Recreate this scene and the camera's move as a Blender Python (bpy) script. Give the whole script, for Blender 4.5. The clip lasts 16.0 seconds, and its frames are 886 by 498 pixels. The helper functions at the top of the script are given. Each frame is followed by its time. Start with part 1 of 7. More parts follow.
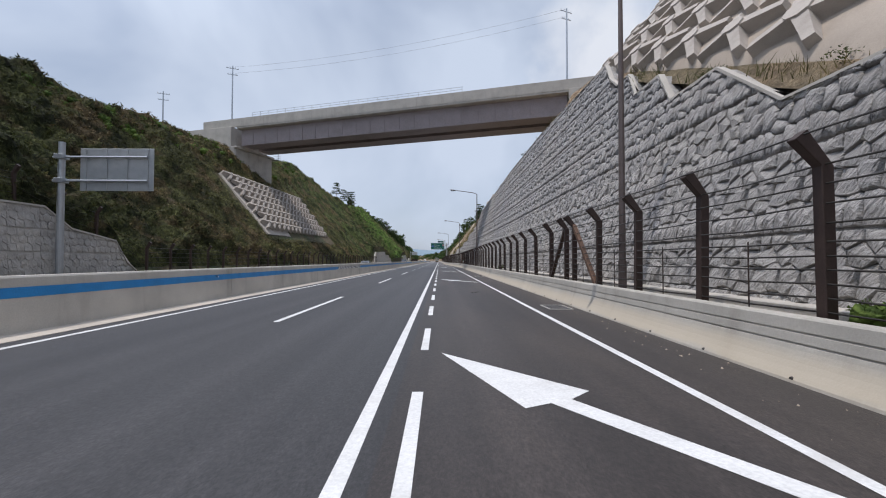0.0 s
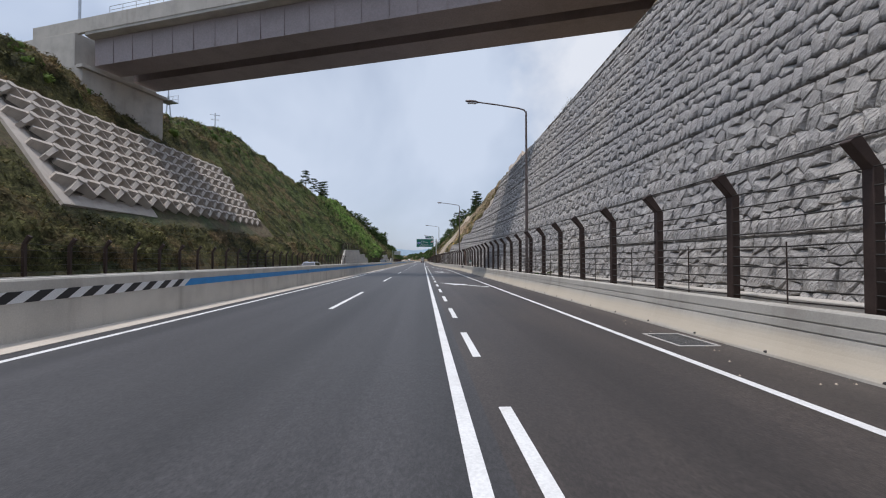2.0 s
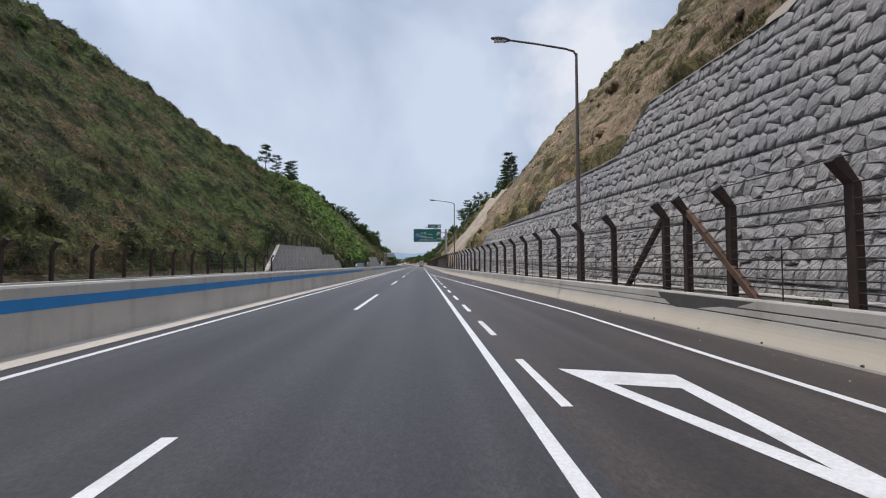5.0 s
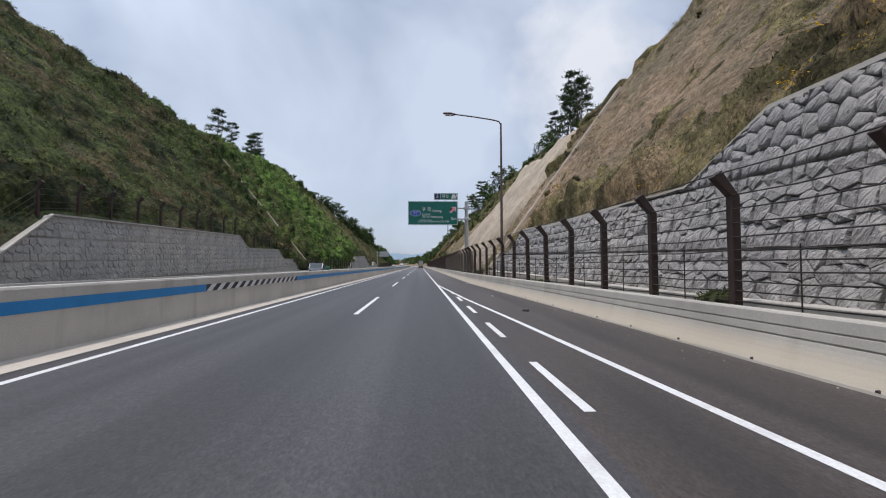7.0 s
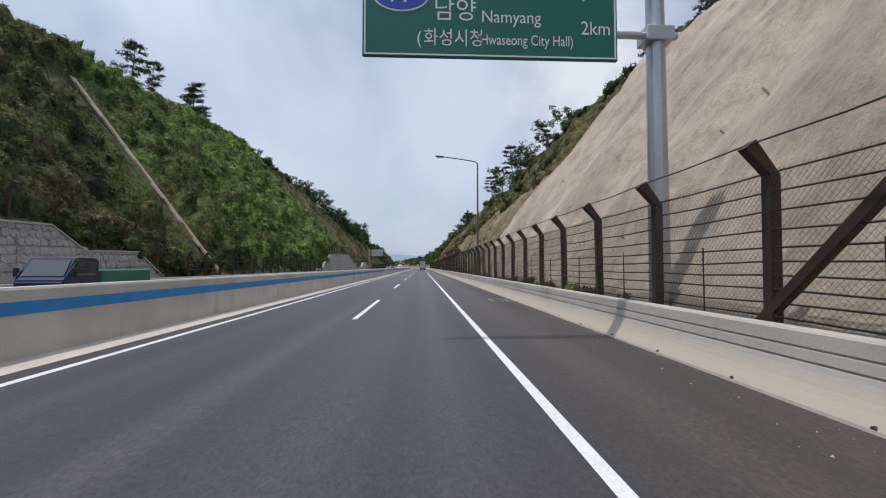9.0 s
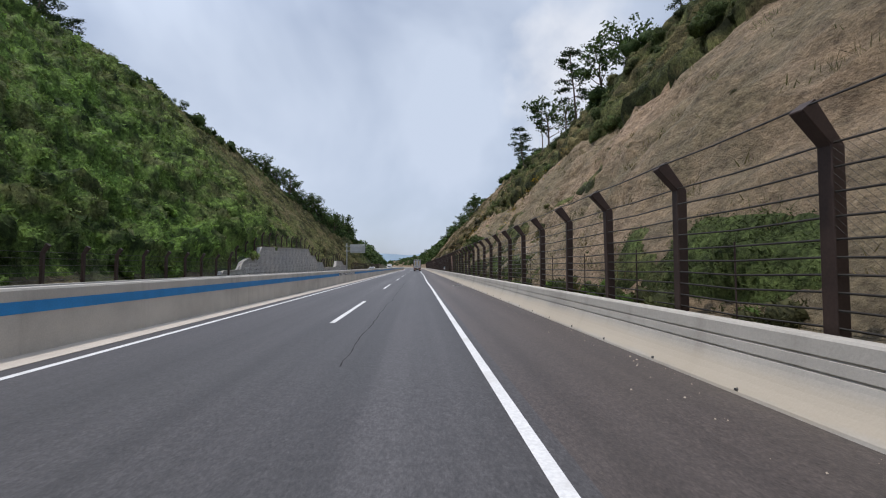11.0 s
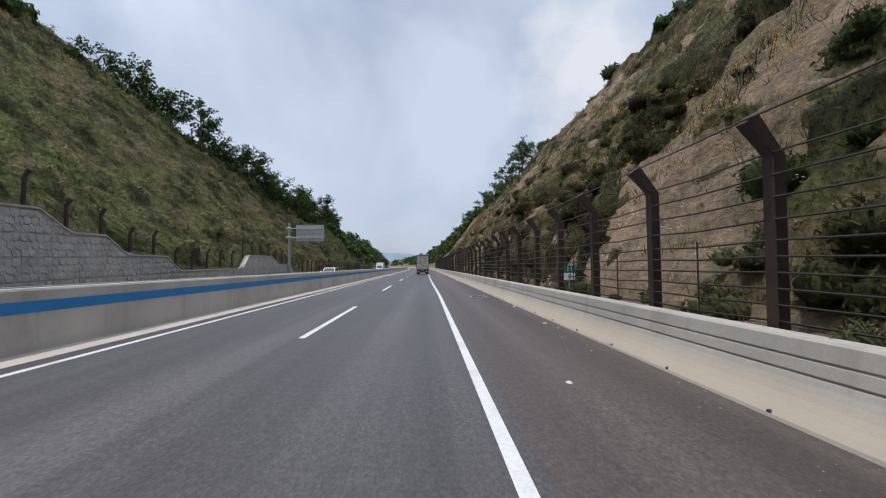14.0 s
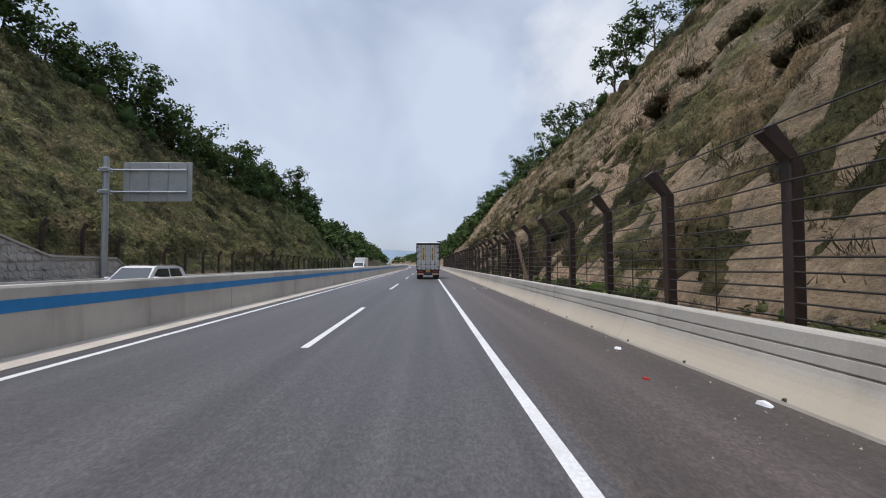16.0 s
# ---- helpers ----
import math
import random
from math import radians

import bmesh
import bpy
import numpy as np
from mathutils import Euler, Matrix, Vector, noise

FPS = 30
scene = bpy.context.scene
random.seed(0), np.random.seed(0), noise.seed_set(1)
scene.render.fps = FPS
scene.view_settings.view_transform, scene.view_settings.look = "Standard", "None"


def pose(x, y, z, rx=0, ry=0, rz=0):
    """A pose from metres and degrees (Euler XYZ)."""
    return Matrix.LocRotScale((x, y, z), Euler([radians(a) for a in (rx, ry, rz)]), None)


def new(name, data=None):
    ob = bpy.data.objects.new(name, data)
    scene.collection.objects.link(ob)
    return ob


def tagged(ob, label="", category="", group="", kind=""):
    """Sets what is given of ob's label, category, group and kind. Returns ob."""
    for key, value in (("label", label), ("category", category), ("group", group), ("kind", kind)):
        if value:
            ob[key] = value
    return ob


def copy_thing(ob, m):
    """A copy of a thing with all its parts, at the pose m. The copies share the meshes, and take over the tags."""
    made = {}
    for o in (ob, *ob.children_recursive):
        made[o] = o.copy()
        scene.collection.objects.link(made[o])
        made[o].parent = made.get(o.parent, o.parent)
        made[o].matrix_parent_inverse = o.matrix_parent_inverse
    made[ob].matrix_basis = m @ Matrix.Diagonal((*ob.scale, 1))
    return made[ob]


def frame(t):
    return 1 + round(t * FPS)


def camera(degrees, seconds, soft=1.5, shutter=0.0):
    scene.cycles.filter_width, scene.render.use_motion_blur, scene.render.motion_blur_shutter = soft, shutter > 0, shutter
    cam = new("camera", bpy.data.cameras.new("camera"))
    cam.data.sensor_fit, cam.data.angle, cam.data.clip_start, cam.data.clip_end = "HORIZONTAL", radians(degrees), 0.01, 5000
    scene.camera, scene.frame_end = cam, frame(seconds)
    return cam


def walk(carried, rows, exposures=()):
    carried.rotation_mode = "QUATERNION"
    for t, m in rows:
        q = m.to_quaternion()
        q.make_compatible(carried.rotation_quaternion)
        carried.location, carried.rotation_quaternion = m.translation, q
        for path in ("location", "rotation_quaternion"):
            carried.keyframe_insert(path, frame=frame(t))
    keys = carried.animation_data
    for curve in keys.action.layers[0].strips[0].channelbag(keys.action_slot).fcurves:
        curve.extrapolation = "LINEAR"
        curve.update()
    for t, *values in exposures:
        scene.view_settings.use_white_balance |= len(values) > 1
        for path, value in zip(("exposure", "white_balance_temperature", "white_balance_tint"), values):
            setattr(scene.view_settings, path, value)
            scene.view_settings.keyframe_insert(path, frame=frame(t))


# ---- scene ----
cam = camera(90.37, 16.0, soft=1.1)
PATH = [
    (0, pose(0.76, 0, 1.663, 91.48, -0.12, -0.49)),
    (0.5, pose(0.4, 9.05, 1.663, 91.50, -0.15, -1.0)),
    (1, pose(0.05, 18.17, 1.663, 91.50, -0.2, -1.31)),
    (1.5, pose(-0.2, 27.25, 1.663, 91.50, -0.05, -2.0)),
    (2, pose(-0.42, 36.54, 1.663, 91.50, 0.07, -2.54)),
    (2.5, pose(-0.58, 46.1, 1.663, 91.52, 0.08, -2.45)),
    (3, pose(-0.72, 55.89, 1.663, 91.56, 0.09, -1.84)),
    (3.5, pose(-0.87, 65.7, 1.663, 91.70, 0.05, -1.95)),
    (4, pose(-1, 75.47, 1.663, 91.83, 0.01, -2.49)),
    (6.5, pose(-1.36, 126.42, 1.663, 92.07, 0.3, -2.92)),
    (7, pose(-1.41, 136.75, 1.663, 92.10, 0.2, -2.95)),
    (7.5, pose(-1.45, 147.04, 1.663, 92.13, 0.15, -2.92)),
    (8, pose(-1.49, 157.3, 1.663, 92.20, 0.05, -2.9)),
    (8.5, pose(-1.51, 167.57, 1.663, 92.27, 0.01, -2.94)),
    (9, pose(-1.48, 177.8, 1.663, 92.30, 0.02, -2.75)),
    (9.5, pose(-1.44, 187.91, 1.663, 92.31, 0.03, -2.78)),
    (12, pose(-0.85, 239.28, 1.663, 92.22, 0.5, -3.57)),
    (12.5, pose(-0.8, 249.75, 1.663, 92.22, 0.53, -3.45)),
    (13, pose(-0.75, 260.3, 1.663, 92.22, 0.56, -3.1)),
    (13.5, pose(-0.72, 270.8, 1.663, 92.22, 0.6, -2.75)),
    (14, pose(-0.71, 281.35, 1.663, 92.21, 0.6, -2.38)),
    (14.5, pose(-0.8, 291.8, 1.663, 92.14, 0.5, -2.16)),
    (15, pose(-0.9, 302.2, 1.663, 92.07, 0.4, -2.05)),
    (15.5, pose(-1.02, 312.6, 1.663, 92.00, 0.3, -2.02)),
    (16, pose(-1.16, 322.97, 1.663, 91.93, 0.18, -1.99)),
]
walk(cam, PATH, [(0, 0.0, 6430, 13), (4.2, 0.02, 6430, 13), (6.5, 0.02, 6430, 13), (9.7, 0.0, 6430, 13), (12, 0.0, 6430, 13), (16, 0.0, 6430, 13)])

# ---- sky and sun ----
SUN_DIR = Vector((0.27, 0.08, -1.0)).normalized()
world = bpy.data.worlds.new("hazy_sky")
scene.world = world
world.use_nodes = True
wn, wl = world.node_tree.nodes, world.node_tree.links
wn.clear()
w_out = wn.new("ShaderNodeOutputWorld")
w_bg = wn.new("ShaderNodeBackground")
w_sky = wn.new("ShaderNodeTexSky")
w_sky.sky_type = "NISHITA"
w_sky.sun_disc = False
w_sky.sun_elevation = radians(74.5)
w_sky.sun_rotation = radians(-106.0)
w_sky.air_density, w_sky.dust_density, w_sky.ozone_density = 1.0, 2.0, 1.5
w_co = wn.new("ShaderNodeTexCoord")
w_map = wn.new("ShaderNodeMapping")
w_map.inputs["Scale"].default_value = (1.0, 1.0, 1.5)
w_map.inputs["Location"].default_value = (0.35, 0.1, 0.2)
w_noise = wn.new("ShaderNodeTexNoise")
w_noise.inputs["Scale"].default_value = 1.5
w_noise.inputs["Detail"].default_value = 5.0
w_noise.inputs["Roughness"].default_value = 0.5
w_noise.inputs["Distortion"].default_value = 0.4
w_ramp = wn.new("ShaderNodeValToRGB")
w_ramp.color_ramp.elements[0].position, w_ramp.color_ramp.elements[0].color = 0.38, (0.3, 0.3, 0.3, 1)
w_ramp.color_ramp.elements[1].position, w_ramp.color_ramp.elements[1].color = 0.64, (1, 1, 1, 1)
w_mix = wn.new("ShaderNodeMix")
w_mix.data_type = "RGBA"
CLOUD = (5.9, 6.8, 8.1, 1)
w_mix.inputs[7].default_value = CLOUD
wl.new(w_co.outputs["Generated"], w_map.inputs["Vector"])
wl.new(w_map.outputs["Vector"], w_noise.inputs["Vector"])
wl.new(w_noise.outputs["Fac"], w_ramp.inputs["Fac"])
wl.new(w_ramp.outputs["Color"], w_mix.inputs[0])
wl.new(w_sky.outputs["Color"], w_mix.inputs[6])
# one bank of cumulus low over the eastern hillside
w_dir = wn.new("ShaderNodeVectorMath")
w_dir.operation = "DOT_PRODUCT"
w_dir.inputs[1].default_value = Vector((0.335, 0.86, 0.37)).normalized()
wl.new(w_co.outputs["Generated"], w_dir.inputs[0])
w_puff = wn.new("ShaderNodeTexNoise")
w_puff.inputs["Scale"].default_value, w_puff.inputs["Detail"].default_value = 9.0, 7.0
wl.new(w_co.outputs["Generated"], w_puff.inputs["Vector"])
w_sum = wn.new("ShaderNodeMath")
w_sum.operation = "MULTIPLY_ADD"
w_sum.inputs[1].default_value = 0.035
wl.new(w_puff.outputs["Fac"], w_sum.inputs[0])
wl.new(w_dir.outputs["Value"], w_sum.inputs[2])
w_edge = wn.new("ShaderNodeMapRange")
w_edge.inputs["From Min"].default_value, w_edge.inputs["From Max"].default_value, w_edge.inputs["To Max"].default_value = 1.004, 1.018, 0.85
wl.new(w_sum.outputs["Value"], w_edge.inputs["Value"])
w_cum = wn.new("ShaderNodeMix")
w_cum.data_type = "RGBA"
w_cum.inputs[7].default_value = (8.0, 8.4, 8.9, 1)
wl.new(w_edge.outputs["Result"], w_cum.inputs[0])
wl.new(w_mix.outputs[2], w_cum.inputs[6])
# thin cloud glows round the sun, high overhead
w_sun = wn.new("ShaderNodeVectorMath")
w_sun.operation = "DOT_PRODUCT"
w_sun.inputs[1].default_value = -SUN_DIR
wl.new(w_co.outputs["Generated"], w_sun.inputs[0])
w_glow = wn.new("ShaderNodeMapRange")
w_glow.interpolation_type = "SMOOTHSTEP"
w_glow.inputs["From Min"].default_value, w_glow.inputs["From Max"].default_value = 0.38, 1.0
w_glow.inputs["To Min"].default_value, w_glow.inputs["To Max"].default_value = 1.0, 2.0
wl.new(w_sun.outputs["Value"], w_glow.inputs["Value"])
w_gain = wn.new("ShaderNodeVectorMath")
w_gain.operation = "SCALE"
wl.new(w_cum.outputs[2], w_gain.inputs[0])
wl.new(w_glow.outputs["Result"], w_gain.inputs["Scale"])
wl.new(w_gain.outputs["Vector"], w_bg.inputs["Color"])
w_bg.inputs["Strength"].default_value = 0.1
wl.new(w_bg.outputs["Background"], w_out.inputs["Surface"])

sun = new("sun", bpy.data.lights.new("sun", "SUN"))
sun.data.energy, sun.data.angle, sun.data.color = 2.4, radians(0.6), (1.0, 0.95, 0.88)
sun.matrix_world = SUN_DIR.to_track_quat("-Z", "Y").to_matrix().to_4x4()

# ---- materials ----
def mat(name, rough=0.8, metal=0.0):
    m = bpy.data.materials.new(name)
    m.use_nodes = True
    b = m.node_tree.nodes["Principled BSDF"]
    b.inputs["Roughness"].default_value, b.inputs["Metallic"].default_value = rough, metal
    return m, m.node_tree.nodes, m.node_tree.links, b


def noise_node(n, l, scale, detail=4.0, rough=0.55, vec=None, stretch=None):
    t = n.new("ShaderNodeTexNoise")
    t.inputs["Scale"].default_value, t.inputs["Detail"].default_value, t.inputs["Roughness"].default_value = scale, detail, rough
    if vec is None:
        vec = n.new("ShaderNodeTexCoord").outputs["Object"]
    if stretch:
        mp = n.new("ShaderNodeMapping")
        mp.inputs["Scale"].default_value = stretch
        l.new(vec, mp.inputs["Vector"])
        vec = mp.outputs["Vector"]
    l.new(vec, t.inputs["Vector"])
    return t.outputs["Fac"]


def ramp(n, l, fac, stops):
    r = n.new("ShaderNodeValToRGB")
    while len(r.color_ramp.elements) < len(stops):
        r.color_ramp.elements.new(0.5)
    for e, (p, c) in zip(r.color_ramp.elements, stops):
        e.position, e.color = p, (c[0], c[1], c[2], 1)
    l.new(fac, r.inputs["Fac"])
    return r.outputs["Color"]


def blend(n, l, fac, a, b, mode="MIX"):
    x = n.new("ShaderNodeMix")
    x.data_type, x.blend_type = "RGBA", mode
    for sock, v in ((x.inputs[0], fac), (x.inputs[6], a), (x.inputs[7], b)):
        if isinstance(v, (int, float)):
            sock.default_value = v
        elif isinstance(v, tuple):
            sock.default_value = (*v, 1)
        else:
            l.new(v, sock)
    return x.outputs[2]


def bump(n, l, b, fac, strength, dist):
    u = n.new("ShaderNodeBump")
    u.inputs["Strength"].default_value, u.inputs["Distance"].default_value = strength, dist
    l.new(fac, u.inputs["Height"])
    l.new(u.outputs["Normal"], b.inputs["Normal"])


def simple(name, c, rough=0.6, metal=0.0, var=0.15, scale=3.0, fine=40.0, relief=0.0, dirt=None):
    """Colour with broad and fine variation, and some relief."""
    m, n, l, b = mat(name, rough, metal)
    lo, hi = [max(0, v * (1 - var)) for v in c], [min(1, v * (1 + var)) for v in c]
    broad = ramp(n, l, noise_node(n, l, scale, 5), [(0.3, lo), (0.7, hi)])
    f = noise_node(n, l, fine, 3)
    col = blend(n, l, 0.25, broad, ramp(n, l, f, [(0.35, [v * 0.6 for v in c]), (0.65, [min(1, v * 1.3) for v in c])]))
    if dirt:
        d = ramp(n, l, noise_node(n, l, scale * 0.6, 6, 0.65), [(0.52, (0, 0, 0)), (0.72, (1, 1, 1))])
        col = blend(n, l, d, col, dirt)
    l.new(col, b.inputs["Base Color"])
    if relief:
        bump(n, l, b, f, 0.5, relief)
    return m


def asphalt(name, c, tint):
    m, n, l, b = mat(name, 0.58)
    co = n.new("ShaderNodeTexCoord").outputs["Object"]
    lanes = noise_node(n, l, 1.0, 3, 0.55, co, (1.0, 0.012, 1))
    patch = noise_node(n, l, 0.35, 5, 0.6, co, (1, 0.25, 1))
    grit = noise_node(n, l, 38.0, 3, 0.75, co, (1, 0.45, 1))
    grit2 = noise_node(n, l, 9.0, 4, 0.7, co)
    base = ramp(n, l, lanes, [(0.35, [v * 0.72 for v in c]), (0.5, c), (0.66, [v * 1.4 for v in c])])
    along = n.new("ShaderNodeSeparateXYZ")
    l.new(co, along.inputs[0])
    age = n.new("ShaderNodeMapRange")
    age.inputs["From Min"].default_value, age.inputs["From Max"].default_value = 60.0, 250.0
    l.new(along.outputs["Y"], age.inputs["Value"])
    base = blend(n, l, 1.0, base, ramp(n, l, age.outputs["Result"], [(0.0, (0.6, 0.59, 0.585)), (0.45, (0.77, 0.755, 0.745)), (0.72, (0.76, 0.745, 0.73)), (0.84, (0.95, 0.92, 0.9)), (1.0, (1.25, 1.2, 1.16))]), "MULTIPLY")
    base = blend(n, l, ramp(n, l, patch, [(0.45, (0, 0, 0)), (0.75, (0.55, 0.55, 0.55))]), base, tint)
    base = blend(n, l, 0.65, base, ramp(n, l, grit, [(0.3, (0.3, 0.3, 0.3)), (0.5, (0.95, 0.95, 0.95)), (0.7, (1.8, 1.8, 1.8))]), "MULTIPLY")
    base = blend(n, l, 0.45, base, ramp(n, l, grit2, [(0.3, (0.6, 0.6, 0.6)), (0.7, (1.35, 1.35, 1.35))]), "MULTIPLY")
    l.new(base, b.inputs["Base Color"])
    bump(n, l, b, grit, 0.5, 0.008)
    return m


def concrete(name, c, stain=(0.16, 0.13, 0.1), streak=True):
    m, n, l, b = mat(name, 0.85)
    co = n.new("ShaderNodeTexCoord").outputs["Object"]
    broad = noise_node(n, l, 0.5, 6, 0.6, co)
    fine = noise_node(n, l, 28.0, 4, 0.6, co)
    col = ramp(n, l, broad, [(0.3, [v * 0.82 for v in c]), (0.5, c), (0.7, [min(1, v * 1.12) for v in c])])
    col = blend(n, l, 0.3, col, ramp(n, l, fine, [(0.3, (0.7, 0.7, 0.7)), (0.7, (1.2, 1.2, 1.2))]), "MULTIPLY")
    if streak:
        st = noise_node(n, l, 1.0, 4, 0.6, co, (1.3, 1.3, 0.18))
        col = blend(n, l, ramp(n, l, st, [(0.55, (0, 0, 0)), (0.8, (0.45, 0.45, 0.45))]), col, stain)
    l.new(col, b.inputs["Base Color"])
    bump(n, l, b, fine, 0.25, 0.01)
    return m


def stone_face(name, c):
    m, n, l, b = mat(name, 0.9)
    co = n.new("ShaderNodeTexCoord").outputs["Object"]
    rnd = n.new("ShaderNodeObjectInfo").outputs["Random"]
    broad = noise_node(n, l, 1.3, 5, 0.6, co)
    fine = noise_node(n, l, 20.0, 5, 0.65, co)
    mp = n.new("ShaderNodeMapping")
    mp.inputs["Rotation"].default_value = (0.9, 0, 0)
    l.new(co, mp.inputs["Vector"])
    chisel = noise_node(n, l, 1.9, 4, 0.5, mp.outputs["Vector"], (1, 0.9, 3.6))
    big = noise_node(n, l, 0.12, 4, 0.6, n.new("ShaderNodeNewGeometry").outputs["Position"])
    col = ramp(n, l, broad, [(0.3, [v * 0.8 for v in c]), (0.7, [v * 1.15 for v in c])])
    col = blend(n, l, 0.5, col, ramp(n, l, fine, [(0.3, (0.6, 0.6, 0.6)), (0.7, (1.25, 1.25, 1.25))]), "MULTIPLY")
    col = blend(n, l, 0.6, col, ramp(n, l, big, [(0.35, (0.8, 0.82, 0.86)), (0.65, (1.1, 1.06, 1.0))]), "MULTIPLY")
    col = blend(n, l, 0.5, col, ramp(n, l, rnd, [(0.0, (0.86, 0.86, 0.88)), (1.0, (1.1, 1.08, 1.05))]), "MULTIPLY")
    l.new(col, b.inputs["Base Color"])
    add = n.new("ShaderNodeMath")
    add.operation = "MULTIPLY_ADD"
    add.inputs[1].default_value = 5.0
    mid = n.new("ShaderNodeMath")
    mid.operation = "SUBTRACT"
    mid.inputs[1].default_value = 0.5
    l.new(chisel, mid.inputs[0])
    fold = n.new("ShaderNodeMath")
    fold.operation = "ABSOLUTE"
    l.new(mid.outputs["Value"], fold.inputs[0])
    l.new(fold.outputs["Value"], add.inputs[0])
    l.new(fine, add.inputs[2])
    bump(n, l, b, add.outputs["Value"], 0.85, 0.06)
    return m


def slope_soil(name, soil, dry, green):
    m, n, l, b = mat(name, 0.95)
    co = n.new("ShaderNodeTexCoord").outputs["Object"]
    patch = noise_node(n, l, 0.09, 6, 0.62, co)
    mid = noise_node(n, l, 0.7, 6, 0.65, co)
    fine = noise_node(n, l, 7.0, 5, 0.7, co)
    col = ramp(n, l, mid, [(0.3, [v * 0.6 for v in soil]), (0.5, soil), (0.72, [min(1, v * 1.25) for v in soil])])
    col = blend(n, l, ramp(n, l, mid, [(0.42, (0, 0, 0)), (0.6, (1, 1, 1))]), col, dry)
    col = blend(n, l, ramp(n, l, patch, [(0.42, (0, 0, 0)), (0.58, (1, 1, 1))]), col, green)
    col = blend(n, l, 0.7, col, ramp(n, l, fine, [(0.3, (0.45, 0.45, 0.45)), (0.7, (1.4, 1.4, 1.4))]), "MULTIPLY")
    # Crevice shade is put into the colour: low spots of the bump go darker.
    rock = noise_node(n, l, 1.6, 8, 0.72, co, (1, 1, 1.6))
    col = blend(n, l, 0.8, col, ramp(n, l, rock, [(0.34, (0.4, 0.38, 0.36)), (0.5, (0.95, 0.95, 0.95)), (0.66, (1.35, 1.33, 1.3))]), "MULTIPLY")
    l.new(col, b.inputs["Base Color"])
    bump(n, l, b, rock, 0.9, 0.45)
    return m


def leaf(name, stops, patch_scale=0.06, patches=None):
    m, n, l, b = mat(name, 0.7)
    geo = n.new("ShaderNodeNewGeometry")
    co = geo.outputs["Position"]
    col = ramp(n, l, geo.outputs["Random Per Island"], stops)
    if patches:
        p = noise_node(n, l, patch_scale, 5, 0.6, co)
        col = blend(n, l, ramp(n, l, p, [(0.45, (0, 0, 0)), (0.6, (0.85, 0.85, 0.85))]), col, patches)
    mid = noise_node(n, l, 0.5, 4, 0.6, co)
    col = blend(n, l, 0.7, col, ramp(n, l, mid, [(0.3, (0.5, 0.52, 0.5)), (0.7, (1.45, 1.4, 1.35))]), "MULTIPLY")
    fine = noise_node(n, l, 7.0, 5, 0.75, co)
    col = blend(n, l, 0.7, col, ramp(n, l, fine, [(0.34, (0.5, 0.5, 0.5)), (0.64, (1.5, 1.5, 1.5))]), "MULTIPLY")
    bump(n, l, b, fine, 0.5, 0.08)
    l.new(col, b.inputs["Base Color"])
    b.inputs["Specular IOR Level"].default_value = 0.2
    tr = n.new("ShaderNodeBsdfTranslucent")
    l.new(col, tr.inputs["Color"])
    mx = n.new("ShaderNodeMixShader")
    mx.inputs[0].default_value = 0.35
    l.new(b.outputs["BSDF"], mx.inputs[1])
    l.new(tr.outputs["BSDF"], mx.inputs[2])
    l.new(mx.outputs["Shader"], n["Material Output"].inputs["Surface"])
    return m


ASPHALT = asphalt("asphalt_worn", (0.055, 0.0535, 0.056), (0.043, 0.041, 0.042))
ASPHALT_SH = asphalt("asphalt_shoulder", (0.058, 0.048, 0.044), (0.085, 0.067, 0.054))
PAINT = simple("white_road_paint", (0.64, 0.64, 0.63), 0.6, 0, 0.08, 1.5, 30, 0.003, (0.5, 0.49, 0.47))
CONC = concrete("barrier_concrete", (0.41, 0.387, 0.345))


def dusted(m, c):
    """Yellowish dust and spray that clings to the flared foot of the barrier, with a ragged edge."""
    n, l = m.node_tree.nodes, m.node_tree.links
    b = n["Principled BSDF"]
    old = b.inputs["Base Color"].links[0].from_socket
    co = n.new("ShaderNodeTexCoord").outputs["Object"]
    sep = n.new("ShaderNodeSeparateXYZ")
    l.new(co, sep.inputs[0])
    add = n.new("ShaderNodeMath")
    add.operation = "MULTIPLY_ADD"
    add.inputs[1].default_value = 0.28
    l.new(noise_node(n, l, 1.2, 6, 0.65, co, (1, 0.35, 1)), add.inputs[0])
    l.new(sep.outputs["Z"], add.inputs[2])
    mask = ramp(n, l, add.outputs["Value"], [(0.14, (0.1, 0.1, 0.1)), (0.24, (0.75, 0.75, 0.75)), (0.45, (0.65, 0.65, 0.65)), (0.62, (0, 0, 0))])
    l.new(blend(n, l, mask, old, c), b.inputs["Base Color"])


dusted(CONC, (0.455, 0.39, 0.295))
CONC_G = concrete("median_concrete", (0.56, 0.53, 0.475))
LEDGE = concrete("ledge_concrete", (0.48, 0.43, 0.37), streak=False)
GROOVE = simple("groove_dark", (0.07, 0.065, 0.06), 0.9)
BLUE = simple("blue_band_paint", (0.02, 0.25, 0.6), 0.5, 0, 0.12, 2)
BLACK = simple("black_paint", (0.02, 0.02, 0.022), 0.5)
WHITE = simple("white_paint", (0.75, 0.76, 0.76), 0.5, 0, 0.06, 2)
STONE = stone_face("stone_faced_concrete", (0.385, 0.373, 0.36))
STONE_L = stone_face("pale_stone_block", (0.56, 0.535, 0.5))
CAPST = concrete("wall_cap_concrete", (0.44, 0.41, 0.365), streak=False)
RUST = simple("brown_fence_steel", (0.05, 0.031, 0.025), 0.6, 0.3, 0.3, 2.0, 30)
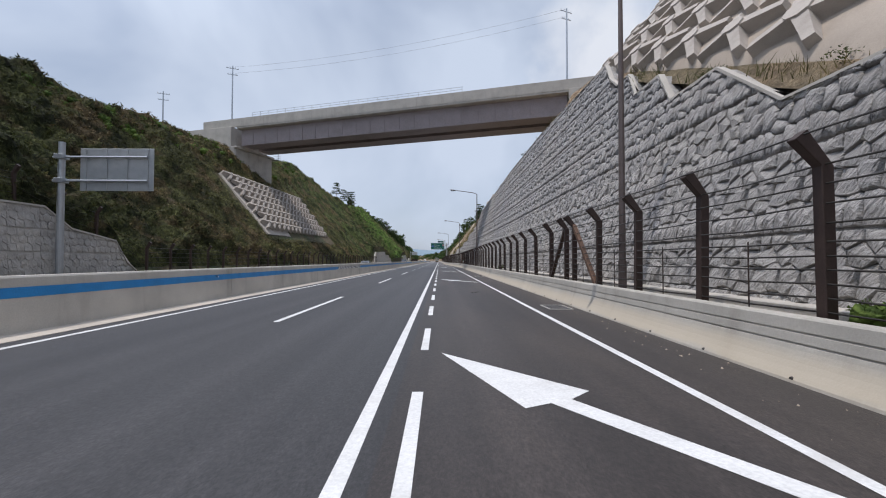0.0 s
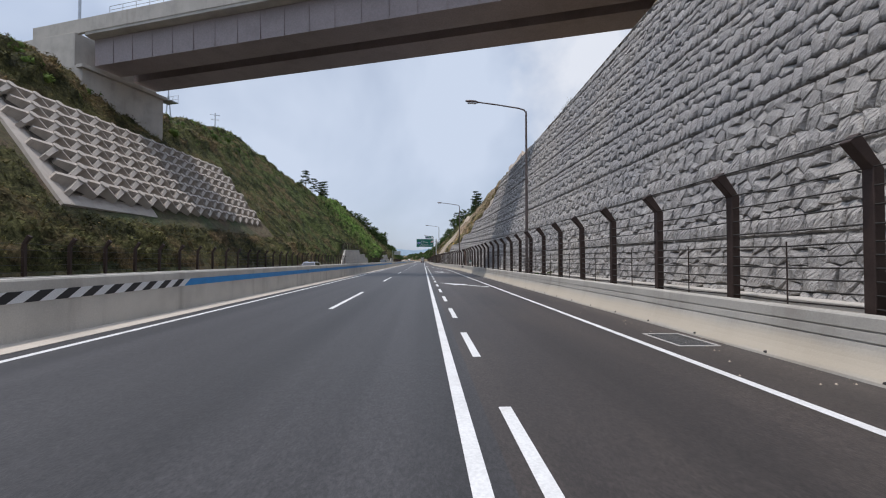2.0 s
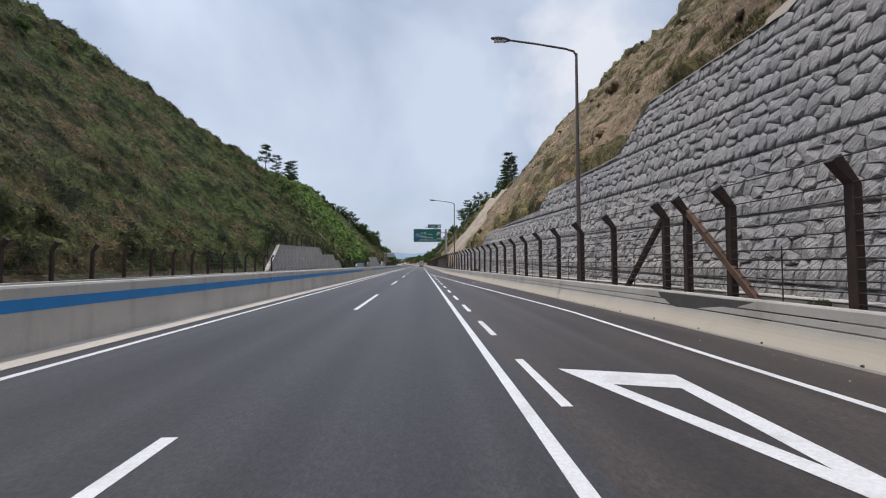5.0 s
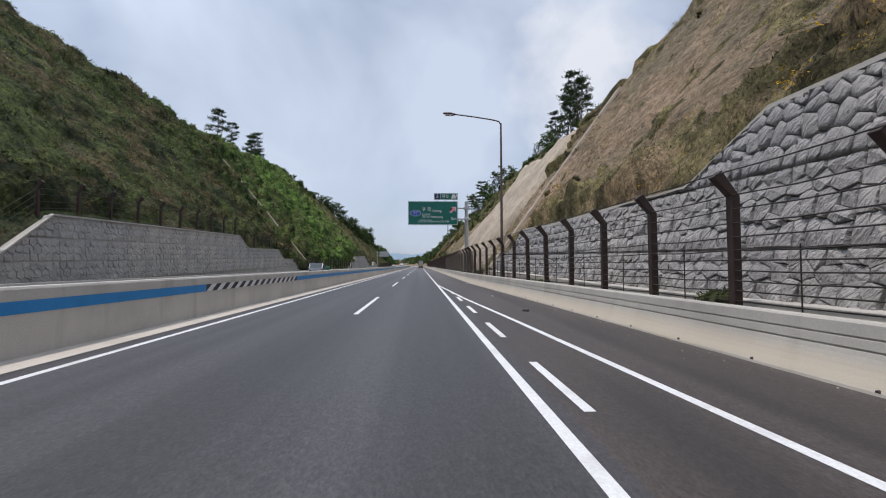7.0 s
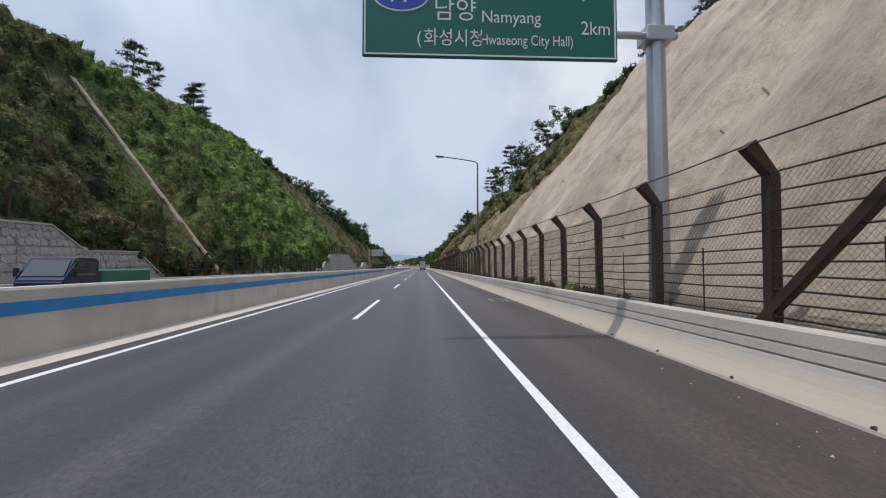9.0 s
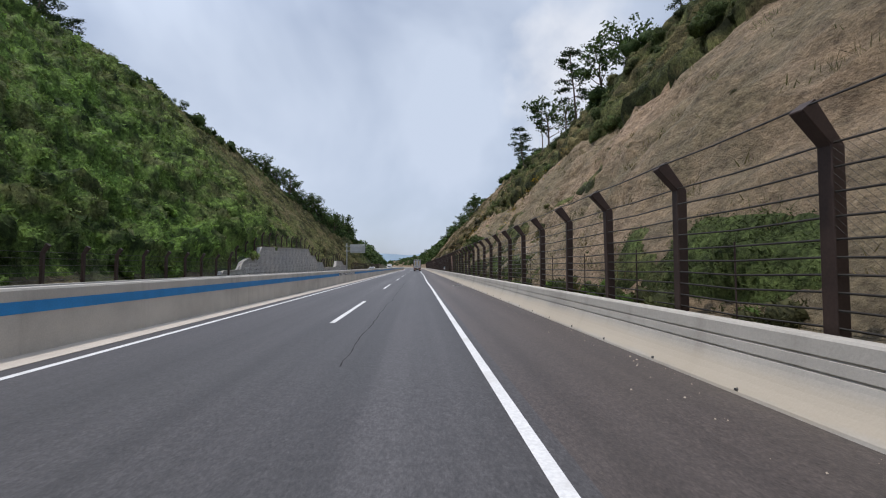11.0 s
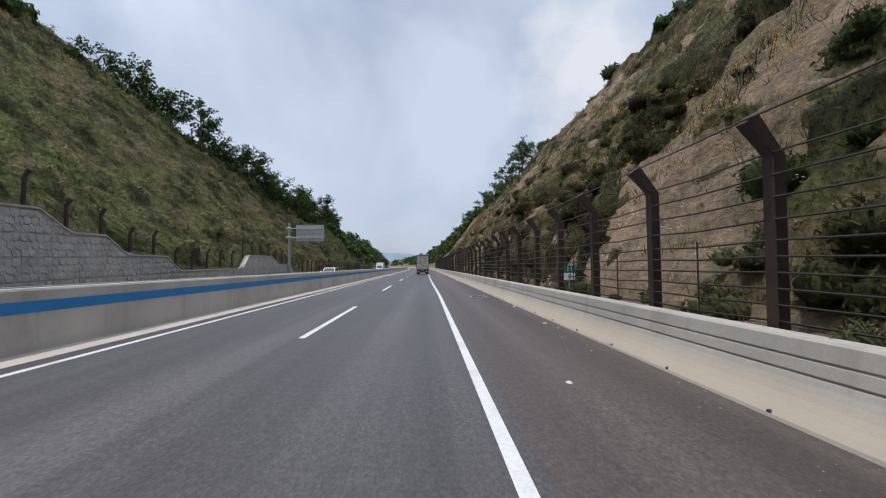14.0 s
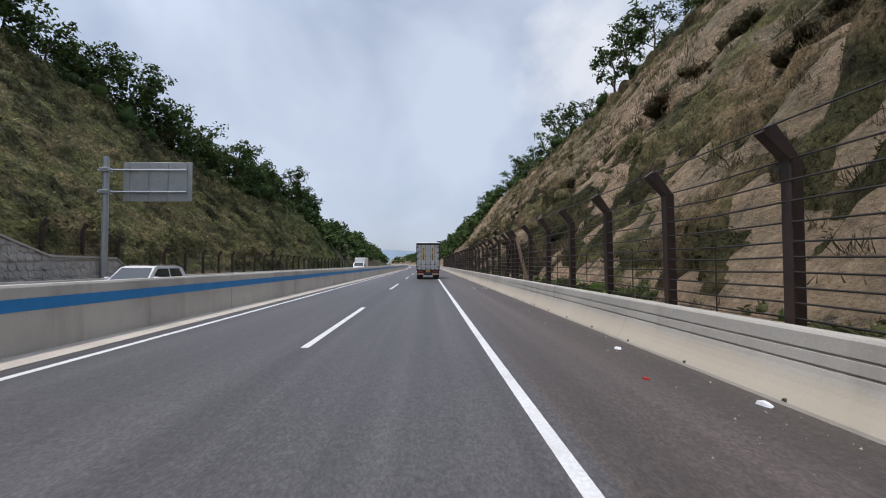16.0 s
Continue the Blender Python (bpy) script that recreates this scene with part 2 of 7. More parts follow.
RUST2 = simple("rusty_brace_steel", (0.13, 0.075, 0.05), 0.75, 0.2, 0.3, 2.0, 30)
WIRE = simple("fence_wire", (0.05, 0.045, 0.04), 0.5, 0.6)
GALV = simple("galvanised_steel", (0.45, 0.47, 0.49), 0.42, 0.75, 0.1, 2)
LAMPST = simple("lamp_post_steel", (0.14, 0.11, 0.1), 0.5, 0.5, 0.2, 1)
ALU = simple("alu_sign_back", (0.45, 0.46, 0.46), 0.5, 0.6, 0.12, 2)
GREEN = simple("sign_green", (0.0, 0.13, 0.1), 0.4, 0, 0.05, 1)
NAVY = simple("sign_navy", (0.015, 0.03, 0.09), 0.4, 0, 0.05, 1)
SHIELD = simple("shield_blue", (0.01, 0.07, 0.42), 0.4, 0, 0.05, 1)
PINK = simple("arrow_pink", (0.75, 0.3, 0.33), 0.5, 0, 0.05, 1)
GIRDER = simple("painted_box_girder", (0.27, 0.225, 0.225), 0.55, 0.0, 0.1, 0.4, 6, 0, (0.2, 0.165, 0.165))
DECK = concrete("bridge_concrete", (0.43, 0.4, 0.36), (0.24, 0.21, 0.18))


def sprayed(name, c):
    """Sprayed concrete: sandy skin with sagging folds, pits and rain streaks."""
    m, n, l, b = mat(name, 0.92)
    co = n.new("ShaderNodeTexCoord").outputs["Object"]
    broad = noise_node(n, l, 0.22, 7, 0.62, co, (1, 1, 0.7))
    lump = noise_node(n, l, 1.1, 9, 0.7, co, (1.0, 1.0, 0.55))
    fine = noise_node(n, l, 16.0, 6, 0.7, co)
    col = ramp(n, l, broad, [(0.32, [v * 0.74 for v in c]), (0.5, c), (0.68, [v * 1.16 for v in c])])
    col = blend(n, l, 0.75, col, ramp(n, l, lump, [(0.34, (0.62, 0.6, 0.57)), (0.5, (1, 1, 1)), (0.66, (1.16, 1.15, 1.13))]), "MULTIPLY")
    col = blend(n, l, 0.6, col, ramp(n, l, fine, [(0.3, (0.66, 0.65, 0.64)), (0.7, (1.25, 1.25, 1.25))]), "MULTIPLY")
    st = noise_node(n, l, 1.0, 5, 0.62, co, (1.6, 1.6, 0.12))
    col = blend(n, l, ramp(n, l, st, [(0.54, (0, 0, 0)), (0.74, (0.5, 0.5, 0.5))]), col, tuple(v * 0.6 for v in c))
    l.new(col, b.inputs["Base Color"])
    bump(n, l, b, lump, 0.8, 0.3)
    return m


SHOT = sprayed("sprayed_concrete", (0.385, 0.322, 0.248))
CHUTE = concrete("chute_concrete", (0.4, 0.335, 0.265), streak=False)
SILT = simple("chute_silt", (0.24, 0.18, 0.13), 0.95, 0, 0.25, 1.5, 20, 0.02)
# Soil of the crib cells; the cells' shade is put into its dark colour.
BED = simple("shade_dark_bed_soil", (0.075, 0.062, 0.048), 0.95, 0, 0.3, 0.8, 12, 0.02)
SLAB = concrete("crib_slab_concrete", (0.36, 0.305, 0.25), (0.24, 0.19, 0.15))
CRIB = concrete("crib_concrete", (0.43, 0.385, 0.34), (0.2, 0.17, 0.14))
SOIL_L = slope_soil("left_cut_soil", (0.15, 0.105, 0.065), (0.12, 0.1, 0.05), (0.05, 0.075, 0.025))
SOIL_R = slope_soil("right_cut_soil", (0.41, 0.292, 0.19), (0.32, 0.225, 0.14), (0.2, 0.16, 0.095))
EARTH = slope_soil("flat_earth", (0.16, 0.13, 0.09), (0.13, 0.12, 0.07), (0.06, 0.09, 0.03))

# ---- building helpers ----
def bend(y):
    """The road bows gently to the left far ahead."""
    return -((y - 430.0) ** 2) / 6000.0 if y > 430 else 0.0


def track(pts):
    xs, vs = [p[0] for p in pts], [p[1] for p in pts]
    return lambda y: float(np.interp(y, xs, vs))


BARRIER_X = track([(-100, 5.62), (60, 5.5), (107, 5.55), (177, 2.96), (1000, 2.96)])
EDGE_X = track([(255, 0), (264, -0.05), (275, -0.02), (285, 0.025), (306, 0.11), (317, 0.06), (327, 0.0)])
OUTER_X = track([(-100, 3.96), (111, 3.96), (130, 2.65), (150, 1.38), (158, 0.8), (174, 0.0)])


def link(name, me, material, parent=None, label=""):
    ob = new(name, me)
    if material is not None:
        me.materials.append(material)
    if parent is not None:
        ob.parent = parent
    if label:
        ob["label"] = label
    return ob


def part(name, bm, material, parent=None, label="", smooth=False):
    """Links a bmesh as one mesh object."""
    bmesh.ops.recalc_face_normals(bm, faces=bm.faces)
    if smooth:
        for f in bm.faces:
            f.smooth = True
    me = bpy.data.meshes.new(name)
    bm.to_mesh(me)
    bm.free()
    return link(name, me, material, parent, label)


def arrays(name, verts, faces, material, parent=None, label="", smooth=False):
    """Links a mesh from numpy arrays: verts (n, 3), faces (m, 3 or 4)."""
    verts, faces = np.asarray(verts, np.float32), np.asarray(faces, np.int32)
    me = bpy.data.meshes.new(name)
    k = faces.shape[1]
    me.vertices.add(len(verts))
    me.vertices.foreach_set("co", verts.ravel())
    me.loops.add(faces.size)
    me.loops.foreach_set("vertex_index", faces.ravel())
    me.polygons.add(len(faces))
    me.polygons.foreach_set("loop_start", np.arange(0, faces.size, k, dtype=np.int32))
    me.polygons.foreach_set("loop_total", np.full(len(faces), k, np.int32))
    me.update(calc_edges=True)
    if smooth:
        me.polygons.foreach_set("use_smooth", np.ones(len(faces), bool))
    me.validate()
    return link(name, me, material, parent, label)


def empty(name, m=None, label="", category="", group="", kind=""):
    ob = new(name)
    ob.empty_display_size = 0.2
    if m is not None:
        ob.matrix_world = m
    return tagged(ob, label, category, group, kind)


def box(bm, lo, hi, bevel=0.0):
    r = bmesh.ops.create_cube(bm, size=1.0)
    vs = r["verts"]
    for v in vs:
        v.co = Vector([lo[i] + (v.co[i] + 0.5) * (hi[i] - lo[i]) for i in range(3)])
    if bevel:
        es = list({e for v in vs for e in v.link_edges})
        bmesh.ops.bevel(bm, geom=es, offset=bevel, segments=1, affect="EDGES")
    return vs


def boxes(*specs, bevel=0.0):
    bm = bmesh.new()
    for lo, hi in specs:
        box(bm, lo, hi, bevel)
    return bm


def tube(bm, a, b, ra, rb=None, seg=10, caps=True):
    """A tapered bar from a to b."""
    a, b = Vector(a), Vector(b)
    rb = ra if rb is None else rb
    d = b - a
    q = d.to_track_quat("Z", "Y").to_matrix().to_4x4()
    bmesh.ops.create_cone(bm, cap_ends=caps, segments=seg, radius1=ra, radius2=rb, depth=d.length, matrix=Matrix.Translation((a + b) / 2) @ q)
    return bm


def beam(bm, a, b, w, h, up=(0, 0, 1)):
    """A square bar from a to b."""
    a, b = Vector(a), Vector(b)
    d = (b - a).normalized()
    side = d.cross(Vector(up)).normalized()
    top = side.cross(d)
    vs = []
    for p in (a, b):
        for s, t in ((-1, -1), (1, -1), (1, 1), (-1, 1)):
            vs.append(bm.verts.new(p + side * (s * w / 2) + top * (t * h / 2)))
    for i in range(4):
        j = (i + 1) % 4
        bm.faces.new((vs[i], vs[j], vs[j + 4], vs[i + 4]))
    bm.faces.new(vs[3::-1])
    bm.faces.new(vs[4:])
    return bm


def sweep(name, prof, ys, material, xoff=None, parent=None, label="", close=True, ends=True):
    """A profile of (x, z) carried along the road; xoff(y) shifts it sideways."""
    bm = bmesh.new()
    rings = []
    for y in ys:
        o = bend(y) + (xoff(y) if xoff else 0.0)
        rings.append([bm.verts.new((x + o, y, z)) for x, z in prof])
    n = len(prof)
    for r, s in zip(rings, rings[1:]):
        for i in range(n if close else n - 1):
            j = (i + 1) % n
            bm.faces.new((r[i], r[j], s[j], s[i]))
    if close and ends:
        bm.faces.new(rings[0][::-1])
        bm.faces.new(rings[-1])
    return part(name, bm, material, parent, label)


def steps(a, b, d):
    return [float(v) for v in np.linspace(a, b, max(2, int(round((b - a) / d)) + 1))]


# ---- ground and road ----
sz = 3000.0
bm = bmesh.new()
bmesh.ops.create_grid(bm, x_segments=30, y_segments=30, size=sz)
tagged(part("ground", bm, EARTH), "brown earth with thin grass reaching the horizon", "ground", kind="structure")

YS = steps(-60, 430, 10) + steps(440, 1100, 15)
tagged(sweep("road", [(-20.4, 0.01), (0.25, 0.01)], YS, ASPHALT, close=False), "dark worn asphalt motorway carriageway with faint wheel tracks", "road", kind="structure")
bm = bmesh.new()
prev = None
for y in YS:
    row = [bm.verts.new((0.25 + bend(y), y, 0.01)), bm.verts.new((BARRIER_X(y) + 0.1 + bend(y), y, 0.01))]
    if prev:
        bm.faces.new((prev[0], prev[1], row[1], row[0]))
    prev = row
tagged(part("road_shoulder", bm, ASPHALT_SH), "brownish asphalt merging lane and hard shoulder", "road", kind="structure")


def stripe(bm, x0, x1, y0, y1, fx=None, step=10.0, z=0.014):
    prev = None
    for y in steps(y0, y1, step):
        o = bend(y) + (fx(y) if fx else 0.0)
        row = [bm.verts.new((x0 + o, y, z)), bm.verts.new((x1 + o, y, z))]
        if prev:
            bm.faces.new((prev[0], prev[1], row[1], row[0]))
        prev = row


bm = bmesh.new()
stripe(bm, -0.076, 0.076, -60, 1100, EDGE_X, 5)
tagged(part("edge_line", bm, PAINT), "solid white painted line beside the driving lane", "road marking", kind="structure")
bm = bmesh.new()
stripe(bm, -7.41, -7.25, -60, 1100)
tagged(part("median_edge_line", bm, PAINT), "solid white painted line beside the median barrier", "road marking", kind="structure")
bm = bmesh.new()
stripe(bm, -0.075, 0.075, -60, 173, OUTER_X, 3, 0.0145)
tagged(part("outer_edge_line", bm, PAINT), "solid white line tapering where the lane ends", "road marking", kind="structure")
bm = bmesh.new()
stripe(bm, -17.1, -16.94, -60, 1100)
stripe(bm, -9.6, -9.44, -60, 1100)
tagged(part("opposite_edge_line", bm, PAINT), "white edge lines of the opposite carriageway", "road marking", kind="structure")
for k in range(-3, 50):
    y0 = 11.82 + 20 * k
    bm = bmesh.new()
    stripe(bm, -3.68, -3.52, y0, y0 + 8.1, step=8)
    tagged(part("lane_dash", bm, PAINT), "white painted lane dash on asphalt", "road marking", "lane dashes", "structure")
    bm = bmesh.new()
    stripe(bm, -13.3, -13.16, y0, y0 + 8.1, step=8)
    tagged(part("opposite_lane_dash", bm, PAINT), "white painted lane dash on asphalt", "road marking", "opposite lane dashes", "structure")
k = 0
y0 = 3.02 - 5.135 * 4
while y0 < 163:
    bm = bmesh.new()
    stripe(bm, 0.425, 0.565, y0, min(y0 + 2.55, 166), step=3)
    tagged(part("short_dash", bm, PAINT), "short white merge dash on asphalt", "road marking", "short merge dashes", "structure")
    y0 += 5.135


def merge_arrow(y):
    """A long slanting arrow that sends traffic to the left."""
    bm = bmesh.new()
    pts = [(0.80, 7.9), (1.73, 4.95), (2.06, 5.13), (3.6, 2.55), (3.78, 2.78), (2.34, 5.27), (2.66, 5.6)]
    vs = [bm.verts.new((x, y + v - 7.9, 0.015)) for x, v in pts]
    bm.faces.new(vs)
    bmesh.ops.triangulate(bm, faces=bm.faces)
    return tagged(part("merge_arrow", bm, PAINT), "white painted arrow pointing to the lane on the left", "road marking", "merge arrows", "structure")


for y in (7.9, 38.5, 69.2):
    merge_arrow(y)

# ---- median barrier ----
median = empty("median_barrier", None, "grey concrete median barrier with a painted blue band", "barrier", kind="structure")
sweep("foot_ledge", [(-7.82, 0.0), (-7.82, 0.02), (-8.7, 0.035), (-8.7, 0.0)], YS, LEDGE, parent=median, label="sunlit beige concrete ledge")
y0 = -60.0
while y0 < 900:
    y1 = y0 + (20 if y0 < 460 else 60)
    sweep("barrier_segment", [(-8.6, 0.02), (-8.615, 1.25), (-8.64, 1.3), (-8.91, 1.3), (-8.94, 1.25), (-9.0, 0.05)], steps(y0 + 0.012, y1 - 0.012, 10), CONC_G, parent=median)
    y0 = y1
HATCH = [(41.0, 52.0), (152.0, 162.9), (261.5, 272.3)]


def face_x(z):
    return -8.6 - 0.012 * z + 0.006


def band(a, b, material, parent, name, z0=0.81, z1=1.045, skew=0.0):
    bm = bmesh.new()
    prev = None
    for y in steps(a, b, 12):
        o = bend(y)
        row = [bm.verts.new((face_x(z0) + o, y, z0)), bm.verts.new((face_x(z1) + o, y + skew, z1))]
        if prev:
            bm.faces.new((prev[0], prev[1], row[1], row[0]))
        prev = row
    return part(name, bm, material, parent)


cuts = [-60.0] + [v for h in HATCH for v in h] + [900.0]
for a, b in zip(cuts[::2], cuts[1::2]):
    band(a, b, BLUE, median, "blue_band")
for a, b in HATCH:
    bm = bmesh.new()
    y = a
    band(a, b, BLACK, median, "hatch_ground")
    while y < b - 0.3:
        bm2 = bmesh.new()
        vs = [bm2.verts.new((face_x(z) + 0.004, yy, z)) for yy, z in ((y, 0.81), (y + 0.38, 0.81), (y + 0.78, 1.045), (y + 0.4, 1.045))]
        bm2.faces.new(vs)
        part("hatch_stripe", bm2, WHITE, median)
        y += 0.76
    bm.free()

# ---- right barrier ----
barrier = empty("roadside_barrier", None, "pale concrete roadside barrier with two dark grooves", "barrier", kind="structure")
PROF = [(0.0, 0.0), (0.012, 0.05), (0.05, 0.11), (0.1, 0.185), (0.15, 0.27), (0.188, 0.35), (0.216, 0.42), (0.235, 0.485), (0.262, 0.49), (0.264, 0.515), (0.242, 0.52), (0.26, 0.645), (0.287, 0.65), (0.289, 0.675), (0.267, 0.68), (0.285, 0.85), (0.31, 0.88), (0.52, 0.88), (0.55, 0.0)]
y0 = 19.1 - 2 * 39.18
while y0 < 900:
    y1 = y0 + 39.18
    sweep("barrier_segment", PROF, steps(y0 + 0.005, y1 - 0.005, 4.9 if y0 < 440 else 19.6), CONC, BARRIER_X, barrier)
    y0 = y1
sweep("joint_backing", [(0.27, 0.02), (0.33, 0.83), (0.48, 0.83), (0.48, 0.02)], YS, GROOVE, BARRIER_X, barrier, "dark joint behind the segments")

# ---- hillsides of the cutting ----
WALL_TOP = track([(-60, 5.1), (9.3, 5.1), (12.3, 7.1), (14.8, 7.1), (16.3, 8.6), (18.3, 8.6), (19.8, 10.1), (21.5, 10.1), (24, 12.4), (40, 13.3), (57, 13.3), (73, 12.7), (90, 12.4),
                  (94.5, 12.2), (98.5, 9.4), (105.5, 9.4), (107, 8.6), (114, 8.6), (116, 6.7), (126, 6.7), (127.5, 5.5), (146.5, 5.3), (149, 3.85), (160, 3.85), (166.8, 4.05), (168.0, 3.1), (168.8, 2.95), (169.3, 2.55), (172.2, 2.55), (174.0, 1.2), (174.4, 0.8)])
WALL_END = 174.5
TOE_E = track([(-60, 4.6), (7.5, 4.6), (24, 11.6), (34, 12.6)])
BATTER = 0.25
GROUND_R = 0.78


def wall_x(y, z):
    return BARRIER_X(y) + 1.6 + BATTER * (z - GROUND_R)


CREST_R = track([(-60, 27), (32, 27), (42, 19), (90, 19), (95, 20), (117, 20.7), (134, 25), (160, 28), (177, 25.5), (182.5, 21), (188, 18), (203, 19.4), (218, 21.2), (230, 23.2), (250, 20), (276, 17), (288, 18.8),
                 (300, 20.5), (314, 22), (333, 24.5), (345, 24), (356, 20.5), (370, 18), (400, 18.5), (450, 18), (600, 14), (1100, 10)])
RISE_R = track([(-60, 1.15), (30, 1.15), (42, 0.8), (90, 0.8), (100, 1.25), (1100, 1.27)])
CREST_L = track([(-60, 19), (40, 19.5), (52, 19), (68, 22.3), (90, 24), (110, 25.2), (129, 29.8), (143, 32.8), (157, 35.3), (167, 36), (175, 34), (185, 32), (197, 31), (211, 30), (230, 29),
                 (240, 29.5), (270, 33), (293, 35), (305, 37), (318, 35.5), (341, 33), (350, 29.5), (360, 26.5), (372, 22), (384, 17.5), (393, 15), (410, 16), (440, 17), (466, 15), (600, 13), (1100, 10)])
LEFT_TOPS = [
    [(-60, 4.8), (26.3, 4.8), (28.2, 3.6), (32, 3.0), (33, 1.5), (34, 0.8)],
    [(157.8, 0.7), (163.4, 4.65), (190, 5.2), (192.3, 3.8), (204, 4.05), (206.5, 2.65), (211.7, 2.75), (214.8, 0.7)],
    [(268.2, 0.8), (268.6, 1.25), (273, 1.35), (274.2, 2.3), (276, 2.8), (279.4, 3.0), (281.1, 4.45), (307.4, 5.2), (309.6, 3.95), (312.6, 4.0), (314.8, 2.7), (319.7, 2.7), (321.7, 1.45), (335.2, 1.55), (337.4, 3.2), (345.4, 3.3), (348.7, 2.15),
     (354, 2.1), (356, 0.8)]]
LEFT_WALL = track([q for w in LEFT_TOPS for q in w])
TOE_L, TOE_R = -22.9, 1.3
TOE_SHIFT = track([(50, 0), (60, 1.3), (125, 1.3), (135, 0)])


def slope_frame(side, y):
    """Toe (x, z), crest (x, z) of the hillside at y."""
    if side < 0:
        z0 = max(0.8, LEFT_WALL(y) - 0.1)
        zc = CREST_L(y)
        return TOE_L - 0.1 + TOE_SHIFT(y), z0, -22.2 - (zc - 1.0) / 1.12, zc
    if y < WALL_END:
        z0 = TOE_E(y) if y < 30 else max(GROUND_R, WALL_TOP(y) - 0.15)
        x0 = wall_x(y, z0) + 0.25
    else:
        z0, x0 = GROUND_R, BARRIER_X(y) + TOE_R
    zc = max(CREST_R(y), z0 + 2)
    return x0, z0, x0 + (zc - z0) / RISE_R(y), zc


def crag(y, u):
    """Ledges and hollows of the bare earth."""
    w = noise.noise(Vector((y * 0.2, u * 5.0, 40.0)))
    a = 0.45 - abs(noise.noise(Vector((y * 0.3 + w, u * 10.0, 11.0))))
    b = 0.4 - abs(noise.noise(Vector((y * 0.75, u * 21.0 + w, 12.0))))
    return 1.1 * a + 0.6 * b


def rough(side, y, u, amp):
    return amp * ((crag(y, u) if side > 0 else 0.0) + noise.noise(Vector((y * 0.09, u * 3.0, 3.7 + side))) * 0.9 + noise.noise(Vector((y * 0.3, u * 9.0, 8.1 + side))) * 0.45 + noise.noise(Vector((y * 0.9, u * 26.0, 1.3))) * 0.25 + abs(noise.noise(Vector((y * 0.55, u * 22.0, 4.4 + side)))) * (0.55 if side > 0 else 0.2))


def slope_point(side, y, u):
    x0, z0, xc, zc = slope_frame(side, y)
    amp = 0.75 * min(1.0, u * 5.0) if side > 0 else 0.8 * min(1.0, u * 6.0)
    if side > 0 and 183 < y < 222:
        amp *= 0.12
    if side > 0 and 171 < y < 184:
        amp *= 0.35
    if side > 0 and y < 36:
        amp *= 0.12
    if side < 0 and 62 < y < 122 and u < 0.72:
        amp *= 0.15
    if u <= 1.0:
        n = rough(side, y, u, amp)
        return Vector((x0 + (xc - x0) * u - side * n * 0.7 + bend(y), y, z0 + (zc - z0) * u + n * 0.7))
    d = (u - 1.0) * 60.0
    n = rough(side, y, u, amp)
    return Vector((xc + side * d + bend(y), y, zc - 0.02 * d + n * 0.7))


US = [0, 0.02, 0.05, 0.09, 0.13, 0.18, 0.23, 0.28, 0.33, 0.38, 0.43, 0.48, 0.53, 0.58, 0.63, 0.68, 0.73, 0.78, 0.83, 0.88, 0.93, 0.97, 1.0, 1.03, 1.08, 1.2, 1.5, 2.2, 4.0, 9.0]
FIELD = {}
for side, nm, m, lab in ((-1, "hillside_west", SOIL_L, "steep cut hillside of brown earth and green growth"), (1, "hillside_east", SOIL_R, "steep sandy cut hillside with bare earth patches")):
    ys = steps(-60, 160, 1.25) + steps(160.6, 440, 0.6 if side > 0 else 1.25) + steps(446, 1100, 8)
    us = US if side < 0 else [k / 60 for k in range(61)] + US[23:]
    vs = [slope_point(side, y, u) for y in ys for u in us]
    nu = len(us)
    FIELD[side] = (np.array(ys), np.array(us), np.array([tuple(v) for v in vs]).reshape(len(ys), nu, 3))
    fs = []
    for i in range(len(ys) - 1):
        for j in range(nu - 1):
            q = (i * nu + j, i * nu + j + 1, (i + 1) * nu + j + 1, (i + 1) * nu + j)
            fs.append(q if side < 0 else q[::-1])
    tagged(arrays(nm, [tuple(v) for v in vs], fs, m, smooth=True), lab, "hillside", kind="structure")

# strips of ground beside the road
bm = bmesh.new()
prev = None
for y in steps(-60, 1100, 4):
    o = bend(y) + BARRIER_X(y)
    row = [bm.verts.new((o + a, y, z)) for a, z in ((0.5, GROUND_R - 0.03), (1.0, GROUND_R - 0.02), (2.2, GROUND_R + 0.03))]
    if prev:
        for i in (0, 1):
            bm.faces.new((prev[i], prev[i + 1], row[i + 1], row[i]))
    prev = row
tagged(part("verge_east", bm, SOIL_R), "sandy verge behind the roadside barrier", "verge", kind="structure")
tagged(sweep("verge_west", [(-20.9, 0.0), (-21.0, 0.75), (-23.2, 0.82), (-23.2, 0.0)], YS, SOIL_L), "earth verge beside the opposite carriageway", "verge", kind="structure")
tagged(sweep("opposite_kerb_barrier", [(-20.4, 0.0), (-20.55, 0.3), (-20.65, 0.85), (-20.9, 0.85), (-20.95, 0.0)], YS, CONC_G), "grey concrete barrier along the opposite carriageway", "barrier", kind="structure")


# ---- stone-faced retaining walls ----
def clip_cell(poly, p, q):
    """The part of a polygon nearer to p than to q."""
    out = []
    m, d = (p + q) / 2, q - p
    for i in range(len(poly)):
        a, b = poly[i], poly[(i + 1) % len(poly)]
        fa, fb = np.dot(a - m, d), np.dot(b - m, d)
        if fa <= 0:
            out.append(a)
        if fa * fb < 0:
            out.append(a + (b - a) * fa / (fa - fb))
    return out


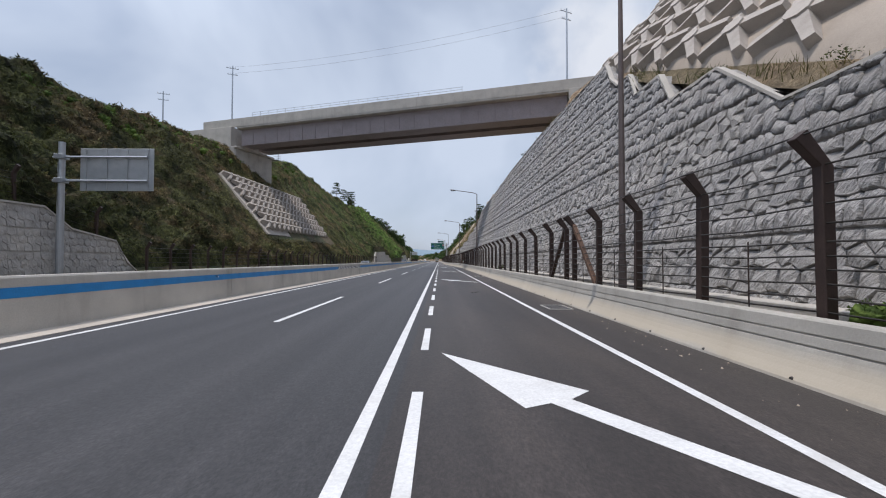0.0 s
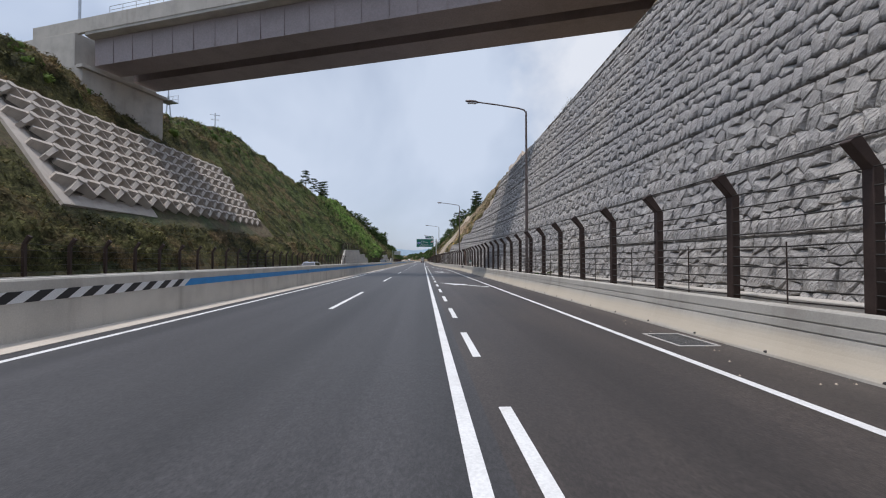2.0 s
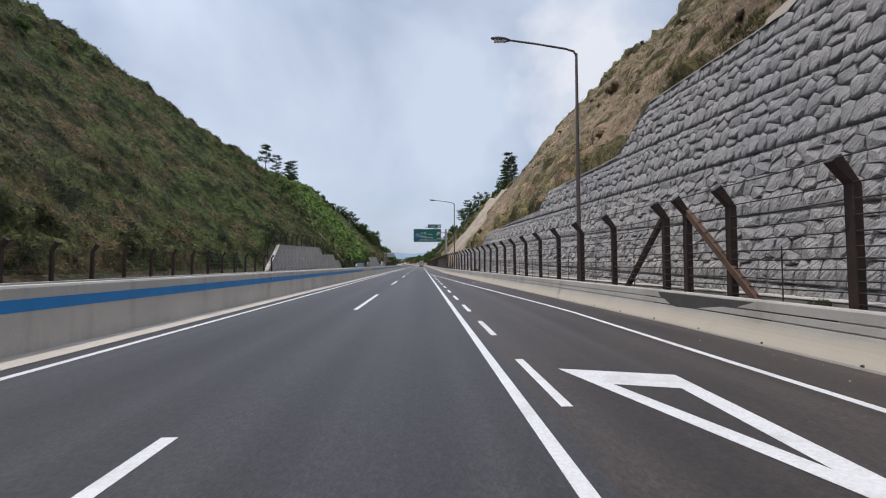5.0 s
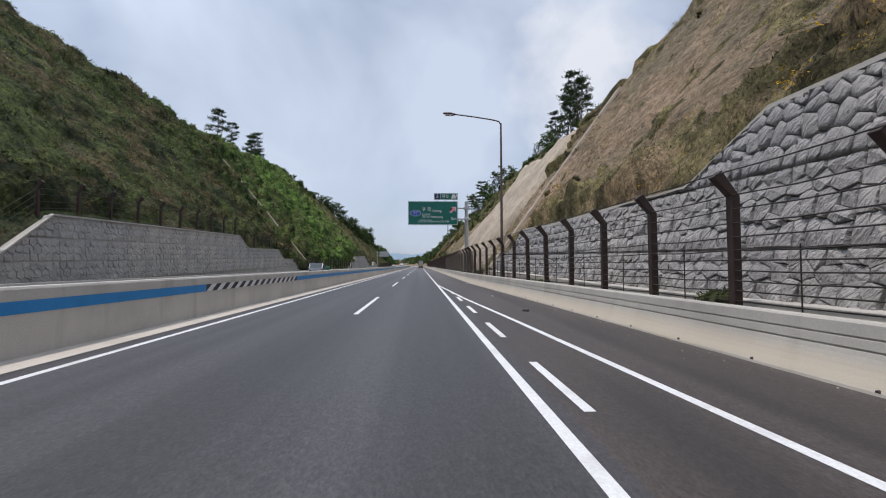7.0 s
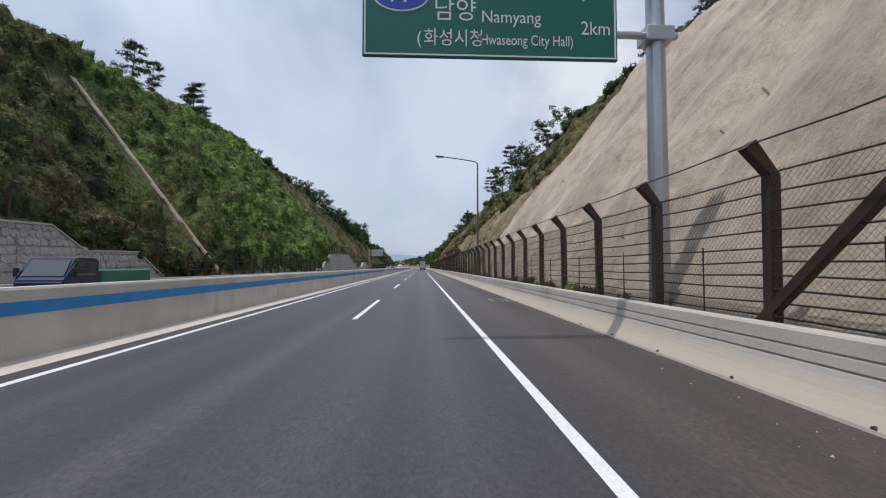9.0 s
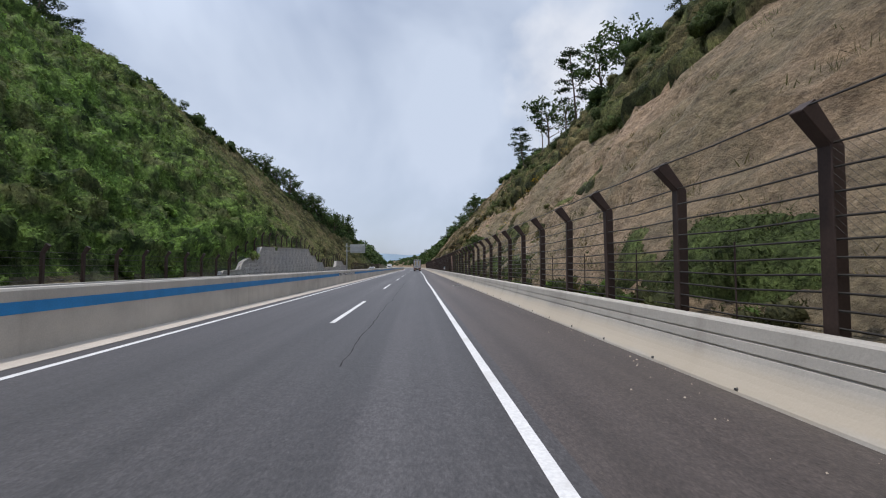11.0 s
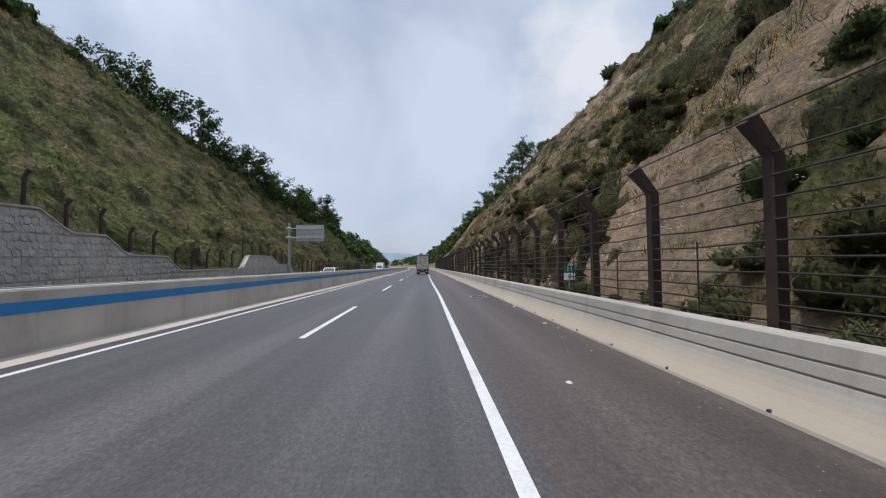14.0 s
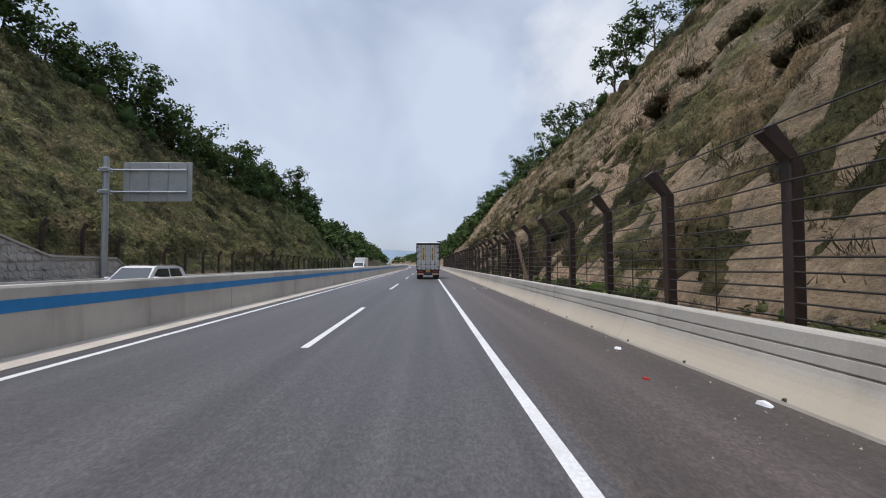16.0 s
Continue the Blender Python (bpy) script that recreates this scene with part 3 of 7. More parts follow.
def stone_panel(seed, w, h, sites, depth, gap, sign=-1.0, fine=0.16, ev=0.036, fold=0.5):
    """One cast panel of hewn stones as (vertices, triangles): y along, z up, relief along x. Each stone is a folded facet."""
    rng = np.random.RandomState(seed)
    vs = [(0, 0, 0), (0, w, 0), (0, w, h), (0, 0, h)]
    fs = [(0, 1, 2), (0, 2, 3)] if sign > 0 else [(0, 2, 1), (0, 3, 2)]
    e = 0.006
    for i, (sy, sz_, kind) in enumerate(sites):
        p = np.array([sy, sz_])
        poly = [np.array(q) for q in ((e, ev), (w - e, ev), (w - e, h - ev), (e, h - ev))]
        for j, q in enumerate(sites):
            if i != j and len(poly) > 2:
                poly = clip_cell(poly, p, np.array(q[:2]))
        if len(poly) < 3:
            continue
        ring = []
        for k in range(len(poly)):
            a, b = poly[k], poly[(k + 1) % len(poly)]
            n = max(1, int(np.linalg.norm(b - a) / fine))
            for m in range(n):
                ring.append(a + (b - a) * m / n + rng.normal(size=2) * 0.007 * (m > 0))
        c = np.mean(ring, axis=0)
        n = len(ring)
        g = rng.uniform(0.5, 1.1) + (0 if rng.rand() < 0.75 else 1.6)
        fd = np.array([math.cos(g), -math.sin(g)])
        tilt = np.array([rng.uniform(-0.1, 0.1), rng.uniform(-0.16, 0.1)])
        top = depth * rng.uniform(0.8, 1.2)
        amp = fold * rng.uniform(0.4, 1.0)
        if kind == 1:
            tilt, amp, top = tilt * 0.3, 0.0, depth * 1.35
        off = rng.uniform(-0.05, 0.05)
        o = len(vs)
        levels = ((gap, 0.0), (gap + 0.012, 0.62), (gap + 0.035, 0.95), (gap + 0.1, 1.08)) if kind == 1 else ((gap, 0.0), (gap + 0.005, 0.85), (gap + 0.016, 1.0), (gap + 0.12, 1.0))

        def rise(q, hh):
            f = np.dot(fd, q - c) - off
            return top * hh + np.dot(tilt, q - c) - amp * abs(f) * 0.5 + amp * 0.05
        for lvl, (shrink, hh) in enumerate(levels):
            for q in ring:
                d = c - q
                ln = np.linalg.norm(d) + 1e-6
                q2 = q + d * min(0.85, shrink / ln) + (rng.normal(size=2) * 0.006 if lvl > 1 else 0)
                z = 0.0 if lvl == 0 else rise(q2, hh) * (0.7 if lvl == 1 else 1.0) + rng.normal() * 0.005
                vs.append((sign * max(0.004 * lvl, z), q2[0], q2[1]))
        vs.append((sign * (rise(c, 1.14 if kind == 1 else 1.0) + rng.normal() * 0.006), c[0], c[1]))
        for lvl in range(3):
            for k in range(n):
                a, b = o + lvl * n + k, o + lvl * n + (k + 1) % n
                for t in ((a, b, b + n), (a, b + n, a + n)):
                    fs.append(t if sign > 0 else t[::-1])
        for k in range(n):
            t = (o + 3 * n + k, o + 3 * n + (k + 1) % n, len(vs) - 1)
            fs.append(t if sign > 0 else t[::-1])
    return np.array(vs), np.array(fs)


def hewn_sites(seed, w, h):
    """Upright blocks at the foot, large stones and a round boulder between, thin slabs on top."""
    r = random.Random(seed)
    j = lambda a: r.uniform(-a, a)
    out = [((k + 0.5) * w / 5 + j(0.035), 0.17 * h + j(0.035), 0) for k in range(5)]
    out += [((k + 0.5 + j(0.16)) * w / 4, 0.5 * h + j(0.04), 0) for k in (0, 1, 3)]
    out += [(0.62 * w + j(0.04), 0.53 * h, 1), (0.14 * w, 0.36 * h, 0)]
    out += [((k + 0.5 + j(0.15)) * w / 3, 0.74 * h + j(0.03) + 0.03 * (k % 2), 0) for k in range(3)]
    out += [((k + 0.5 + j(0.15)) * w / 4, 0.92 * h + j(0.02), 0) for k in range(4)]
    return out


def course_sites(seed, w, h, cols, rows):
    """Plain courses of squared stones."""
    r = random.Random(seed)
    return [((k + 0.5 + 0.4 * (c % 2) + r.uniform(-0.16, 0.16)) * w / cols, (c + 0.5 + r.uniform(-0.1, 0.1)) * h / rows, 0) for c in range(rows) for k in range(-1, cols)]


def panel_wall(name, label, y_from, y_to, top, xfun, base_z, pw, ph, variants, material, near, limit, batter, tilt=0.0, plain=None, course=None):
    """A battered wall of stone-faced panels up to the line top(y); near(y, c) picks the panels that are objects of their own."""
    wall = empty(name, None, label, "retaining wall", kind="structure")
    shared = []
    for v, f in variants:
        me = bpy.data.meshes.new("panel")
        me.from_pydata([tuple(p) for p in v], [], [tuple(int(k) for k in t) for t in f])
        me.materials.append(material)
        shared.append(me)
    lean = math.atan(batter)
    rest, count, made = [], 0, 0
    n = int(round((y_to - y_from) / pw))
    rng = random.Random(5)
    for i in range(n):
        y = y_from + i * pw
        dx = math.atan2(xfun(y + pw, base_z) - xfun(y, base_z), pw)
        c = 0
        low = course(y) if course else base_z + tilt * (y - y_from)
        pitch = math.atan2(course(y + pw) - course(y), pw) if course else math.atan(tilt)
        while low + ph < base_z:
            low += ph
        while low + c * ph < max(top(y), top(y + pw), top(y + pw / 2)) - 0.05:
            z = low + c * ph
            m = Matrix.Translation((xfun(y, z), y, z)) @ Matrix.Rotation(-dx, 4, "Z") @ Matrix.Rotation(lean, 4, "Y") @ Matrix.Rotation(pitch, 4, "X") @ Matrix.Diagonal((1, 1, 1 / math.cos(lean), 1))
            k = rng.randrange(len(variants))
            whole = min(top(y), top(y + pw), top(y + pw / 2)) >= z + ph - 0.03
            if whole and near(y, c) and made < limit:
                ob = new("panel", shared[k])
                ob.parent = wall
                ob.matrix_world = m
                made += 1
            else:
                p, pf = (plain if plain and (c > 2 or y > 60) else variants)[k]
                q = p @ np.array(m.to_3x3()).T + np.array(m.translation)
                if not whole:
                    lim = np.array([top(v) for v in q[:, 1]])
                    over = q[:, 2] > lim
                    q[over, 0] -= batter * (q[over, 2] - lim[over])
                    q[over, 2] = lim[over]
                rest.append((q, pf))
            c += 1
    if rest:
        vs = np.concatenate([q for q, _ in rest])
        ff, o = [], 0
        for q, pf in rest:
            ff.append(pf + o)
            o += len(q)
        ff = np.concatenate(ff)
        tagged(arrays("panel_field", vs, ff, material, wall), kind="stuff")
    return wall


def wall_core(wall, ys, top, xfun, base_z, thick, material, cap):
    """Solid body behind the panels and the coping on top."""
    bm = bmesh.new()
    prev = None
    for y in ys:
        t = max(top(y), base_z + 0.02)
        row = [bm.verts.new(p) for p in ((xfun(y, base_z) + 0.02 * thick, y, base_z - 0.3), (xfun(y, t) + 0.02 * thick, y, t), (xfun(y, t) + thick, y, t), (xfun(y, base_z) + thick, y, base_z - 0.3))]
        if prev:
            for i in range(4):
                j = (i + 1) % 4
                bm.faces.new((prev[i], prev[j], row[j], row[i]))
        prev = row
    part("wall_core", bm, material, wall)
    bm = bmesh.new()
    prev = None
    for y in ys:
        t = max(top(y), base_z + 0.02)
        x = xfun(y, t)
        s = 1 if thick > 0 else -1
        row = [bm.verts.new(p) for p in ((x - 0.12 * s, y, t - 0.03), (x - 0.11 * s, y, t + 0.08), (x + 0.13 * s, y, t + 0.08), (x + 0.13 * s, y, t - 0.03))]
        if prev:
            for i in range(4):
                j = (i + 1) % 4
                bm.faces.new((prev[i], prev[j], row[j], row[i]))
        prev = row
    part("coping", bm, cap, wall, "pale concrete coping")


# the courses rise slowly along the road
COURSE = track([(-10, -1.27), (45, -1.27), (64, -1.19), (85, -1.0), (134, 0.03), (157, 0.44), (180, 0.86)])
ROCK = [stone_panel(11 + k, 1.5, 1.72, hewn_sites(7 + k, 1.5, 1.72), 0.12, 0.007, -1.0, 0.2, 0.03, 0.8) for k in range(4)]
ROCK_FAR = [stone_panel(11 + k, 1.5, 1.72, hewn_sites(7 + k, 1.5, 1.72), 0.12, 0.007, -1.0, 0.5, 0.03, 0.8) for k in range(4)]
wall_e = panel_wall("retaining_wall_east", "tall grey retaining wall of stone-faced concrete panels", -6, 174.0, WALL_TOP, wall_x, GROUND_R, 1.5, 1.72, ROCK, STONE,
                    lambda y, c: c < 3 and y > 0, 300, BATTER, 0.0, ROCK_FAR, COURSE)
wall_core(wall_e, sorted(set(steps(-6, 174, 1.5) + [166.8, 168.0, 168.8, 169.3, 172.2, 9.3, 12.3, 14.8, 16.3, 18.3, 19.8, 24, 94.5, 98.5, 105.5, 107, 114, 116, 126, 127.5, 146.5, 149, 160])), WALL_TOP, wall_x, GROUND_R, 0.5, STONE, CAPST)


def left_x(y, z):
    return -22.55 - 0.06 * (z - 0.8)


PALE = [stone_panel(41 + k, 2.0, 1.35, course_sites(60 + k, 2.0, 1.35, 4, 3), 0.05, 0.006, 1.0, 0.4, 0.035, 0.3) for k in range(5)]
for w, lab, low, tilt in zip(LEFT_TOPS, ("stepped pale stone-block retaining wall with sloping end", "stepped pale stone-block retaining wall beside the opposite lanes", "long stepped pale stone-block retaining wall"), (0.75, 0.49, -1.1), (0.0, 0.0207, 0.02)):
    tp = track(w)
    a, b = max(w[0][0], -6), w[-1][0]
    lw = panel_wall("retaining_wall_west", lab, a, b, tp, left_x, low, 2.0, 1.35, PALE, STONE_L, lambda y, c: True, 110, -0.06, tilt)
    wall_core(lw, sorted(set(steps(a, b, 2.0) + [q[0] for q in w if q[0] > a])), tp, left_x, 0.8, -0.5, STONE_L, CAPST)

# ---- fences ----
BRACES = [18.45, 108.0, 181.2, 280.6, 347.4]
POST_YS = [float(v) for v in np.interp(np.arange(-8, 150), [-8, 0, 3, 5, 6, 7, 9, 13, 19, 22, 26, 30, 42, 46, 49, 52, 56, 57, 62, 65, 79, 82, 86, 89, 93, 96, 100, 103, 107, 110, 150],
                                              [-17.7, 6.23, 15.15, 21.55, 24.95, 28.0, 33.85, 45.75, 63.68, 72.65, 84.55, 96.65, 133.1, 145.25, 153.9, 163.0, 174.66, 177.74, 193.6, 202.65, 244.0, 252.8, 264.95, 273.95, 286.7, 295.5, 307.5, 316.3, 328.65, 337.6, 458.0])]


def post_mesh(top, tilt):
    """A box post whose head leans over towards the road by tilt (signed)."""
    bm = bmesh.new()
    w = 0.09
    rings = []
    for x, z, e in ((0, 0, 1), (0, top - 0.45, 1), (tilt, top, 0.92)):
        dz = 0.1 * (1 if e < 1 else 0)
        rings.append([bm.verts.new((x - w, -w, z - dz * (1 if tilt < 0 else -1) * 0.7)), bm.verts.new((x + w, -w, z + dz * (1 if tilt < 0 else -1) * 0.7)),
                      bm.verts.new((x + w, w, z + dz * (1 if tilt < 0 else -1) * 0.7)), bm.verts.new((x - w, w, z - dz * (1 if tilt < 0 else -1) * 0.7))])
    for r, s in zip(rings, rings[1:]):
        for i in range(4):
            j = (i + 1) % 4
            bm.faces.new((r[i], r[j], s[j], s[i]))
    bm.faces.new(rings[0][::-1])
    bm.faces.new(rings[-1])
    bmesh.ops.bevel(bm, geom=[e for e in bm.edges if abs(e.verts[0].co.x - e.verts[1].co.x) < 0.02 or e.calc_length() > 0.4], offset=0.012, segments=1, affect="EDGES")
    bmesh.ops.recalc_face_normals(bm, faces=bm.faces)
    me = bpy.data.meshes.new("post")
    bm.to_mesh(me)
    bm.free()
    return me


def wires(fence, ys, xz, heights, r, sag=0.03):
    rng = random.Random(9)
    for h, dx in heights:
        pts = []
        for a, b in zip(ys, ys[1:]):
            xa, za = xz(a)
            xb, zb = xz(b)
            s = sag * rng.uniform(0.2, 1.3)
            for f in (0.0, 0.5):
                pts.append((xa + (xb - xa) * f + dx, a + (b - a) * f, za + (zb - za) * f + h - (s if f else 0)))
        vs, fs = [], []
        for i, p in enumerate(pts):
            for k in range(3):
                g = k * 2.0944
                vs.append((p[0] + r * math.cos(g), p[1], p[2] + r * math.sin(g)))
            if i:
                for k in range(3):
                    j = (k + 1) % 3
                    fs.append((3 * i - 3 + k, 3 * i - 3 + j, 3 * i + j, 3 * i + k))
        arrays("wire", vs, fs, WIRE, fence)


fence_e = empty("fence_east", None, "tall brown steel post-and-wire fence with bent heads", "fence", kind="structure")
pm = post_mesh(2.72, -0.36)
pm.materials.append(RUST)
for y in POST_YS:
    if min(abs(y - b) for b in BRACES) < 1.2:
        continue
    ob = new("post", pm)
    ob.parent = fence_e
    ob.location = (BARRIER_X(y) + 0.74 + bend(y), y, GROUND_R - 0.03)
    ob.rotation_euler = (radians(random.uniform(-0.8, 0.8)), radians(random.uniform(-0.8, 0.8)), radians(random.uniform(-4, 4)))
wires(fence_e, POST_YS, lambda y: (BARRIER_X(y) + 0.68 + bend(y), GROUND_R),
      [(0.16, 0), (0.36, 0), (0.56, 0), (0.76, 0), (0.96, 0), (1.16, 0), (1.42, 0), (1.70, 0), (1.98, 0), (2.26, 0), (2.68, -0.3)], 0.016)
bm = bmesh.new()
for y in POST_YS:
    yy = y + 1.5
    tube(bm, (BARRIER_X(yy) + 0.68 + bend(yy), yy, GROUND_R - 0.05), (BARRIER_X(yy) + 0.68 + bend(yy), yy, GROUND_R + 1.22), 0.014, seg=5)
tagged(part("wire_spacer", bm, RUST, fence_e), kind="stuff")

for yb in BRACES:
    x = BARRIER_X(yb) + 0.74
    ob = new("post", pm)
    ob.parent = fence_e
    ob.location = (x, yb + 0.55, GROUND_R - 0.03)
    ob = new("post", pm)
    ob.parent = fence_e
    ob.location = (x, yb - 0.55, GROUND_R - 0.03)
    for s in (-1, 1):
        bm = bmesh.new()
        beam(bm, (x - 0.02, yb + s * 0.6, GROUND_R + 2.3), (x - 0.02, yb + s * 3.1, GROUND_R + 0.02), 0.14, 0.14, (1, 0, 0))
        part("brace", bm, RUST2 if s < 0 else RUST, fence_e, "rusty slanting steel brace" if s < 0 else "")

fence_w = empty("fence_west", None, "brown steel post-and-wire fence below the hillside", "fence", kind="structure")
pw_ = post_mesh(2.3, 0.3)
pw_.materials.append(RUST)


def fence_w_at(y):
    t = LEFT_WALL(y)
    k = min(1.0, max(0.0, (t - 0.9) / 0.6))
    return -21.7 - 1.6 * k + bend(y), max(0.75, t - 0.05)


wy = [-20.0 + 3.0 * k for k in range(160)]
for y in wy:
    x, z = fence_w_at(y)
    ob = new("post", pw_)
    ob.parent = fence_w
    ob.location = (x, y, z - 0.05)
    ob.rotation_euler = (radians(random.uniform(-1, 1)), radians(random.uniform(-1, 1)), 0)
wires(fence_w, wy, fence_w_at, [(0.3, 0), (0.7, 0), (1.1, 0), (1.5, 0), (1.85, 0)], 0.014)


# wire netting behind the posts
vs, fs = [], []
r = 0.0024
for k in range(int((222 - 178) / 0.1)):
    y = 178 + 0.1 * k
    for s in (-1, 1):
        a = (BARRIER_X(y) + 0.66, y, GROUND_R + 0.02)
        b = (BARRIER_X(y + s * 2.3) + 0.66, y + s * 2.3, GROUND_R + 2.3)
        o = len(vs)
        for p in (a, b):
            vs += [(p[0] + r, p[1], p[2]), (p[0] - r, p[1] + r, p[2]), (p[0] - r, p[1] - r, p[2])]
        for i in range(3):
            j = (i + 1) % 3
            fs.append((o + i, o + j, o + 3 + j, o + 3 + i))
tagged(arrays("netting", vs, fs, WIRE, fence_e, "diamond wire netting"), kind="stuff")

# low concrete footing along the foot of the wall
bm = bmesh.new()
prev = None
for y in steps(-6, 174.6, 2):
    x = wall_x(y, GROUND_R)
    h = 0.16 + 0.24 * min(1.0, max(0.0, (y - 150) / 15))
    row = [bm.verts.new(p) for p in ((x - 0.42, y, GROUND_R - 0.1), (x - 0.4, y, GROUND_R + h - 0.03), (x - 0.02, y, GROUND_R + h), (x - 0.02, y, GROUND_R - 0.1))]
    if prev:
        for i in range(3):
            bm.faces.new((prev[i], prev[i + 1], row[i + 1], row[i]))
    prev = row
bm.faces.new(prev)
tagged(part("wall_footing", bm, CAPST), "low concrete footing at the foot of the stone wall", "footing", kind="structure")

# ---- overpass ----
def text_mesh(s, size, material, m, parent, name="lettering", squeeze=1.0, align="LEFT", label=""):
    """Flat letters of the built-in font as a mesh; m places the text's plane."""
    cu = bpy.data.curves.new(name, "FONT")
    cu.body, cu.size, cu.align_x, cu.align_y = s, size, align, "CENTER"
    cu.resolution_u = 3
    tmp = bpy.data.objects.new(name, cu)
    scene.collection.objects.link(tmp)
    dg = bpy.context.evaluated_depsgraph_get()
    me = bpy.data.meshes.new_from_object(tmp.evaluated_get(dg))
    bpy.data.objects.remove(tmp)
    bpy.data.curves.remove(cu)
    me.transform(Matrix.Diagonal((squeeze, 1, 1, 1)))
    me.materials.clear()
    ob = link(name, me, material, parent, label)
    ob.matrix_basis = m
    return ob


BR = Matrix.Translation((-40.9, 90.6, 0)) @ Matrix.Rotation(math.atan2(-0.33, 1.0), 4, "Z")
L_BR = 65.5


def loft(name, prof, x0, x1, material, parent, label=""):
    """A closed (y, z) profile extruded along local x."""
    bm = bmesh.new()
    a = [bm.verts.new((x0, y, z)) for y, z in prof]
    b = [bm.verts.new((x1, y, z)) for y, z in prof]
    n = len(prof)
    for i in range(n):
        j = (i + 1) % n
        bm.faces.new((a[i], a[j], b[j], b[i]))
    bm.faces.new(a[::-1])
    bm.faces.new(b)
    return part(name, bm, material, parent, label)


bridge = empty("overpass", BR, "concrete-decked overpass with brown steel box girders", "bridge")
loft("deck", [(0.0, 29.2), (0.0, 28.85), (0.7, 28.7), (9.8, 28.7), (10.5, 28.85), (10.5, 29.2)], -0.3, L_BR + 0.3, DECK, bridge)
loft("parapet", [(0.0, 29.2), (-0.06, 29.2), (-0.06, 30.9), (0.28, 30.9), (0.32, 29.2)], -9, L_BR + 9, DECK, bridge)
loft("parapet", [(10.2, 29.2), (10.22, 30.9), (10.56, 30.9), (10.56, 29.2)], -9, L_BR + 9, DECK, bridge)
for y0 in (1.0, 6.1):
    loft("box_girder", [(y0, 28.7), (y0 + 0.1, 25.5), (y0 - 0.02, 25.5), (y0 - 0.02, 25.44), (y0 + 3.42, 25.44), (y0 + 3.42, 25.5), (y0 + 3.3, 25.5), (y0 + 3.4, 28.7)], 0.0, L_BR, GIRDER, bridge, "brown painted steel girder")
for k in range(1, 22):
    x = k * L_BR / 22
    part("web_stiffener", boxes(((x - 0.02, 1.0 - 0.02, 25.5), (x + 0.02, 1.1, 28.7))), GIRDER, bridge)
for x0, x1, sx in ((-7.0, -0.2, -1), (L_BR + 0.2, L_BR + 7, 1)):
    inner = x1 if sx < 0 else x0
    part("abutment", boxes(((x0 - (1.4 if sx > 0 else 0), -0.25, 15), (x1, 10.75, 25.2)), bevel=0.06), DECK, bridge)
    part("back_wall", boxes(((x0, -0.25, 25.0), (x1 - 1.3 if sx < 0 else x1, 10.75, 29.3)) if sx < 0 else ((x0 + 0.06, -0.25, 25.2), (x1, 10.75, 29.3)), bevel=0.04), DECK, bridge)
    part("bearing_seat", boxes(((inner - 0.5, -0.6, 24.7), (inner + 0.5, 11.0, 25.1)), bevel=0.03), DECK, bridge)
    part("wing_wall", boxes(((x0 - 9, -0.2, 22), (x0, 0.25, 29.35)) if sx < 0 else ((x1, -0.2, 22), (x1 + 9, 0.25, 29.35))), DECK, bridge)
for xa, xb in ((3.5, 48.0),):
    for z in (31.35, 31.8):
        bm = bmesh.new()
        tube(bm, (xa, 0.12, z), (xb, 0.12, z), 0.035, seg=6)
        part("hand_rail", bm, GALV, bridge)
    x = xa
    while x <= xb + 0.01:
        bm = bmesh.new()
        tube(bm, (x, 0.12, 30.88), (x, 0.12, 31.82), 0.035, seg=6)
        part("rail_post", bm, GALV, bridge)
        x += 2.02
# maintenance balcony under the far end
bal = empty("maintenance_balcony", BR @ Matrix.Translation((-1.0, 11.0, 24.0)), "small galvanised steel balcony beside the bridge abutment", "balcony")
part("platform", boxes(((0, 0, 0.6), (2.0, 1.2, 0.72))), GALV, bal)
for x in (0.05, 1.0, 1.95):
    bm = bmesh.new()
    tube(bm, (x, 1.15, 0.7), (x, 1.15, 1.8), 0.03, seg=6)
    part("balcony_post", bm, GALV, bal)
for z in (1.25, 1.78):
    bm = bmesh.new()
    tube(bm, (0, 1.15, z), (2.0, 1.15, z), 0.025, seg=6)
    part("balcony_rail", bm, GALV, bal)


def utility_pole(x, y, z, h, lean=0.0, arms=2, legs=1):
    e = empty("utility_pole", pose(x, y, z, 0, lean, 25), "grey concrete utility pole with crossarms above the hillside", "utility pole", "utility poles")
    bm = bmesh.new()
    if legs == 1:
        tube(bm, (0, 0, 0), (0, 0, h), 0.2, 0.12, 10)
    else:
        tube(bm, (0, 0, h * 0.7), (0, 0, h), 0.16, 0.12, 10)
        for s in (-0.9, 0.9):
            tube(bm, (s, 0, 0), (0, 0, h * 0.75), 0.18, 0.13, 10)
    part("pole", bm, GALV, e)
    for k in range(arms):
        zz = h - 0.5 - 1.3 * k
        bm = bmesh.new()
        beam(bm, (-1.2 + 0.2 * k, 0.16, zz), (1.2 - 0.2 * k, 0.16, zz), 0.1, 0.1)
        arm = part("crossarm", bm, GALV, e)
        for xx in (-1.05 + 0.2 * k, -0.5, 0.5, 1.05 - 0.2 * k):
            bm = bmesh.new()
            tube(bm, (xx, 0.16, zz + 0.04), (xx, 0.16, zz + 0.3), 0.06, 0.04, 8)
            part("insulator", bm, WHITE, arm)
    return e


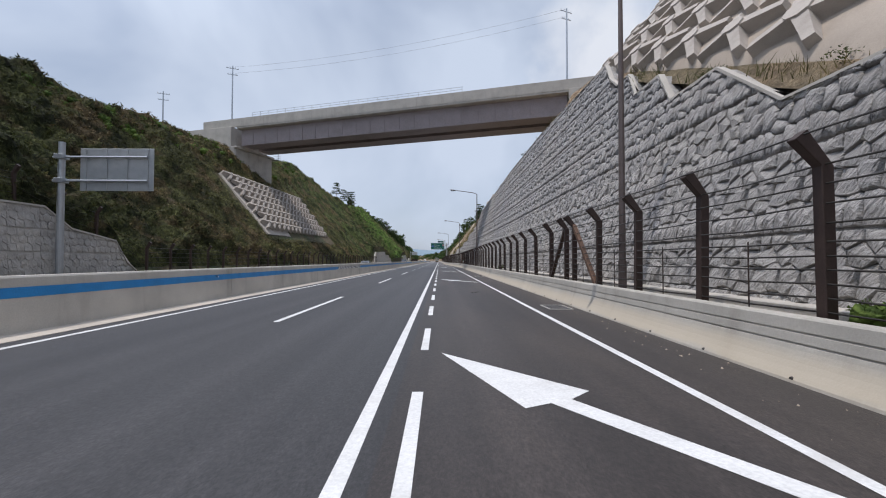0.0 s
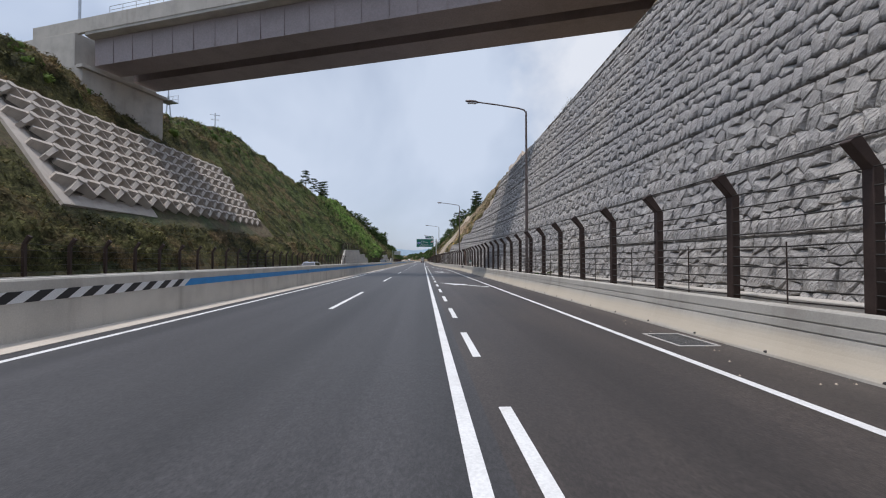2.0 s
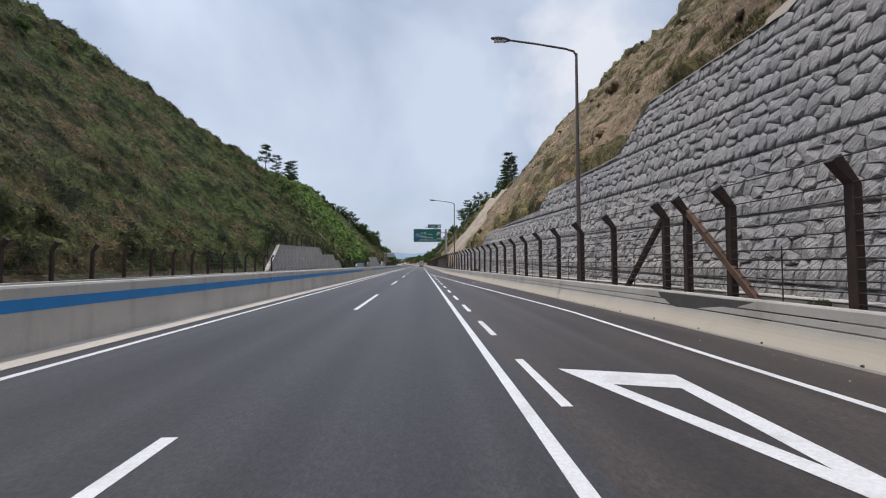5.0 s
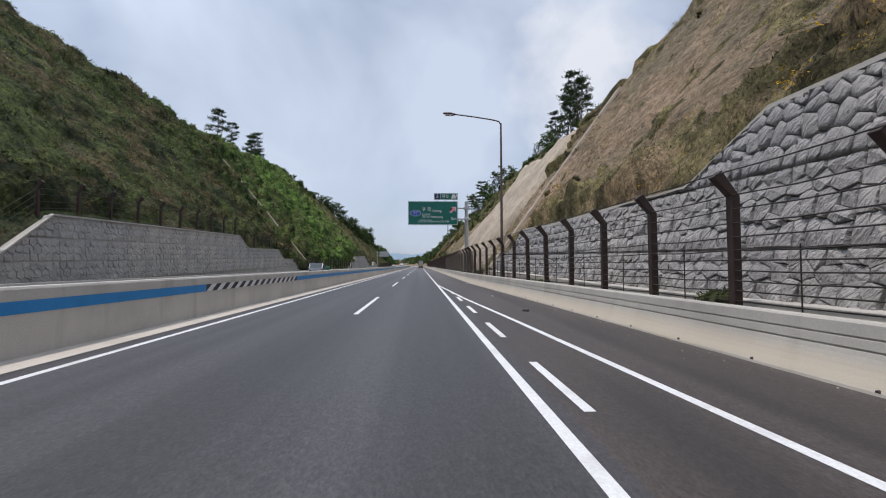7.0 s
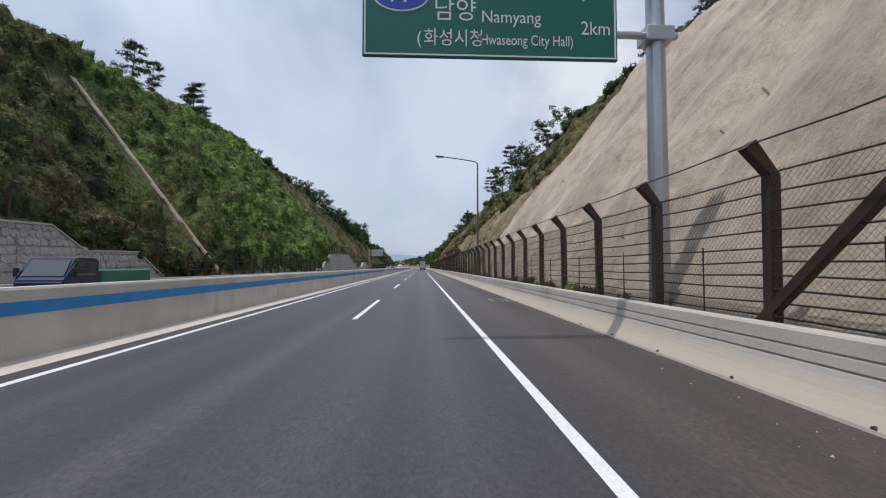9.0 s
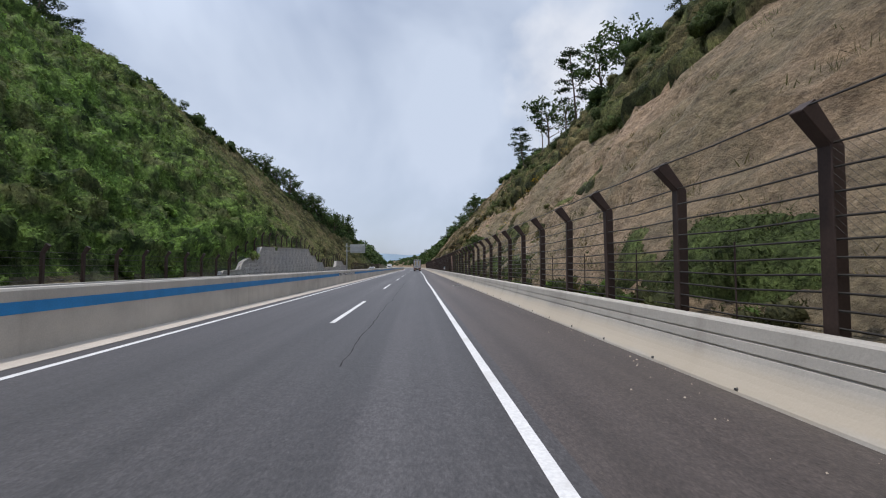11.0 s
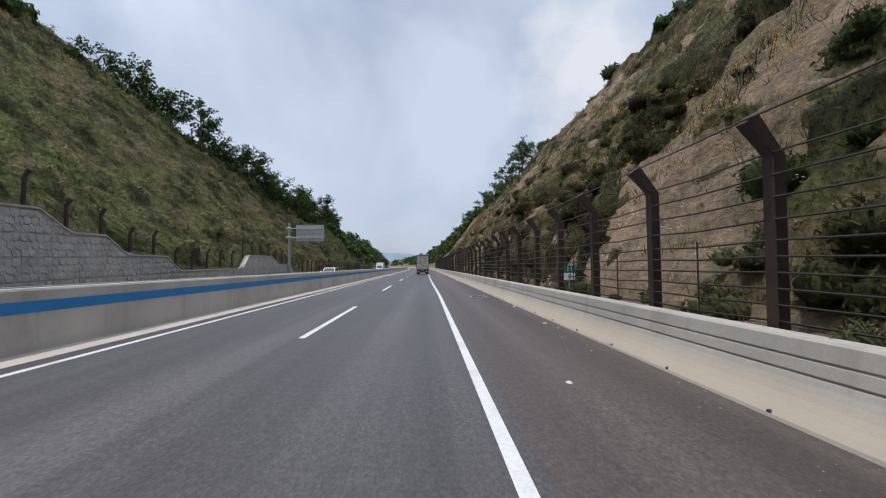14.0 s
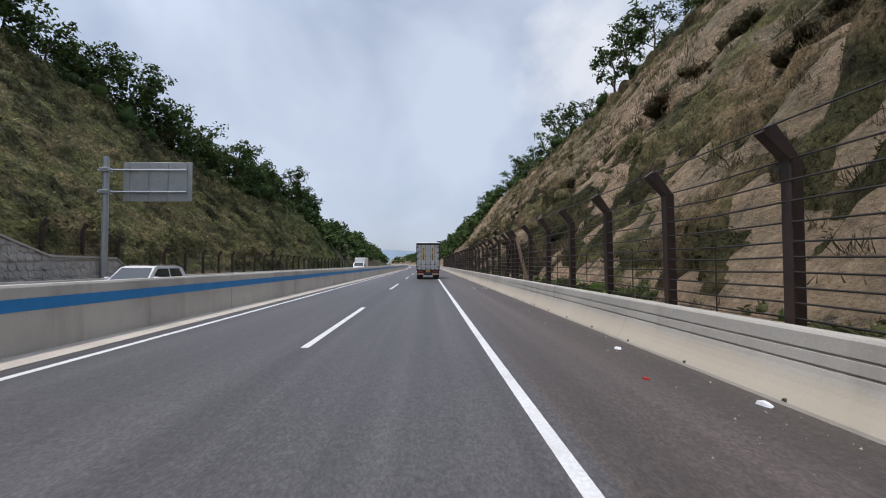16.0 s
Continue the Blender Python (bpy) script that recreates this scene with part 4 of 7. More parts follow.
utility_pole(-42.8, 92.0, 23.5, 19.0)
utility_pole(22.3, 73.5, 20.0, 24.5)
utility_pole(-58.5, 94.0, 27.5, 10.3)
utility_pole(-58.0, 160.0, 33.0, 9.5)
utility_pole(-63.6, 147.6, 33.0, 13.9, legs=2)
bm = bmesh.new()
for dz in (0.0, -1.3):
    prev = None
    for k in range(25):
        f = k / 24
        p = Vector((-42.8 + 65.1 * f, 92.0 - 18.5 * f, 42.2 + 2.2 * f + dz - 3.0 * 4 * f * (1 - f) * 0.5))
        if prev:
            tube(bm, prev, p, 0.014, seg=4, caps=False)
        prev = p
tagged(part("overhead_cable", bm, WIRE), "thin black power cables hung between utility poles", "cable")


# ---- crib facings ----
def cross_block():
    """A thick X-shaped concrete bearing block, lying in its own x-y plane, proud in z."""
    bm = bmesh.new()
    hub = [bm.verts.new((0.42 * math.cos(g), 0.36 * math.sin(g), z)) for z in (-0.5, 0.95) for g in [k * math.tau / 8 for k in range(8)]]
    for k in range(8):
        j = (k + 1) % 8
        bm.faces.new((hub[k], hub[j], hub[8 + j], hub[8 + k]))
    bm.faces.new(hub[8:])
    for sx in (-1, 1):
        for sy in (-1, 1):
            d = Vector((sx * 1.3, sy * 0.86, 0))
            n = Vector((-d.y, d.x, 0)).normalized()
            ring = []
            for f, w, zt in ((0.12, 0.25, 0.88), (0.6, 0.2, 0.62), (1.0, 0.17, 0.42)):
                ring.append([bm.verts.new(d * f + n * w * s + Vector((0, 0, z))) for s, z in ((-1.15, -0.5), (1.15, -0.5), (0.85, zt), (-0.85, zt))])
            for p, q in zip(ring, ring[1:]):
                for i in range(4):
                    j = (i + 1) % 4
                    bm.faces.new((p[i], p[j], q[j], q[i]))
            bm.faces.new(ring[-1])
    bmesh.ops.recalc_face_normals(bm, faces=bm.faces)
    me = bpy.data.meshes.new("cross_block")
    bm.to_mesh(me)
    bm.free()
    me.materials.append(CRIB)
    return me


CROSS = cross_block()


def plane_frame(a, b, d):
    """Axes on a patch: along, up, out."""
    ex = (b - a).normalized()
    ez = ex.cross(d - a).normalized()
    return ex, ez.cross(ex), ez


def crib(name, label, bl, br, tl, tr, rows, cols, scale, inset):
    e = empty(name, None, label, "slope facing", kind="structure")
    bl, br, tl, tr = Vector(bl), Vector(br), Vector(tl), Vector(tr)

    def at_uv(u, v):
        return bl * (1 - u) * (1 - v) + br * u * (1 - v) + tl * (1 - u) * v + tr * u * v
    bm = bmesh.new()
    ex, ey, ez = plane_frame(bl, br, tl)
    if ez.z < 0:
        ez = -ez
    n = 10
    top = [[bm.verts.new(at_uv(i / n, j / n) + ez * 0.1 * noise.noise(at_uv(i / n, j / n) * 0.3)) for i in range(n + 1)] for j in range(n + 1)]
    for j in range(n):
        for i in range(n):
            bm.faces.new((top[j][i], top[j][i + 1], top[j + 1][i + 1], top[j + 1][i]))
    edge = [v for v in top[0]] + [r[-1] for r in top[1:]] + [v for v in top[-1][-2::-1]] + [r[0] for r in top[-2:0:-1]]
    low = [bm.verts.new(v.co - ez * 2.2) for v in edge]
    for i in range(len(edge)):
        j = (i + 1) % len(edge)
        bm.faces.new((edge[i], edge[j], low[j], low[i]))
    part("facing_slab", bm, CRIB, e, "pale sprayed concrete slab")
    # Soil sheet over the slab, coloured dark to stand for shade between blocks.
    bm = bmesh.new()
    n = 16
    bed = [[bm.verts.new(at_uv(0.035 + 0.93 * i / n, 0.09 + 0.87 * j / n) + ez * (0.13 + 0.08 * noise.noise(at_uv(i / n, j / n) * 1.3))) for i in range(n + 1)] for j in range(n + 1)]
    for j in range(n):
        for i in range(n):
            bm.faces.new((bed[j][i], bed[j][i + 1], bed[j + 1][i + 1], bed[j + 1][i]))
    part("soil_bed", bm, BED, e, "soil between the blocks, coloured dark for their shade")
    rot = Matrix((ex, ey, ez)).transposed().to_4x4()
    if rot.determinant() < 0:
        rot = Matrix((-ex, ey, ez)).transposed().to_4x4()
    for r in range(rows):
        for c in range(cols):
            u = inset + (1 - 2 * inset) * (c + (0.5 if r % 2 else 0.0)) / (cols - 0.5)
            v = 0.14 + 0.8 * r / (rows - 1)
            ob = new("cross_block", CROSS)
            ob.parent = e
            ob.matrix_world = Matrix.Translation(at_uv(u, v) + ez * 0.12) @ rot @ Matrix.Diagonal((scale, scale, scale, 1))
    return e


crib("crib_facing_west", "pale concrete slope facing studded with cross-shaped blocks", (-25.9, 68.8, 5.75), (-27.5, 114.0, 6.25), (-35.0, 71.5, 15.85), (-36.5, 116.5, 17.55), 7, 17, 1.0, 0.045)


def crib_over(name, label, side, y0, y1, u0, u1, blocks_from):
    """A sprayed slab that follows the hillside, with rows of cross blocks."""
    e = empty(name, None, label, "slope facing", kind="structure")

    def surf(y, u, out):
        p = slope_point(side, y, u)
        a = slope_point(side, y + 0.5, u) - slope_point(side, y - 0.5, u)
        b = slope_point(side, y, min(1.0, u + 0.02)) - slope_point(side, y, u - 0.02)
        a, b = a.normalized(), b.normalized()
        n = a.cross(b).normalized()
        if n.z < 0:
            n = -n
        return p + n * out, a, n.cross(a), n
    ys, us = steps(y0, y1, 1.0), [u0 + (u1 - u0) * k / 24 for k in range(25)]
    vs, fs = [], []
    for i, y in enumerate(ys):
        for j, u in enumerate(us):
            rim = i in (0, len(ys) - 1) or j in (0, 24)
            vs.append(tuple(surf(y, u, -0.4 if rim else 0.16 + 0.1 * noise.noise(Vector((y * 0.4, u * 8, 3))))[0]))
    for i in range(len(ys) - 1):
        for j in range(24):
            fs.append((i * 25 + j, i * 25 + j + 1, (i + 1) * 25 + j + 1, (i + 1) * 25 + j))
    arrays("facing_slab", vs, fs, SLAB, e, "beige sprayed concrete slab", smooth=True)
    r = 0
    u = u0 + 0.07
    while u < u1 - 0.02:
        y = blocks_from + (1.35 if r % 2 else 0.0)
        while y < y1 - 1.2:
            p, a, b, n = surf(y, u, 0.2)
            m = Matrix((a, b, n)).transposed().to_4x4() @ Matrix.Diagonal((0.9, 0.9, 0.46, 1))
            ob = new("cross_block", CROSS)
            ob.parent = e
            ob.matrix_world = Matrix.Translation(p) @ m
            y += 2.7
        u += 1.72 / (slope_point(side, 18, 1.0) - slope_point(side, 18, 0.0)).length
        r += 1
    return e


crib_over("crib_facing_east", "large concrete cross blocks on a beige sprayed slope above the wall", 1, 1.0, 30.5, 0.0, 0.97, 10.6)

# ---- sprayed concrete face and drainage chutes ----
SHOT_Z = track([(179.8, 2.5), (181, 5.5), (183, 10), (184.5, 14), (186, 17.5), (188, 18.5), (194, 18.5), (200, 17.2), (207, 18.2), (213, 19.2), (218, 19.5), (220, 15), (221.3, 8), (222.3, 3)])


def SHOT_TOP(y):
    return min(0.99, (SHOT_Z(y) - GROUND_R) / (CREST_R(y) - GROUND_R))


sy = steps(180.2, 222, 0.8)
vs, fs = [], []
NU = 34
for i, y in enumerate(sy):
    w = 0.5 * noise.noise(Vector((y * 0.5, 2.2, 0)))
    for j in range(NU):
        u = -0.01 + (max(0.03, SHOT_TOP(y) + 0.04 * w) + 0.01) * j / (NU - 1)
        p = slope_point(1, y, u)
        out = 0.8 if 0 < i < len(sy) - 1 and j < NU - 1 else -0.6
        k = 0.8 * noise.noise(Vector((y * 0.22 + p.z * 0.08, p.z * 0.06, 5.0))) + 0.42 * noise.noise(Vector((y * 0.45, p.z * 0.2, 5.0))) + 0.16 * noise.noise(Vector((y * 1.1, p.z * 0.6, 5.0)))
        if j == 0:
            vs.append((p.x - 0.22, y, GROUND_R - 0.2))
        else:
            f = min(1.0, (j + 1) / 9) if out > 0 else 1.0
            vs.append((p.x - 0.78 * f * (out + k), y, p.z + 0.62 * f * (out + k)))
for i in range(len(sy) - 1):
    for j in range(NU - 1):
        fs.append((i * NU + j, (i + 1) * NU + j, (i + 1) * NU + j + 1, i * NU + j + 1))
shot = tagged(arrays("sprayed_slope_face", vs, fs, SHOT, smooth=True), "smooth beige sprayed concrete face on the cut slope", "slope facing", kind="structure")
rb = random.Random(3)
for k in range(60):
    y = rb.uniform(182, 215)
    u = rb.uniform(0.06, max(0.08, SHOT_TOP(y) - 0.05))
    p = slope_point(1, y, u)
    bm = bmesh.new()
    tube(bm, (p.x - 0.2, y, p.z + 0.15), (p.x - 0.42, y, p.z + 0.36), 0.045, 0.03, 6)
    part("anchor_head", bm, CRIB, shot)


# sprayed strip above the tall end of the stone wall
ys_, vs, fs = steps(84, 109, 0.8), [], []
for i, y in enumerate(ys_):
    u1 = float(np.interp(y, [84, 92, 96, 101, 109], [0.03, 0.42, 0.4, 0.26, 0.02]))
    for j in range(10):
        p = slope_point(1, y, -0.005 + u1 * j / 9)
        k = -0.5 if j == 9 or i in (0, len(ys_) - 1) else 0.3 + 0.2 * noise.noise(Vector((y * 0.4, p.z * 0.4, 9.0)))
        vs.append((p.x - 0.6 * k, y, p.z + 0.75 * k))
for i in range(len(ys_) - 1):
    for j in range(9):
        fs.append((i * 10 + j, (i + 1) * 10 + j, (i + 1) * 10 + j + 1, i * 10 + j + 1))
tagged(arrays("sprayed_slope_face", vs, fs, SLAB, smooth=True), "beige sprayed concrete above the end of the tall wall", "slope facing", kind="structure")


def chute(name, side, y0, y1, u0, u1, w, lift, deep=0.5, gone=0.0):
    """A stepped concrete channel running down the slope."""
    e = empty(name, None, "pale concrete drainage chute running down the slope", "drain", kind="structure")
    n = 26
    up = Vector((-side * 0.7, 0, 0.7))
    lo, hi = slope_point(side, y0, u0) + up * lift, slope_point(side, y1, u1) + up * lift
    for k in range(n):
        a, b = lo.lerp(hi, k / n), lo.lerp(hi, (k + 1) / n)
        d = b - a
        bm = bmesh.new()
        for s in (-1, 1):
            q = Vector((0, s * w / 2, 0))
            if s > 0 or noise.noise(Vector((k * 0.37, side, 2.0))) > gone - 0.5:
                beam(bm, a + q + d * 0.01, b + q - d * 0.01, w * 0.46, deep, up)
        part("chute_section", bm, CHUTE, e)
        bm = bmesh.new()
        beam(bm, a - up * 0.32 * deep, b - up * 0.32 * deep, w * 0.6, deep, up)
        part("channel_bed", bm, SILT, e, "silted channel bed")
    return e


chute("drain_chute_east", 1, 174.8, 181.2, 0.02, 0.9, 0.6, 0.15, 0.26)
chute("drain_chute_west", -1, 225.0, 231.0, 0.0, 0.82, 0.42, 0.5, 0.16, 0.5)


# ---- street lamps ----
def street_lamp():
    e = empty("street_lamp", None, "tall brown steel street lamp with one long arm", "street lamp", "street lamps")
    bm = bmesh.new()
    box(bm, (-0.22, -0.22, 0), (0.22, 0.22, 0.03), 0.008)
    part("base_plate", bm, LAMPST, e)
    bm = bmesh.new()
    tube(bm, (0, 0, 0.02), (0, 0, 0.9), 0.125, 0.12, 14)
    tube(bm, (0, 0, 0.9), (0, 0, 10.7), 0.105, 0.06, 14)
    part("pole", bm, LAMPST, e, smooth=False)
    bm = bmesh.new()
    pts = [(0, 0, 10.6), (-0.12, 0, 10.8), (-0.5, 0, 10.91), (-2.0, 0, 11.13), (-3.2, 0, 11.27)]
    for a, b in zip(pts, pts[1:]):
        tube(bm, a, b, 0.05, 0.045, 8)
    part("arm", bm, LAMPST, e)
    bm = bmesh.new()
    bmesh.ops.create_uvsphere(bm, u_segments=12, v_segments=8, radius=1.0, matrix=Matrix.Translation((-3.55, 0, 11.3)) @ Matrix.Rotation(radians(6), 4, "Y") @ Matrix.Diagonal((0.48, 0.17, 0.1, 1)))
    head = part("lamp_head", bm, LAMPST, e, smooth=True)
    bm = bmesh.new()
    box(bm, (-3.85, -0.12, 11.18), (-3.3, 0.12, 11.23), 0.01)
    part("lens", bm, WHITE, head, "clear lamp lens")
    return e


first = street_lamp()
first.matrix_world = pose(BARRIER_X(13.4) + 0.82, 13.4, GROUND_R - 0.02)
for y in (65.0, 115.4, 166.6, 219.0):
    copy_thing(first, pose(BARRIER_X(y) + 0.82, y, GROUND_R - 0.02))


# ---- signs ----
def plate(lo, hi, bevel=0.02):
    return boxes((lo, hi), bevel=bevel)


gantry = empty("direction_sign", pose(0.14, 187.4, 0), "green motorway direction sign on a galvanised cantilever post", "road sign")
bm = bmesh.new()
tube(bm, (3.83, 0.25, 0.5), (3.83, 0.25, 9.05), 0.24, 0.2, 16)
part("post", bm, GALV, gantry)
for z in (8.28, 7.02):
    bm = bmesh.new()
    tube(bm, (-2.2, 0.18, z), (4.3, 0.18, z), 0.085, seg=10)
    arm = part("cantilever_arm", bm, GALV, gantry)
    part("clamp", boxes(((3.5, -0.02, z - 0.17), (4.16, 0.5, z + 0.17)), bevel=0.02), GALV, arm)
board = part("sign_board", plate((-2.94, -0.03, 6.3), (2.8, 0.06, 9.05)), GREEN, gantry, "green reflective panel")


def outline(x0, x1, z0, z1, w, y, material, parent, name="border"):
    part(name, boxes(((x0, y - 0.006, z0), (x1, y, z0 + w)), ((x0, y - 0.006, z1 - w), (x1, y, z1)), ((x0, y - 0.006, z0 + w), (x0 + w, y, z1 - w)), ((x1 - w, y - 0.006, z0 + w), (x1, y, z1 - w))), material, parent)


outline(-2.90, 2.76, 6.34, 9.01, 0.035, -0.032, WHITE, board)


def letters(s, size, x, z, parent, squeeze=1.0, material=None):
    text_mesh(s, size, material or WHITE, Matrix.Translation((x, -0.036, z)) @ Matrix.Rotation(radians(90), 4, "X"), parent, "lettering", squeeze)


SX = lambda px: -2.94 + (px - 100) * (5.74 / 676)
SZ = lambda py: 9.05 - (py - 140) * (2.75 / 310)
for s, size, px, py, sq in (("우 정", 0.56, 284, 247, 0.92), ("남양", 0.56, 284, 331, 0.95), ("Ujeong", 0.4, 424, 265, 0.95), ("Namyang", 0.4, 410, 344, 0.9), ("(", 0.4, 240, 402, 0.9), ("화성시청", 0.42, 258, 402, 0.88),
                            ("Hwaseong City Hall)", 0.34, 408, 403, 0.74), ("2km", 0.44, 676, 368, 0.9)):
    letters(s, size, SX(px), SZ(py), board, sq)


def disc(cx, cz, rx, rz, y, material, parent, name):
    bm = bmesh.new()
    vs = [bm.verts.new((cx + rx * math.cos(a), y, cz + rz * math.sin(a))) for a in [k * math.tau / 28 for k in range(28)]]
    bm.faces.new(vs)
    return part(name, bm, material, parent)


disc(SX(200), SZ(295), 0.62, 0.36, -0.036, WHITE, board, "shield_rim")
disc(SX(200), SZ(295), 0.58, 0.32, -0.040, SHIELD, board, "route_shield")
text_mesh("77", 0.52, WHITE, Matrix.Translation((SX(200), -0.045, SZ(295))) @ Matrix.Rotation(radians(90), 4, "X"), board, "lettering", 1.1, "CENTER")
for mt, k, y in ((WHITE, 1.0, -0.036), (PINK, 0.84, -0.041)):
    bm = bmesh.new()
    cx, cz = SX(708), SZ(252)
    pts = [(0.37, 0.34), (-0.22, 0.34), (-0.02, 0.14), (-0.4, -0.2), (-0.2, -0.4), (0.16, -0.04), (0.37, -0.26)]
    bm.faces.new([bm.verts.new((cx + a * k, y, cz + b * k)) for a, b in pts])
    bmesh.ops.triangulate(bm, faces=bm.faces)
    part("arrow", bm, mt, board, "pink arrow with white rim" if k < 1 else "")
small = part("exit_plate", plate((0.05, -0.03, 9.22), (2.8, 0.04, 10)), GREEN, gantry, "small green exit number plate")
outline(0.08, 2.77, 9.25, 9.97, 0.03, -0.032, WHITE, small)
part("number_field", boxes(((0.12, -0.04, 9.29), (0.78, -0.032, 9.93))), NAVY, small)
part("rule", boxes(((0.78, -0.042, 9.27), (0.81, -0.032, 9.95))), WHITE, small)
text_mesh("5", 0.56, WHITE, Matrix.Translation((0.3, -0.046, 9.62)) @ Matrix.Rotation(radians(90), 4, "X"), small, "lettering")
text_mesh("화성", 0.46, WHITE, Matrix.Translation((0.98, -0.036, 9.62)) @ Matrix.Rotation(radians(90), 4, "X"), small, "lettering", 0.9)
for a, b, lean in ((2.02, 2.2, 0.16), (2.3, 2.5, -0.02), (2.42, 2.56, 0.2)):
    bm = bmesh.new()
    bm.faces.new([bm.verts.new(p) for p in ((a, -0.036, 9.36), (b, -0.036, 9.36), (b + lean, -0.036, 9.86), (a + lean, -0.036, 9.86))])
    part("exit_symbol", bm, WHITE, small)
for x in (0.4, 1.4, 2.4):
    part("bracket", boxes(((x - 0.03, -0.01, 9.03), (x + 0.03, 0.03, 9.24))), GALV, gantry)


def sign_back(x, y, label):
    """The ribbed back of a cantilevered sign that faces the other carriageway."""
    e = empty("sign_back", pose(x, y, 0.7), label, "road sign", "cantilever signs seen from behind")
    bm = bmesh.new()
    tube(bm, (0, 0, 0), (0, 0, 8.1), 0.2, 0.18, 14)
    part("post", bm, GALV, e)
    bd = part("board", boxes(((1.05, 0.1, 5.15), (5.5, 0.16, 7.75)), bevel=0.01), ALU, e, "plain aluminium back of a sign")
    for k in range(4):
        xx = 1.4 + k * 1.25
        part("rib", boxes(((xx, 0.04, 5.2), (xx + 0.06, 0.1, 7.7))), ALU, bd)
    for z in (5.75, 7.2):
        bm = bmesh.new()
        tube(bm, (-0.5, -0.02, z), (5.2, -0.02, z), 0.07, seg=8)
        arm = part("arm", bm, GALV, e)
        part("clamp", boxes(((-0.28, -0.28, z - 0.14), (0.28, 0.26, z + 0.14)), bevel=0.02), GALV, arm)
    return e


sign_back(-22.2, 26.8, "grey ribbed back of a cantilever road sign by the stone wall")
sign_back(-22.3, 352.5, "grey ribbed back of a cantilever road sign below the hillside")

# ---- plants ----
SHRUB_R = leaf("dusty_shrub_leaves", [(0.0, (0.035, 0.05, 0.018)), (0.5, (0.075, 0.095, 0.035)), (1.0, (0.13, 0.15, 0.06))], 0.08, (0.09, 0.085, 0.045))
DRY = leaf("dry_grass_blades", [(0.0, (0.09, 0.07, 0.03)), (0.5, (0.17, 0.135, 0.06)), (1.0, (0.27, 0.21, 0.1))], 0.05, (0.09, 0.1, 0.035))
FLOWER = leaf("yellow_flowers", [(0.0, (0.5, 0.3, 0.01)), (1.0, (0.75, 0.5, 0.03))])
PETAL = leaf("white_petals", [(0.0, (0.55, 0.55, 0.5)), (1.0, (0.75, 0.75, 0.72))])
TREE_LEAF = leaf("tree_leaves", [(0.0, (0.022, 0.042, 0.014)), (0.5, (0.05, 0.085, 0.024)), (1.0, (0.09, 0.135, 0.04))])
PINE_LEAF = leaf("pine_needles", [(0.0, (0.016, 0.032, 0.016)), (0.5, (0.035, 0.06, 0.026)), (1.0, (0.06, 0.09, 0.035))])
BARK = simple("bark", (0.1, 0.075, 0.055), 0.95, 0, 0.3, 3, 25, 0.03)
DEADWOOD = simple("dead_wood", (0.22, 0.19, 0.16), 0.95, 0, 0.3, 3, 25, 0.03)


def leaves(rng, centers, size, up=0.3):
    """Diamond leaves at the centres; returns vertices and faces."""
    n = len(centers)
    nrm = rng.normal(size=(n, 3)) + np.array([0.0, 0.0, 1.1])
    nrm /= np.linalg.norm(nrm, axis=1)[:, None] + 1e-9
    a = np.cross(nrm, rng.normal(size=(n, 3)))
    a /= np.linalg.norm(a, axis=1)[:, None] + 1e-9
    b = np.cross(nrm, a)
    s = (size * rng.uniform(0.55, 1.25, n))[:, None]
    v = np.stack([centers - a * s, centers + b * s * 0.5, centers + a * s, centers - b * s * 0.5], axis=1).reshape(-1, 3)
    return v, np.arange(4 * n).reshape(-1, 4)


def clumps(rng, pos, rad, per, flat=0.75):
    """Leaf centres for bushes at pos with radius rad, thicker at the skin."""
    n = len(pos)
    d = rng.normal(size=(n, per, 3))
    d /= np.linalg.norm(d, axis=2)[:, :, None]
    d[:, :, 2] = np.abs(d[:, :, 2])
    r = rng.uniform(0.45, 1.05, (n, per, 1)) * rad[:, None, None]
    d[:, :, 2] *= flat
    return (pos[:, None, :] + d * r).reshape(-1, 3)


def tufts(rng, pos, h, per):
    """Grass blades as thin triangles."""
    n = len(pos) * per
    base = np.repeat(pos, per, axis=0) + rng.normal(size=(n, 3)) * np.array([0.2, 0.2, 0.02])
    hh = np.repeat(h, per) * rng.uniform(0.5, 1.2, n)
    tip = base + np.stack([rng.normal(size=n) * 0.35 * hh, rng.normal(size=n) * 0.35 * hh, hh], axis=1)
    g = rng.uniform(0, math.pi, n)
    w = np.stack([np.cos(g), np.sin(g), np.zeros(n)], axis=1) * (0.012 + 0.014 * hh)[:, None]
    return np.stack([base - w, base + w, tip], axis=1).reshape(-1, 3), np.arange(3 * n).reshape(-1, 3)


def veiled(side, y, u):
    """Places where nothing grows."""
    if side > 0 and 179 < y < 222.5 and u < SHOT_TOP(y) + 0.015:
        return True
    if side > 0 and 84 < y < 109 and u < float(np.interp(y, [84, 92, 96, 101, 109], [0.03, 0.42, 0.4, 0.26, 0.02])) + 0.02:
        return True
    if side > 0 and y < 34 and 0.025 < u < 0.98:
        return True
    if side < 0 and 68.5 < y < 113.9 + 5.8 * (u - 0.2) and 0.19 < u < 0.68:
        return True
    if side > 0 and 173.5 < y < 182 and abs(y - (174.7 + 7.2 * u)) < 0.9 and u > 0.05:
        return True
    if side < 0 and abs(y - 225.0 - 7.3 * u) < 0.7 and u < 0.84:
        return True
    return False


